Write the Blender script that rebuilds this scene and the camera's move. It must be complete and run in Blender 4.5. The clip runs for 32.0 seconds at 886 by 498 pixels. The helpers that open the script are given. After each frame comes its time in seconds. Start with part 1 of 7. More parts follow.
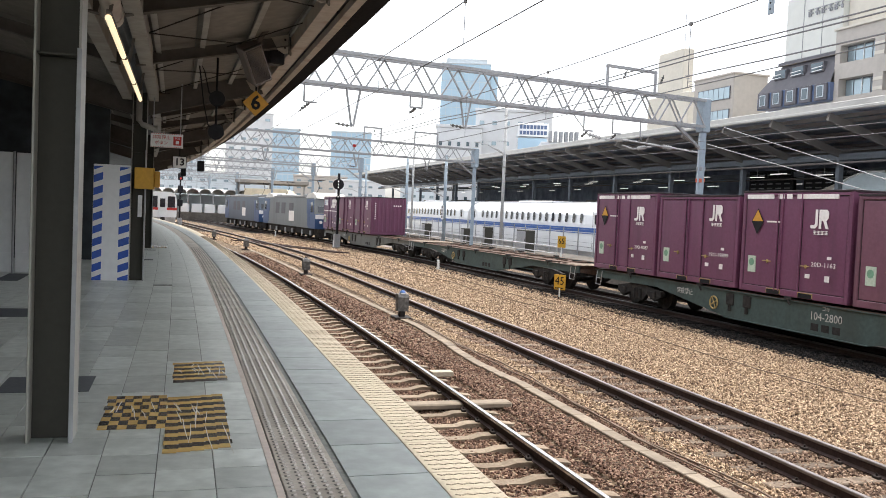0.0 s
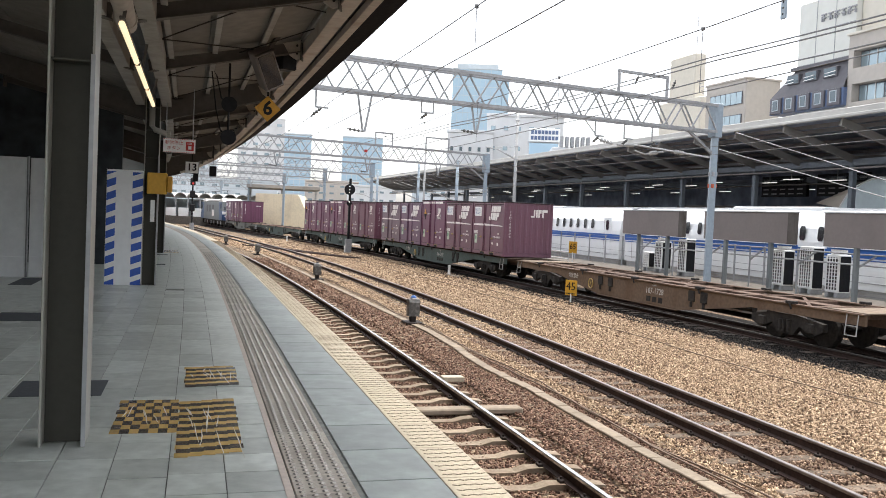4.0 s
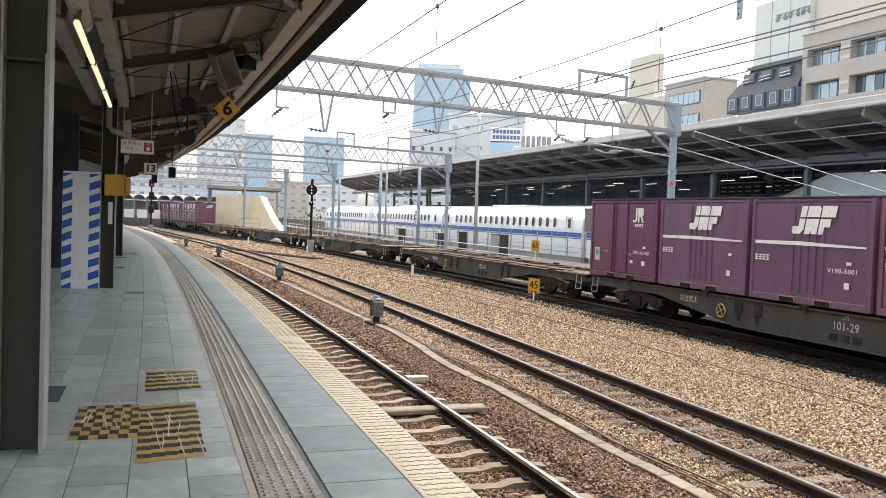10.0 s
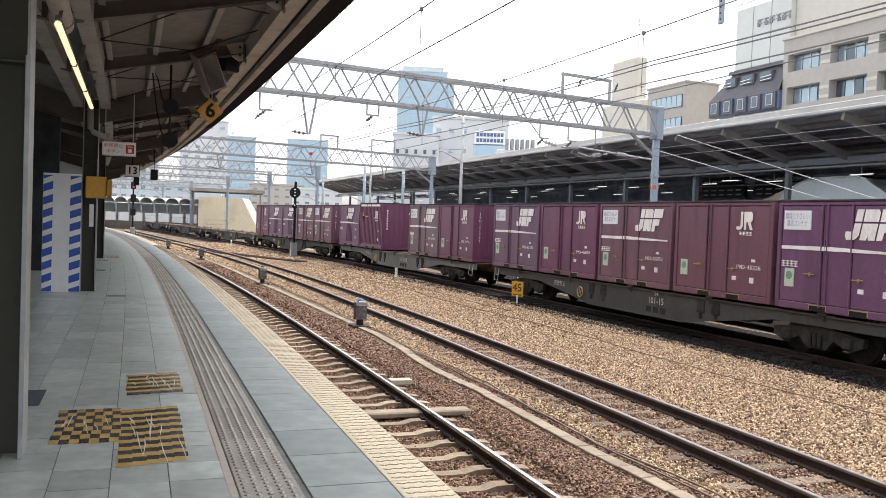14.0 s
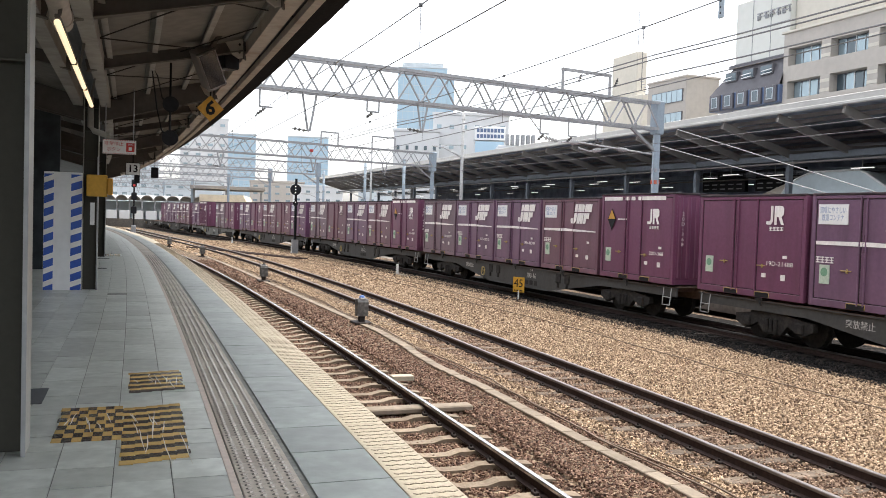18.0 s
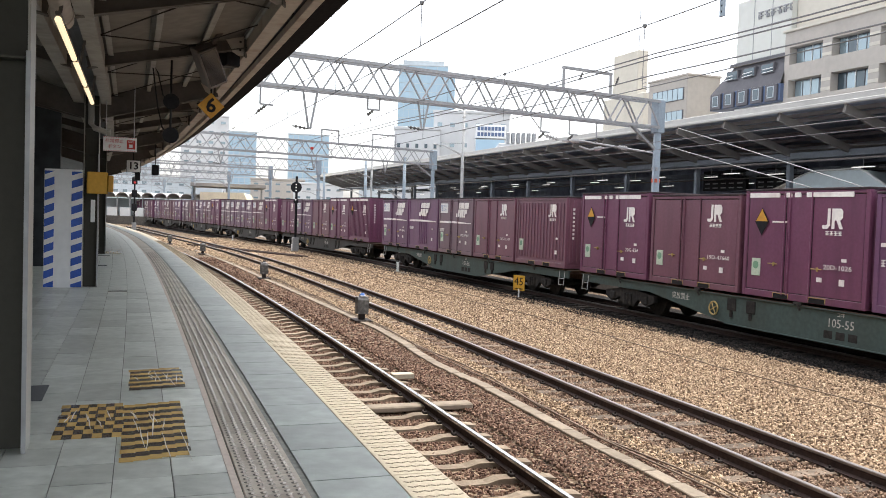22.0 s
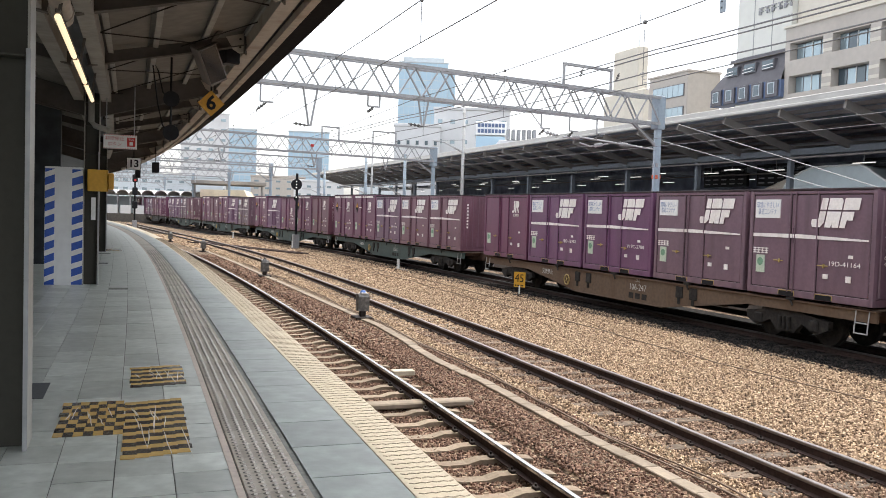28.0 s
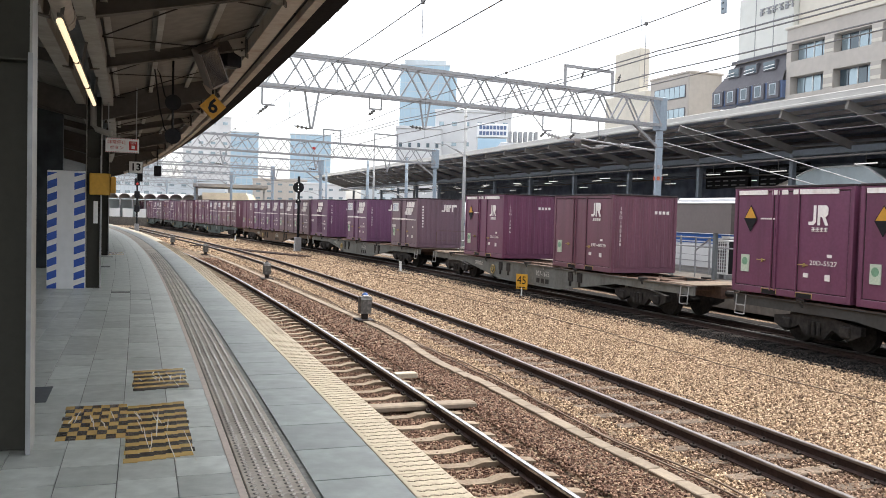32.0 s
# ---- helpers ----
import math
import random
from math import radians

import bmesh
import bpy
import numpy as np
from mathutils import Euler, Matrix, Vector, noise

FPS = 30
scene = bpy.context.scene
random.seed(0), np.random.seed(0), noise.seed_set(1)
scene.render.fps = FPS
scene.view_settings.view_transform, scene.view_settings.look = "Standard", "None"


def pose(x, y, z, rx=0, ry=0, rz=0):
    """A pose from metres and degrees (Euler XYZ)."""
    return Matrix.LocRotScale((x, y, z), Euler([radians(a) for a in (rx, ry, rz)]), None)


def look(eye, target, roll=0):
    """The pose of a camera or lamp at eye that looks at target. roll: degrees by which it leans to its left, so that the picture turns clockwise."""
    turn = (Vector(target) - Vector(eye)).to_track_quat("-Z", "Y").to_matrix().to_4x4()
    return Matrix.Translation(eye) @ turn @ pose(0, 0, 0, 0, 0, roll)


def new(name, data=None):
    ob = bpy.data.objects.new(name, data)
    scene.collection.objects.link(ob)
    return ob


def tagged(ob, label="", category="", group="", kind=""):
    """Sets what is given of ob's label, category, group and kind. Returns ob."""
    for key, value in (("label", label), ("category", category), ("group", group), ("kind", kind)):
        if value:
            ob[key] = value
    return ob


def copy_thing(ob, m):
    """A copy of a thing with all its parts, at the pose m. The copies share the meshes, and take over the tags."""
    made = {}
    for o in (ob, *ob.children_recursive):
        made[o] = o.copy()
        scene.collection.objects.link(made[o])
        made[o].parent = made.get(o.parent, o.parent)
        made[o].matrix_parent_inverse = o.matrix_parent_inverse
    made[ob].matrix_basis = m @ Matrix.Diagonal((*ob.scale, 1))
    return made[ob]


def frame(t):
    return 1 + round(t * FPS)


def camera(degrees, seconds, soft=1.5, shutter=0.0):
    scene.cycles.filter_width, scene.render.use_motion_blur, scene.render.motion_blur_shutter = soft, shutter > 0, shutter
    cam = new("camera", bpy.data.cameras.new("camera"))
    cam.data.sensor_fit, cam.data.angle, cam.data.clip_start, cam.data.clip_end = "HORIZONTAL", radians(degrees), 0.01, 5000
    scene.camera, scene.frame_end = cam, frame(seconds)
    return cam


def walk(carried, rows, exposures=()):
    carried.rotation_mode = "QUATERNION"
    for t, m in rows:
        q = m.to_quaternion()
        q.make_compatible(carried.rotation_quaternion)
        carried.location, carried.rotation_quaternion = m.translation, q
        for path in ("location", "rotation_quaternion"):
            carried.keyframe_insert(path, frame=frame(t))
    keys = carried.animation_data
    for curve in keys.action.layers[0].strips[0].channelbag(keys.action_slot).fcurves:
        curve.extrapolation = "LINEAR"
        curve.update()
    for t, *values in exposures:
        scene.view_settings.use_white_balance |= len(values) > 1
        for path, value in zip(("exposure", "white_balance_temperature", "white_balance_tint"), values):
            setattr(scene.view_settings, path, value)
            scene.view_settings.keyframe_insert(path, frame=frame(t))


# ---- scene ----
cam = camera(54.585, 32.0, soft=0.55)
EYE = (0.0, 0.0, 1.64)
VIEW = [  # seconds, turn to the left, tilt up, lean: degrees
    (0.0, 2.71, -2.49, 2.47), (0.5, 2.98, -2.45, 2.44), (1.0, 3.17, -2.40, 2.41), (1.5, 3.37, -2.40, 2.42), (2.0, 3.62, -2.38, 2.41),
    (2.5, 3.80, -2.35, 2.45), (3.0, 3.84, -2.30, 2.47), (3.5, 3.71, -2.24, 2.49), (5.5, 2.29, -1.95, 2.52), (6.0, 1.79, -1.85, 2.44),
    (6.5, 1.42, -1.76, 2.36), (7.0, 1.16, -1.72, 2.37), (7.5, 1.00, -1.71, 2.36), (8.0, 0.90, -1.71, 2.35), (8.5, 0.87, -1.72, 2.30),
    (9.0, 0.91, -1.80, 2.23), (9.5, 0.99, -1.92, 2.10), (10.0, 1.00, -2.10, 2.06), (10.5, 0.94, -2.24, 2.08), (11.0, 0.78, -2.30, 2.07),
    (11.5, 0.56, -2.29, 2.13), (12.0, 0.33, -2.28, 2.11), (12.5, 0.13, -2.25, 2.06), (13.0, 0.00, -2.18, 1.98), (13.5, -0.07, -2.03, 2.05),
    (14.0, -0.08, -1.87, 2.13), (14.5, -0.02, -1.77, 2.27), (16.5, -0.07, -1.87, 2.03), (17.0, -0.10, -1.97, 1.94), (17.5, -0.09, -2.06, 1.87),
    (18.0, -0.02, -2.13, 1.77), (18.5, 0.10, -2.17, 1.70), (19.0, 0.18, -2.22, 1.70), (19.5, 0.22, -2.24, 1.70), (20.0, 0.21, -2.28, 1.74),
    (20.5, 0.16, -2.28, 1.76), (21.0, 0.10, -2.28, 1.77), (21.5, 0.06, -2.25, 1.80), (22.0, 0.00, -2.26, 1.91), (22.5, 0.00, -2.28, 1.90),
    (23.0, 0.00, -2.33, 1.93), (23.5, -0.02, -2.37, 1.88), (24.0, -0.08, -2.40, 1.89), (24.5, -0.15, -2.42, 1.95), (25.0, -0.20, -2.42, 1.98),
    (25.5, -0.23, -2.40, 1.96), (27.5, -0.03, -2.48, 1.81), (28.0, 0.03, -2.47, 1.78), (28.5, 0.05, -2.46, 1.76), (29.0, 0.04, -2.45, 1.77),
    (29.5, 0.02, -2.39, 1.74), (30.0, -0.02, -2.33, 1.79), (30.5, -0.04, -2.27, 1.79), (31.0, -0.04, -2.26, 1.79), (31.5, -0.01, -2.29, 1.77),
    (32.0, 0.17, -2.32, 1.56)]


def aim(yaw, tilt):
    y, p = radians(yaw), radians(tilt)
    return (EYE[0] - math.sin(y) * math.cos(p), EYE[1] + math.cos(y) * math.cos(p), EYE[2] + math.sin(p))


walk(cam, [(t, look(EYE, aim(y, p), r)) for t, y, p, r in VIEW], exposures=[(0.0, 0.97, 6500.0, 10.0), (32.0, 0.97, 6500.0, 10.0)])

# ---- plan: heading of the lines, offsets from the camera's foot, heights ----
TH_F, TH_G, TH_N = 0.35383, 0.3298, 0.33633     # heading of freight line, middle line, near line and platform
PLAT, NEAR, MID, FREIGHT = (TH_N, 0.0), (TH_N, 3.558), (TH_G, 7.422), (TH_F, 15.763)    # platform's base line and track centres
GAUGE = 0.566                                   # half the distance of the rail heads
RAIL = -1.145                                   # rail head
BED = -1.32                                     # ballast
DECK = -0.145                                   # wagon floor
K1, K2 = -0.000728, -1.546e-05

_g = np.arange(700.0, -700.1, -0.5)


def _turn(s):
    q = np.clip(s, -60, 0)
    x = np.clip(-(s + 60), 0, 20)       # beyond, the curve eases into a straight
    return np.where(s >= 0, K1 * np.clip(s, 0, 60), K1 * q - K2 * q * q + 0.002583 * (x - x * x / 40))


_a = _turn(_g)
_am = (_a[1:] + _a[:-1]) / 2
_lx = np.r_[0, np.cumsum(-0.5 * np.cos(_am))]
_ly = np.r_[0, np.cumsum(-0.5 * np.sin(_am))]
_i0 = int(np.argmin(abs(_g)))
_lx, _ly = _lx - _lx[_i0], _ly - _ly[_i0]


def on(line, s, d):
    """Plan point at s along a line (negative is far) and d to the right of it, with its direction."""
    th, base = line
    lx, ly, a = (float(np.interp(-s, -_g, v)) for v in (_lx, _ly, _a))
    fx, fy, nx, ny = -math.sin(th), math.cos(th), math.cos(th), math.sin(th)
    rot = th - math.pi / 2 + a
    x = nx * base - fx * lx + nx * ly + d * -math.sin(rot)
    y = ny * base - fy * lx + ny * ly + d * math.cos(rot)
    return x, y, rot


def spot(line, s, d, z=0.0, turn=0.0):
    x, y, rot = on(line, s, d)
    return Matrix.LocRotScale((x, y, z), Euler((0, 0, rot + turn)), None)


STRAIGHT = Matrix.LocRotScale((0, 0, 0), Euler((0, 0, TH_F - math.pi / 2)), None)   # x towards the viewer's right, y away


def spot_straight(u, d, z=0.0, turn=0.0):
    """u metres far along the straight lines across, d metres away from the camera."""
    return STRAIGHT @ Matrix.LocRotScale((-u, d, z), Euler((0, 0, turn)), None)


def travel(t):
    return -(12.1618 * (t - 16) - 0.009943 * (t - 16) ** 2)


# ---- world and sun ----
SUN = Vector((math.cos(TH_F) * 0.25 - math.sin(TH_F) * 0.2, math.sin(TH_F) * 0.25 + math.cos(TH_F) * 0.2, 1.0)).normalized()
world = bpy.data.worlds.new("sky")
scene.world = world
world.use_nodes = True
_wn = world.node_tree
_sky = _wn.nodes.new("ShaderNodeTexSky")
_sky.sky_type, _sky.sun_disc = "NISHITA", False
_sky.sun_elevation = math.asin(SUN.z)
_sky.sun_rotation = math.atan2(SUN.x, SUN.y)
_sky.air_density, _sky.dust_density, _sky.ozone_density = 1.0, 3.0, 1.0
_bg = next(n for n in _wn.nodes if n.type == "BACKGROUND")
_bg.inputs[1].default_value = 0.15
_haze = _wn.nodes.new("ShaderNodeHueSaturation")     # thin bright haze takes the blue out of the sky
_haze.inputs["Saturation"].default_value, _haze.inputs["Value"].default_value = 0.28, 1.65
_wn.links.new(_sky.outputs[0], _haze.inputs["Color"])
_wn.links.new(_haze.outputs[0], _bg.inputs[0])
sun = new("sun", bpy.data.lights.new("sun", "SUN"))
sun.data.energy, sun.data.angle, sun.data.color = 1.55, radians(0.8), (1.0, 0.95, 0.87)
sun.matrix_world = look(SUN * 50, (0, 0, 0))


# ---- mesh building ----
class Geo:
    def __init__(self):
        self.v, self.f = [], []

    def add(self, vs, fs):
        n = len(self.v)
        self.v += [tuple(p) for p in vs]
        self.f += [tuple(i + n for i in f) for f in fs]
        return self

    def box(self, x0, x1, y0, y1, z0, z1, m=None):
        vs = [(x, y, z) for z in (z0, z1) for x, y in ((x0, y0), (x1, y0), (x1, y1), (x0, y1))]
        if m is not None:
            vs = [m @ Vector(p) for p in vs]
        return self.add(vs, [(3, 2, 1, 0), (4, 5, 6, 7), (0, 1, 5, 4), (1, 2, 6, 5), (2, 3, 7, 6), (3, 0, 4, 7)])

    def cbox(self, x0, x1, y0, y1, z0, z1, c=0.01, m=None):
        """A box with chamfered edges."""
        xs, ys, zs = (x0, x1), (y0, y1), (z0, z1)
        vs, idx = [], {}
        for i in (0, 1):
            for j in (0, 1):
                for k in (0, 1):
                    sx, sy, sz = (1, -1)[i] * c, (1, -1)[j] * c, (1, -1)[k] * c
                    for ax, p in enumerate(((xs[i], ys[j] + sy, zs[k] + sz), (xs[i] + sx, ys[j], zs[k] + sz), (xs[i] + sx, ys[j] + sy, zs[k]))):
                        idx[i, j, k, ax] = len(vs)
                        vs.append(p)
        fs = []
        for ax in range(3):
            for e in (0, 1):
                ring = []
                for a, b in ((0, 0), (1, 0), (1, 1), (0, 1)):
                    key = [0, 0, 0]
                    key[ax], key[(ax + 1) % 3], key[(ax + 2) % 3] = e, a, b
                    ring.append(idx[(*key, ax)])
                fs.append(ring if e else ring[::-1])
        for ax in range(3):
            b1, b2 = (ax + 1) % 3, (ax + 2) % 3
            for p in (0, 1):
                for q in (0, 1):
                    k0, k1 = [0, 0, 0], [0, 0, 0]
                    k0[ax], k1[ax] = 0, 1
                    k0[b1] = k1[b1] = p
                    k0[b2] = k1[b2] = q
                    ring = [idx[(*k0, b1)], idx[(*k1, b1)], idx[(*k1, b2)], idx[(*k0, b2)]]
                    fs.append(ring if p == q else ring[::-1])
        for i in (0, 1):
            for j in (0, 1):
                for k in (0, 1):
                    ring = [idx[i, j, k, 0], idx[i, j, k, 1], idx[i, j, k, 2]]
                    fs.append(ring if (i + j + k) % 2 else ring[::-1])
        if m is not None:
            vs = [m @ Vector(p) for p in vs]
        return self.add(vs, fs)

    def bar(self, a, b, w, h=None, up=(0, 0, 1)):
        a, b = Vector(a), Vector(b)
        h = h or w
        d = (b - a).normalized()
        u = Vector(up)
        if abs(d.dot(u)) > 0.98:
            u = Vector((1, 0, 0))
        r = d.cross(u).normalized()
        u = r.cross(d)
        vs = [p + r * sx * w / 2 + u * sy * h / 2 for p in (a, b) for sx, sy in ((-1, -1), (1, -1), (1, 1), (-1, 1))]
        return self.add(vs, [(0, 1, 2, 3), (7, 6, 5, 4), (4, 5, 1, 0), (5, 6, 2, 1), (6, 7, 3, 2), (7, 4, 0, 3)])

    def tube(self, pts, r, n=8, caps=True):
        pts = [Vector(p) for p in pts]
        rs = r if isinstance(r, (list, tuple)) else [r] * len(pts)
        n0 = len(self.v)
        for i, p in enumerate(pts):
            d = (pts[min(i + 1, len(pts) - 1)] - pts[max(i - 1, 0)]).normalized()
            u = Vector((0, 0, 1)) if abs(d.z) < 0.9 else Vector((1, 0, 0))
            a = d.cross(u).normalized()
            b = a.cross(d)
            self.v += [tuple(p + a * rs[i] * math.cos(2 * math.pi * k / n) + b * rs[i] * math.sin(2 * math.pi * k / n)) for k in range(n)]
        for i in range(len(pts) - 1):
            for k in range(n):
                q, w = n0 + i * n, (k + 1) % n
                self.f.append((q + k, q + w, q + n + w, q + n + k))
        if caps:
            self.f.append(tuple(n0 + k for k in range(n))[::-1])
            self.f.append(tuple(n0 + (len(pts) - 1) * n + k for k in range(n)))
        return self

    def prism(self, outline, y0, y1, m=None):
        """An outline of (x, z) pushed through from y0 to y1."""
        n = len(outline)
        vs = [(x, y0, z) for x, z in outline] + [(x, y1, z) for x, z in outline]
        if m is not None:
            vs = [m @ Vector(p) for p in vs]
        fs = [tuple(range(n)), tuple(range(2 * n - 1, n - 1, -1))]
        fs += [(i, n + i, n + (i + 1) % n, (i + 1) % n) for i in range(n)]
        return self.add(vs, fs)

    def sweep(self, line, profile, s0, s1, step, close=True):
        """A profile of (d, z) carried along a line."""
        k = max(1, int(round(abs(s1 - s0) / step)))
        n, n0 = len(profile), len(self.v)
        for i in range(k + 1):
            s = s0 + (s1 - s0) * i / k
            for d, z in profile:
                x, y, _ = on(line, s, d)
                self.v.append((x, y, z))
        last = n if close else n - 1
        for i in range(k):
            for j in range(last):
                a, b = n0 + i * n + j, n0 + i * n + (j + 1) % n
                self.f.append((a, b, b + n, a + n) if s1 < s0 else (b, a, a + n, b + n))
        if close:
            self.f.append(tuple(range(n0, n0 + n))[::-1] if s1 < s0 else tuple(range(n0, n0 + n)))
            e = n0 + k * n
            self.f.append(tuple(range(e, e + n)) if s1 < s0 else tuple(range(e, e + n))[::-1])
        return self

    def mesh(self, name, mat, smooth=False):
        me = bpy.data.meshes.new(name)
        me.from_pydata(self.v, [], self.f)
        if mat:
            me.materials.append(mat)
        if smooth:
            me.shade_smooth()
        me.update()
        return me


def part(name, geo, mat, parent=None, label="", smooth=False, m=None):
    """One mesh object under a thing or a part."""
    me = geo if isinstance(geo, bpy.types.Mesh) else geo.mesh(name, mat, smooth)
    ob = new(name, me)
    if parent is not None:
        ob.parent = parent
    if m is not None:
        ob.matrix_basis = m
    if label:
        tagged(ob, label)
    return ob


def thing(name, m, label, category, group="", kind=""):
    ob = new(name)
    ob.empty_display_size = 0.2
    ob.matrix_basis = m
    return tagged(ob, label, category, group, kind)


def setting(name, geo, mat, label, category, smooth=False):
    return tagged(part(name, geo, mat, None, "", smooth), label, category, "", "structure")


def text_mesh(body, size, mat, thick=0.004, align="CENTER", bold=0.0):
    cu = bpy.data.curves.new("text", "FONT")
    cu.body, cu.size, cu.extrude, cu.align_x, cu.align_y = body, size, thick / 2, align, "CENTER"
    cu.resolution_u = 2
    cu.offset = bold
    ob = bpy.data.objects.new("text", cu)
    me = bpy.data.meshes.new_from_object(ob)
    bpy.data.objects.remove(ob)
    me.materials.append(mat)
    return me


FACE_END = Matrix(((0, 0, 1, 0), (1, 0, 0, 0), (0, 1, 0, 0), (0, 0, 0, 1)))    # text that reads from the +x side
FACE_NEAR = Euler((math.pi / 2, 0, 0)).to_matrix().to_4x4()    # text that reads from the -y side


# ---- materials ----
def material(name, color, rough=0.6, metal=0.0, grain=0.0, scale=20.0, stain=0.0, stain_scale=1.2, stain_color=None, bump=0.0, bump_scale=None,
             random=0.0, spec=0.5, streak=False, ground=False):
    """Painted, stone or metal surface: two scales of colour change, grain and relief, with wear by shape."""
    mat = bpy.data.materials.new(name)
    mat.use_nodes = True
    nt = mat.node_tree
    b = next(n for n in nt.nodes if n.type == "BSDF_PRINCIPLED")
    b.inputs["Roughness"].default_value, b.inputs["Metallic"].default_value = rough, metal
    b.inputs["Specular IOR Level"].default_value = spec
    tc = nt.nodes.new("ShaderNodeTexCoord")
    if ground:      # laid pieces: the stains run on from piece to piece
        where = nt.nodes.new("ShaderNodeNewGeometry").outputs["Position"]
    else:           # every piece has its own stains
        shift = nt.nodes.new("ShaderNodeVectorMath")
        shift.operation = "MULTIPLY_ADD"
        shift.inputs[1].default_value = (47.0, 31.0, 59.0)
        nt.links.new(nt.nodes.new("ShaderNodeObjectInfo").outputs["Random"], shift.inputs[0])
        nt.links.new(tc.outputs["Object"], shift.inputs[2])
        where = shift.outputs[0]
    col = nt.nodes.new("ShaderNodeRGB")
    col.outputs[0].default_value = (*color, 1)
    out = col.outputs[0]

    def mix(a, bcol, fac, kind="MIX"):
        m = nt.nodes.new("ShaderNodeMix")
        m.data_type, m.blend_type = "RGBA", kind
        for sock, val in ((m.inputs[0], fac), (m.inputs[6], a), (m.inputs[7], bcol)):
            if isinstance(val, bpy.types.NodeSocket):
                nt.links.new(val, sock)
            else:
                sock.default_value = val
        return m.outputs[2]

    def noise_tex(sc, detail=4.0, stretch=None):
        t = nt.nodes.new("ShaderNodeTexNoise")
        t.inputs["Scale"].default_value, t.inputs["Detail"].default_value = sc, detail
        src = where
        if stretch:
            mp = nt.nodes.new("ShaderNodeMapping")
            mp.inputs["Scale"].default_value = stretch
            nt.links.new(src, mp.inputs[0])
            src = mp.outputs[0]
        nt.links.new(src, t.inputs["Vector"])
        return t.outputs[0]

    def ramp(src, lo, hi):
        r = nt.nodes.new("ShaderNodeMapRange")
        r.inputs[1].default_value, r.inputs[2].default_value = lo, hi
        nt.links.new(src, r.inputs[0])
        return r.outputs[0]

    if random:
        oi = nt.nodes.new("ShaderNodeObjectInfo")
        hs = nt.nodes.new("ShaderNodeHueSaturation")
        r = nt.nodes.new("ShaderNodeMapRange")
        r.inputs[3].default_value, r.inputs[4].default_value = 1 - random, 1 + random
        nt.links.new(oi.outputs["Random"], r.inputs[0])
        nt.links.new(r.outputs[0], hs.inputs["Value"])
        nt.links.new(out, hs.inputs["Color"])
        out = hs.outputs[0]
    if grain:
        g = ramp(noise_tex(scale, 6.0), 0.3, 0.7)
        r = nt.nodes.new("ShaderNodeMapRange")
        r.inputs[3].default_value, r.inputs[4].default_value = 1 - grain, 1 + grain
        nt.links.new(g, r.inputs[0])
        hs = nt.nodes.new("ShaderNodeHueSaturation")
        nt.links.new(r.outputs[0], hs.inputs["Value"])
        nt.links.new(out, hs.inputs["Color"])
        out = hs.outputs[0]
    if stain:
        st = noise_tex(stain_scale, 5.0, (1.0, 1.0, 0.12) if streak else None)
        m = nt.nodes.new("ShaderNodeMath")
        m.operation = "MULTIPLY"
        m.inputs[1].default_value = stain
        nt.links.new(ramp(st, 0.48, 0.72), m.inputs[0])
        out = mix(out, (*(stain_color or [c * 0.45 for c in color]), 1), m.outputs[0])
    nt.links.new(out, b.inputs["Base Color"])
    if bump:
        bp = nt.nodes.new("ShaderNodeBump")
        bp.inputs["Strength"].default_value, bp.inputs["Distance"].default_value = bump, 0.02
        nt.links.new(noise_tex(bump_scale or scale * 2, 4.0), bp.inputs["Height"])
        nt.links.new(bp.outputs[0], b.inputs["Normal"])
    return mat


def glowing(name, color, strength):
    mat = bpy.data.materials.new(name)
    mat.use_nodes = True
    b = next(n for n in mat.node_tree.nodes if n.type == "BSDF_PRINCIPLED")
    b.inputs["Base Color"].default_value = (*color, 1)
    b.inputs["Emission Color"].default_value, b.inputs["Emission Strength"].default_value = (*color, 1), strength
    return mat


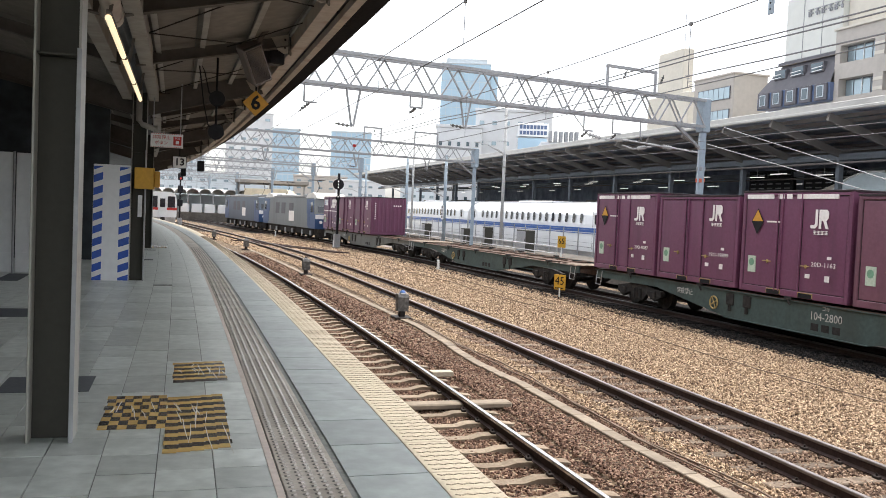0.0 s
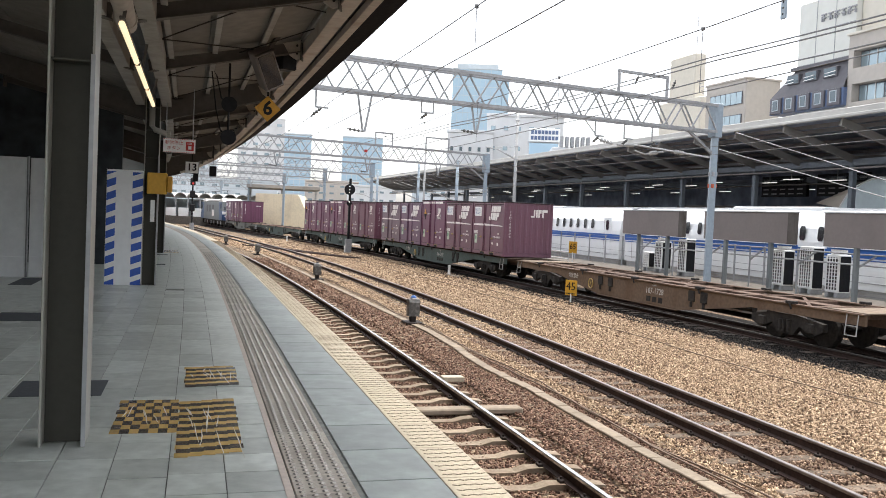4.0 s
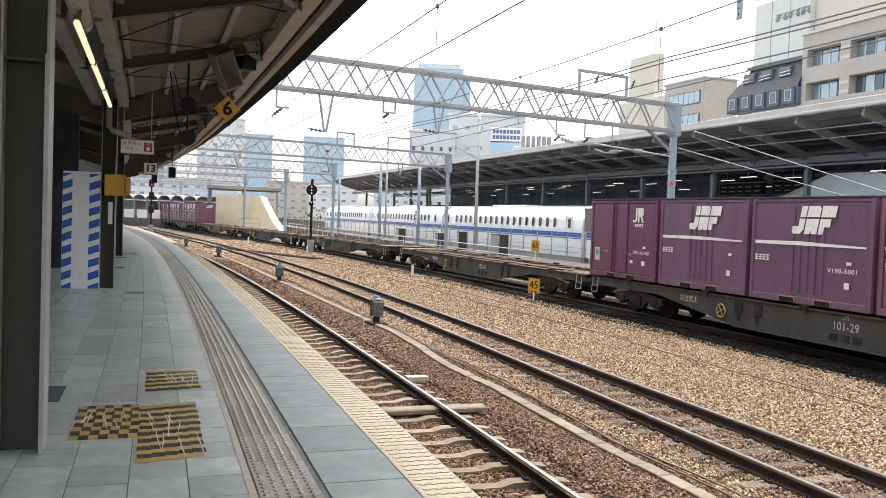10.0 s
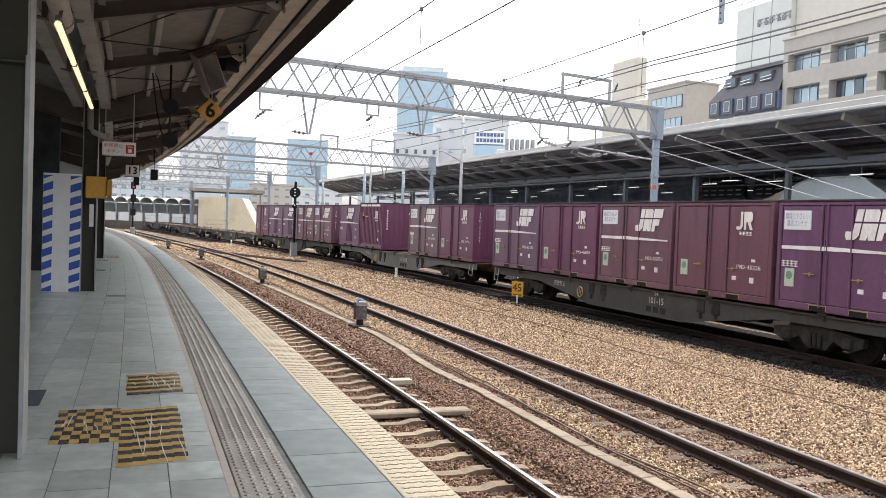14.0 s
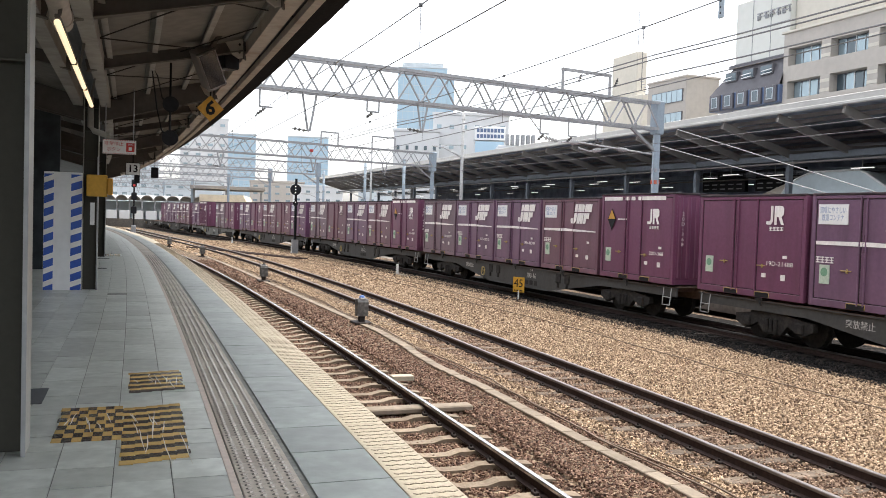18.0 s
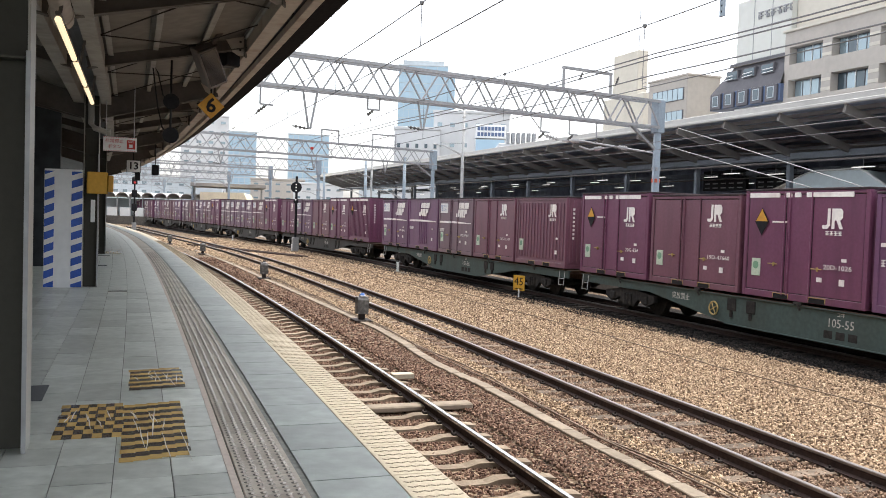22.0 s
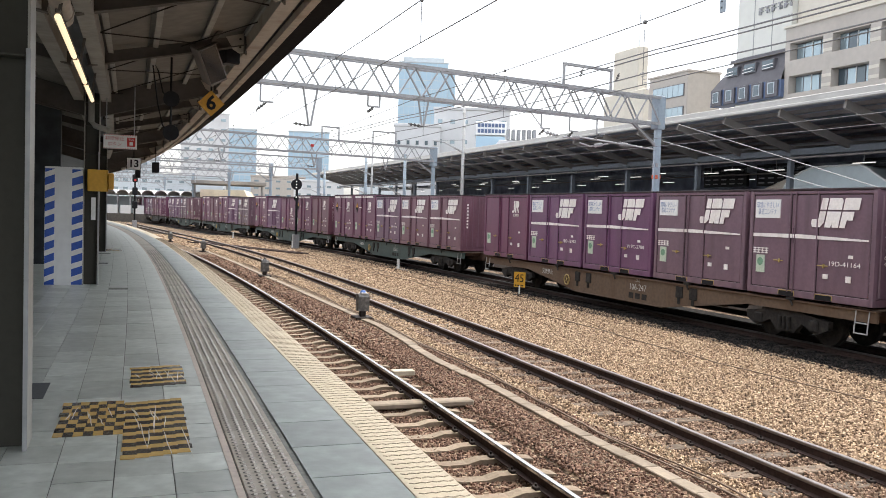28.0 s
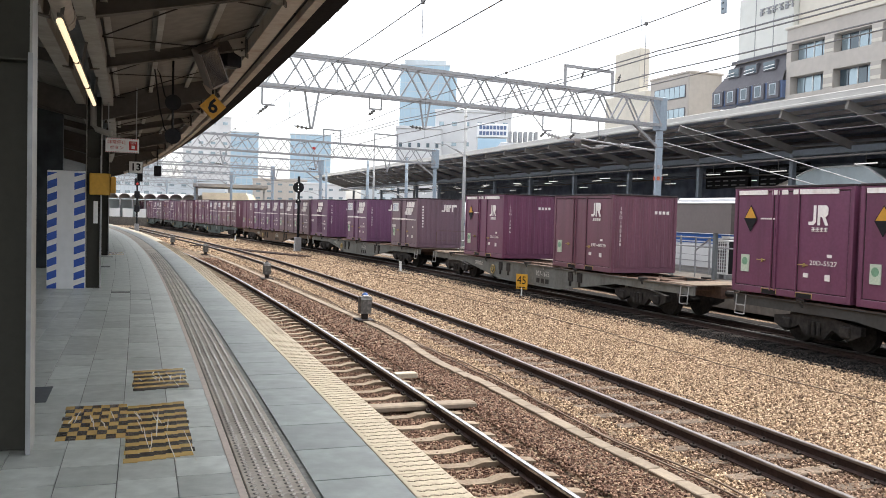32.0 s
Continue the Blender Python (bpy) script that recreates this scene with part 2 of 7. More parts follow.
def gravel_material(name, c1, c2, c3, scale):
    """Crushed stone: one tone for each stone, with relief."""
    mat = bpy.data.materials.new(name)
    mat.use_nodes = True
    nt = mat.node_tree
    b = next(n for n in nt.nodes if n.type == "BSDF_PRINCIPLED")
    b.inputs["Roughness"].default_value, b.inputs["Specular IOR Level"].default_value = 0.9, 0.15
    tc = nt.nodes.new("ShaderNodeTexCoord")
    vo = nt.nodes.new("ShaderNodeTexVoronoi")
    vo.inputs["Scale"].default_value = scale
    nt.links.new(tc.outputs["Object"], vo.inputs["Vector"])
    sep = nt.nodes.new("ShaderNodeSeparateColor")
    nt.links.new(vo.outputs["Color"], sep.inputs[0])
    cr = nt.nodes.new("ShaderNodeValToRGB")
    cr.color_ramp.elements[0].color, cr.color_ramp.elements[1].color = (*c1, 1), (*c3, 1)
    e = cr.color_ramp.elements.new(0.5)
    e.color = (*c2, 1)
    nt.links.new(sep.outputs[0], cr.inputs[0])
    big = nt.nodes.new("ShaderNodeTexNoise")
    big.inputs["Scale"].default_value = 0.35
    nt.links.new(tc.outputs["Object"], big.inputs["Vector"])
    mr = nt.nodes.new("ShaderNodeMapRange")
    mr.inputs[1].default_value, mr.inputs[2].default_value, mr.inputs[3].default_value, mr.inputs[4].default_value = 0.3, 0.7, 0.75, 1.2
    nt.links.new(big.outputs[0], mr.inputs[0])
    hs = nt.nodes.new("ShaderNodeHueSaturation")
    nt.links.new(cr.outputs[0], hs.inputs["Color"])
    nt.links.new(mr.outputs[0], hs.inputs["Value"])
    nt.links.new(hs.outputs[0], b.inputs["Base Color"])
    bp = nt.nodes.new("ShaderNodeBump")
    bp.inputs["Strength"].default_value, bp.inputs["Distance"].default_value = 1.0, 0.03
    bp.invert = True
    nt.links.new(vo.outputs["Distance"], bp.inputs["Height"])
    nt.links.new(bp.outputs[0], b.inputs["Normal"])
    return mat


def stone_material(name, c1, c2, c3):
    mat = bpy.data.materials.new(name)
    mat.use_nodes = True
    nt = mat.node_tree
    b = next(n for n in nt.nodes if n.type == "BSDF_PRINCIPLED")
    b.inputs["Roughness"].default_value, b.inputs["Specular IOR Level"].default_value = 0.85, 0.2
    ge = nt.nodes.new("ShaderNodeNewGeometry")
    cr = nt.nodes.new("ShaderNodeValToRGB")
    cr.color_ramp.elements[0].color, cr.color_ramp.elements[1].color = (*c1, 1), (*c3, 1)
    e = cr.color_ramp.elements.new(0.5)
    e.color = (*c2, 1)
    nt.links.new(ge.outputs["Random Per Island"], cr.inputs[0])
    nt.links.new(cr.outputs[0], b.inputs["Base Color"])
    return mat


def glass_material(name, color, rough=0.05, tint=0.0):
    """Window glass seen from outside: a dark, mirroring pane."""
    mat = bpy.data.materials.new(name)
    mat.use_nodes = True
    b = next(n for n in mat.node_tree.nodes if n.type == "BSDF_PRINCIPLED")
    b.inputs["Base Color"].default_value = (*color, 1)
    b.inputs["Roughness"].default_value, b.inputs["Specular IOR Level"].default_value = rough, 0.8
    b.inputs["Metallic"].default_value = tint
    return mat


M = {}
# bed tones lowered to paint the shade in gaps between loose stones
M["ballast"] = gravel_material("ballast", (0.03, 0.02, 0.015), (0.14, 0.096, 0.062), (0.33, 0.25, 0.17), 22)
M["stone_tan"] = stone_material("ballast_stone_tan", (0.085, 0.054, 0.036), (0.32, 0.218, 0.138), (0.66, 0.51, 0.345))
M["stone_brown"] = stone_material("ballast_stone_brown", (0.05, 0.028, 0.02), (0.15, 0.085, 0.058), (0.34, 0.225, 0.16))
M["stone_mid"] = stone_material("ballast_stone_mixed", (0.06, 0.037, 0.027), (0.21, 0.135, 0.092), (0.46, 0.335, 0.235))
# oil-stained stone, blackened further to carry the shade under the train
M["stone_black"] = stone_material("ballast_stone_oily_shaded", (0.005, 0.005, 0.005), (0.015, 0.013, 0.012), (0.05, 0.04, 0.034))
M["ballast_oily_shaded"] = gravel_material("oily_ballast", (0.004, 0.004, 0.004), (0.012, 0.01, 0.009), (0.04, 0.032, 0.027), 20)
M["ground"] = material("ground", (0.22, 0.19, 0.16), 0.95, grain=0.3, scale=3.0, stain=0.5, stain_scale=0.2, bump=0.3)
M["rail_rusty"] = material("rail_rusty_top", (0.24, 0.215, 0.2), 0.42, 0.8, grain=0.15, scale=8)
M["rail_dark"] = material("rail_dark_top", (0.12, 0.11, 0.105), 0.4, 0.8, grain=0.15, scale=8)
M["rail_side"] = material("rail_side", (0.05, 0.031, 0.026), 0.7, grain=0.3, scale=15, bump=0.2, spec=0.2)
M["rail_top"] = material("rail_top", (0.5, 0.49, 0.48), 0.27, 1.0, grain=0.06, scale=8)
M["concrete_sleeper"] = material("concrete_sleeper", (0.25, 0.2, 0.145), 0.9, grain=0.18, scale=20, stain=0.5, stain_scale=3, stain_color=(0.16, 0.1, 0.07), bump=0.3, random=0.18, spec=0.2)
M["wood_sleeper"] = material("wood_sleeper", (0.15, 0.115, 0.085), 0.9, grain=0.35, scale=14, stain=0.5, stain_scale=4, bump=0.4, random=0.3, spec=0.2)
# oily sleepers, near black because the train's shade is in the colour
M["oily_shaded_sleeper"] = material("oily_shaded_sleeper", (0.028, 0.022, 0.018), 0.8, grain=0.3, scale=14, stain=0.4, stain_scale=4, bump=0.4, random=0.3, spec=0.2)
M["iron"] = material("iron", (0.035, 0.028, 0.025), 0.7, 0.3, grain=0.25, scale=20, spec=0.2)
M["tile"] = material("platform_tile", (0.43, 0.455, 0.418), 0.32, grain=0.16, scale=9, stain=0.5, stain_scale=2.6, stain_color=(0.28, 0.3, 0.27), bump=0.07, random=0.2, ground=True)
M["slab"] = material("platform_slab", (0.2, 0.222, 0.205), 0.46, grain=0.16, scale=7, stain=0.55, stain_scale=2.4, stain_color=(0.13, 0.145, 0.132), bump=0.06, random=0.14, ground=True)
M["tile_dark"] = material("platform_tile_dark", (0.055, 0.062, 0.068), 0.75, grain=0.15, scale=30, bump=0.1)
M["joint"] = material("tile_joint", (0.19, 0.195, 0.18), 0.9, grain=0.25, scale=15, spec=0.2)
M["edge_strip"] = material("edge_strip", (0.41, 0.36, 0.272), 0.85, grain=0.12, scale=25, stain=0.4, stain_scale=2.5, stain_color=(0.4, 0.34, 0.245), bump=0.12, random=0.05, ground=True)
# strip colour darkened: the relief's shading is painted on the bars
M["edge_ridge_shade"] = material("edge_ridge_shade", (0.26, 0.22, 0.165), 0.85, grain=0.2, scale=25)
M["tactile"] = material("tactile_block", (0.33, 0.3, 0.255), 0.8, grain=0.14, scale=30, stain=0.5, stain_scale=2, stain_color=(0.22, 0.19, 0.155), bump=0.1, random=0.14, ground=True)
M["stud"] = material("tactile_stud", (0.5, 0.46, 0.41), 0.25, 0.3, grain=0.12, scale=30)
# colour of the shadow discs painted beside the studs
M["stud_shadow"] = material("stud_shadow", (0.085, 0.075, 0.062), 0.8, grain=0.2, scale=40)
M["rim_strip"] = material("rim_strip", (0.46, 0.39, 0.33), 0.6, grain=0.1, scale=20)
M["platform_side"] = material("platform_side", (0.14, 0.125, 0.108), 0.9, grain=0.2, scale=6, stain=0.6, stain_scale=1.0, bump=0.2, spec=0.2)
M["tape_yellow"] = material("tape_yellow", (0.56, 0.38, 0.14), 0.2, grain=0.12, scale=12, bump=0.25, bump_scale=9)
M["tape_black"] = material("tape_black", (0.075, 0.068, 0.06), 0.16, grain=0.2, scale=12, bump=0.25, bump_scale=9)
# near-white colour paints the sky's glint on creased clear film
M["film"] = material("film_glint", (0.8, 0.76, 0.66), 0.12, grain=0.1, scale=30)
M["cable"] = material("cable_sheath", (0.19, 0.14, 0.105), 0.75, grain=0.2, scale=20, spec=0.2)
M["trough"] = material("trough_concrete", (0.25, 0.205, 0.155), 0.9, grain=0.15, scale=12, stain=0.4, stain_scale=3, bump=0.2, random=0.12, spec=0.2)
M["cover"] = material("cover_sheet", (0.55, 0.62, 0.64), 0.5, grain=0.04, scale=5, stain=0.3, stain_scale=0.6, stain_color=(0.42, 0.47, 0.48))
M["cover_tan"] = material("cover_tan_sheet", (0.5, 0.43, 0.36), 0.5, grain=0.05, scale=5, stain=0.3, stain_scale=0.6)
# one column paint in two tones: shaded for webs, lit for flanges
M["column"] = material("column_shade_paint", (0.058, 0.056, 0.046), 0.6, grain=0.06, scale=20, stain=0.4, stain_scale=1.2, stain_color=(0.06, 0.058, 0.048), streak=True, spec=0.25)
M["column_edge"] = material("column_lit_paint", (0.3, 0.29, 0.255), 0.45, grain=0.08, scale=20, stain=0.4, stain_scale=3, stain_color=(0.22, 0.21, 0.18), streak=True)
M["canopy_steel"] = material("canopy_steel", (0.105, 0.094, 0.084), 0.65, grain=0.1, scale=10, stain=0.5, stain_scale=1.5, stain_color=(0.06, 0.048, 0.04), spec=0.15)
M["canopy_board"] = material("canopy_board", (0.185, 0.168, 0.15), 0.8, grain=0.12, scale=6, stain=0.5, stain_scale=0.8, stain_color=(0.13, 0.11, 0.09), random=0.12, spec=0.15)
M["purlin"] = material("purlin_paint", (0.3, 0.285, 0.26), 0.6, grain=0.1, scale=10, stain=0.5, stain_scale=2, stain_color=(0.16, 0.14, 0.12), spec=0.2)
M["canopy_top"] = material("canopy_sheet", (0.12, 0.12, 0.125), 0.6, grain=0.12, scale=8, stain=0.4, stain_scale=1.0, spec=0.2)
M["gutter"] = material("gutter_paint", (0.42, 0.38, 0.335), 0.6, grain=0.1, scale=10, stain=0.6, stain_scale=2.2, stain_color=(0.27, 0.19, 0.14), spec=0.25)
M["marker"] = material("marker_paint", (0.085, 0.082, 0.077), 0.6, grain=0.2, scale=14, stain=0.6, stain_scale=9, stain_color=(0.3, 0.29, 0.27))
M["black"] = material("black_paint", (0.018, 0.018, 0.02), 0.5, grain=0.2, scale=15, spec=0.1)
# dark colour stands in for the shade deep under the roof
M["dark"] = material("shaded_interior", (0.05, 0.058, 0.064), 0.7, grain=0.35, scale=2.5, stain=0.5, stain_scale=0.8, stain_color=(0.02, 0.022, 0.026), spec=0.2)
# far platform inside: lighter and bluer, distance haze mixed into both colours
M["far_dark"] = material("far_interior_hazed", (0.27, 0.31, 0.39), 0.7, grain=0.3, scale=1.2, stain=0.6, stain_scale=0.5, stain_color=(0.08, 0.095, 0.125), spec=0.1)
M["far_sheet"] = material("far_soffit_hazed", (0.3, 0.34, 0.4), 0.7, grain=0.15, scale=2, stain=0.4, stain_scale=0.6, spec=0.15)
M["white_panel"] = material("white_panel", (0.78, 0.79, 0.79), 0.5, grain=0.04, scale=8, stain=0.25, stain_scale=1.5, stain_color=(0.58, 0.59, 0.6))
M["blue"] = material("blue_stripe", (0.02, 0.085, 0.42), 0.4, grain=0.1, scale=15)
M["white"] = material("white_paint", (0.78, 0.78, 0.76), 0.5, grain=0.05, scale=20)
M["yellow"] = material("yellow_paint", (0.6, 0.33, 0.03), 0.45, grain=0.08, scale=15, stain=0.3, stain_scale=4, stain_color=(0.4, 0.22, 0.02))
M["orange"] = material("orange_paint", (0.56, 0.28, 0.025), 0.5, grain=0.08, scale=15, stain=0.3, stain_scale=5)
M["red"] = material("red_paint", (0.5, 0.035, 0.03), 0.5, grain=0.1, scale=15)
M["faded_red"] = material("faded_red_band", (0.55, 0.13, 0.07), 0.6, grain=0.15, scale=12)
M["tube"] = glowing("tube_light", (1.0, 0.8, 0.52), 0.52)
M["tube_far"] = glowing("tube_light_far", (1.0, 0.97, 0.92), 0.42)
M["steel"] = material("galvanised_steel", (0.34, 0.345, 0.35), 0.5, 0.25, grain=0.12, scale=10, stain=0.35, stain_scale=1.5)
M["steel_blue"] = material("pole_paint", (0.29, 0.35, 0.4), 0.55, grain=0.08, scale=10, stain=0.35, stain_scale=1.2, streak=True)
M["wire"] = material("wire", (0.2, 0.2, 0.2), 0.6, 0.3, grain=0.1, scale=5)
M["insulator"] = material("insulator", (0.42, 0.42, 0.41), 0.25, grain=0.05, scale=15)
for _n, _c, _st in (("maroon", (0.17, 0.073, 0.102), (0.11, 0.052, 0.066)), ("russet", (0.178, 0.086, 0.116), (0.116, 0.06, 0.072)), ("plum", (0.165, 0.088, 0.142), (0.1, 0.058, 0.086)),
                     ("taupe", (0.175, 0.11, 0.138), (0.106, 0.072, 0.084)), ("violet", (0.158, 0.07, 0.138), (0.098, 0.05, 0.084)), ("wine", (0.16, 0.055, 0.104), (0.102, 0.038, 0.066))):
    M[_n] = material("container_" + _n, _c, 0.36, grain=0.1, scale=14, stain=0.6, stain_scale=3.2, stain_color=_st, random=0.05, streak=True, bump=0.03)
# grimy roof rim; also the painted shade in the door gaps
M["rim_dark"] = material("container_rim_grime_gap_shade", (0.04, 0.03, 0.033), 0.7, grain=0.3, scale=12, stain=0.5, stain_scale=4, stain_color=(0.1, 0.07, 0.075), spec=0.2)
M["mark"] = material("white_marking", (0.84, 0.8, 0.76), 0.6, grain=0.08, scale=18, stain=0.5, stain_scale=4, stain_color=(0.58, 0.5, 0.46), streak=True)
M["notice_ink"] = material("faded_blue_ink", (0.3, 0.36, 0.5), 0.6, grain=0.2, scale=20)
M["sticker"] = material("green_sticker", (0.5, 0.58, 0.46), 0.5, grain=0.12, scale=25)
M["sticker_leaf"] = material("sticker_leaf", (0.17, 0.33, 0.21), 0.5, grain=0.2, scale=25)
M["brass"] = material("yellow_handle", (0.4, 0.29, 0.1), 0.5, grain=0.2, scale=30)
M["mark_dim"] = material("faded_stencil", (0.52, 0.5, 0.46), 0.7, grain=0.3, scale=30, stain=0.6, stain_scale=6, stain_color=(0.15, 0.14, 0.12))
M["wagon_green"] = material("wagon_greygreen", (0.062, 0.088, 0.08), 0.6, grain=0.15, scale=10, stain=0.45, stain_scale=1.5, stain_color=(0.045, 0.042, 0.034), streak=True, spec=0.25)
M["wagon_grey"] = material("wagon_grey", (0.066, 0.064, 0.06), 0.65, grain=0.15, scale=10, stain=0.55, stain_scale=1.5, stain_color=(0.04, 0.033, 0.027), streak=True, spec=0.25)
M["wagon_brown"] = material("wagon_rustbrown", (0.145, 0.1, 0.068), 0.7, grain=0.16, scale=10, stain=0.5, stain_scale=1.5, stain_color=(0.1, 0.055, 0.03), streak=True, spec=0.2)
M["wagon_light"] = material("wagon_lightgrey", (0.16, 0.163, 0.148), 0.65, grain=0.15, scale=10, stain=0.6, stain_scale=1.5, stain_color=(0.07, 0.06, 0.046), streak=True, spec=0.25)
M["bogie"] = material("bogie_grime", (0.026, 0.023, 0.021), 0.75, grain=0.35, scale=14, stain=0.5, stain_scale=5, stain_color=(0.075, 0.065, 0.055), spec=0.2)
M["plank"] = material("deck_plank", (0.2, 0.155, 0.115), 0.85, grain=0.2, scale=12, stain=0.6, stain_scale=3, spec=0.2)
M["deck_rust"] = material("deck_rust", (0.12, 0.078, 0.058), 0.8, grain=0.25, scale=12, stain=0.5, stain_scale=3, spec=0.2)
M["bullet_white"] = material("bullet_white", (0.8, 0.81, 0.81), 0.25, grain=0.02, scale=4)
M["bullet_blue"] = material("bullet_blue", (0.02, 0.1, 0.36), 0.3, grain=0.03, scale=6)
M["skirt"] = material("bullet_skirt", (0.4, 0.385, 0.365), 0.55, grain=0.08, scale=5, stain=0.7, stain_scale=1, stain_color=(0.2, 0.165, 0.135))
M["pane"] = glass_material("window_pane", (0.02, 0.022, 0.026), 0.08)
# glass paled so that its colour carries the distance haze
M["pane_blue"] = glass_material("tower_glass_hazed", (0.36, 0.5, 0.6), 0.3, 0.25)
# pane colour lightened to hold the reflected sky
M["pane_sky"] = glass_material("hotel_glass_sky", (0.3, 0.38, 0.42), 0.12, 0.4)
M["pane_dim"] = glass_material("hotel_glass_dim", (0.07, 0.1, 0.12), 0.1, 0.2)
M["loco_blue"] = material("loco_blue", (0.03, 0.075, 0.18), 0.4, grain=0.06, scale=8, stain=0.3, stain_scale=1, streak=True)
M["loco_grey"] = material("loco_grey", (0.17, 0.185, 0.185), 0.5, grain=0.06, scale=8, stain=0.35, stain_scale=1, streak=True)
M["loco_dull"] = material("loco_dull_blue", (0.085, 0.11, 0.14), 0.5, grain=0.08, scale=8, stain=0.4, stain_scale=1, streak=True)
M["cream_grey"] = material("cab_roof_cream", (0.62, 0.58, 0.52), 0.5, grain=0.08, scale=5, stain=0.3, stain_scale=1)
M["cream"] = material("roof_cream", (0.72, 0.62, 0.44), 0.6, grain=0.08, scale=5, stain=0.3, stain_scale=0.5)
M["barrier"] = material("barrier_panel", (0.2, 0.172, 0.16), 0.7, grain=0.05, scale=8, stain=0.2, stain_scale=1, spec=0.3)
M["roof_grey"] = material("far_roof_grey", (0.24, 0.225, 0.21), 0.7, grain=0.08, scale=3, stain=0.3, stain_scale=0.6, spec=0.2)
M["far_column"] = material("far_column_paint", (0.18, 0.2, 0.225), 0.6, grain=0.1, scale=6, stain=0.3, stain_scale=1, spec=0.2)
M["fascia"] = material("roof_fascia", (0.5, 0.49, 0.46), 0.6, grain=0.06, scale=4, stain=0.35, stain_scale=0.5)
M["beige"] = material("beige_facade", (0.45, 0.41, 0.365), 0.8, grain=0.05, scale=2, stain=0.2, stain_scale=0.3, streak=True)
M["beige_light"] = material("light_beige_facade", (0.6, 0.56, 0.48), 0.8, grain=0.04, scale=2, stain=0.15, stain_scale=0.3, streak=True)
M["white_wall"] = material("white_facade", (0.62, 0.63, 0.635), 0.8, grain=0.04, scale=1, stain=0.2, stain_scale=0.15)
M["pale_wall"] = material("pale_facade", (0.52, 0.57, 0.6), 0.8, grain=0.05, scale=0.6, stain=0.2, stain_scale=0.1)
M["plaza_wall"] = material("plaza_facade", (0.64, 0.64, 0.59), 0.8, grain=0.04, scale=1, stain=0.3, stain_scale=0.3, stain_color=(0.5, 0.5, 0.45), streak=True)
M["slate"] = material("slate_cladding", (0.11, 0.105, 0.115), 0.6, grain=0.1, scale=3, stain=0.3, stain_scale=0.5)
M["slate_blue"] = material("blue_cladding", (0.1, 0.14, 0.24), 0.5, grain=0.06, scale=3)
M["green"] = material("green_sign", (0.05, 0.32, 0.2), 0.5, grain=0.05, scale=3)
M["foliage"] = material("foliage", (0.06, 0.1, 0.04), 0.8, grain=0.4, scale=3)


# ---- ground, ballast, tracks ----
g = Geo()
g.add([(-2500, -2500, -1.75), (2500, -2500, -1.75), (2500, 2500, -1.75), (-2500, 2500, -1.75)], [(0, 1, 2, 3)])
setting("ground", g, M["ground"], "flat grey-brown ground under the whole railway yard", "ground")
g = Geo()
prof = [(1.5, -1.6), (1.5, BED - 0.05), (4.7, BED - 0.05), (5.0, BED), (6.2, BED), (6.45, BED - 0.03), (8.45, BED - 0.03), (8.7, BED), (9.0, BED - 0.03), (12.5, BED - 0.02), (14.2, BED - 0.04), (18.2, BED - 0.04), (18.3, -1.6)]
g.sweep(PLAT, prof, 45, -240, 1.5)
setting("ballast_bed", g, M["ballast"], "bed of brown and tan crushed stone between the tracks, darkened as gap shade", "ballast")
setting("oily_ballast", Geo().sweep(FREIGHT, [(-2.1, BED - 0.1), (2.45, BED - 0.1), (2.45, BED - 0.03), (-2.1, BED - 0.012)][::-1], 40, -240, 1.5), M["ballast_oily_shaded"], "oil-stained crushed stone, darkened further as shade under the goods train", "ballast")


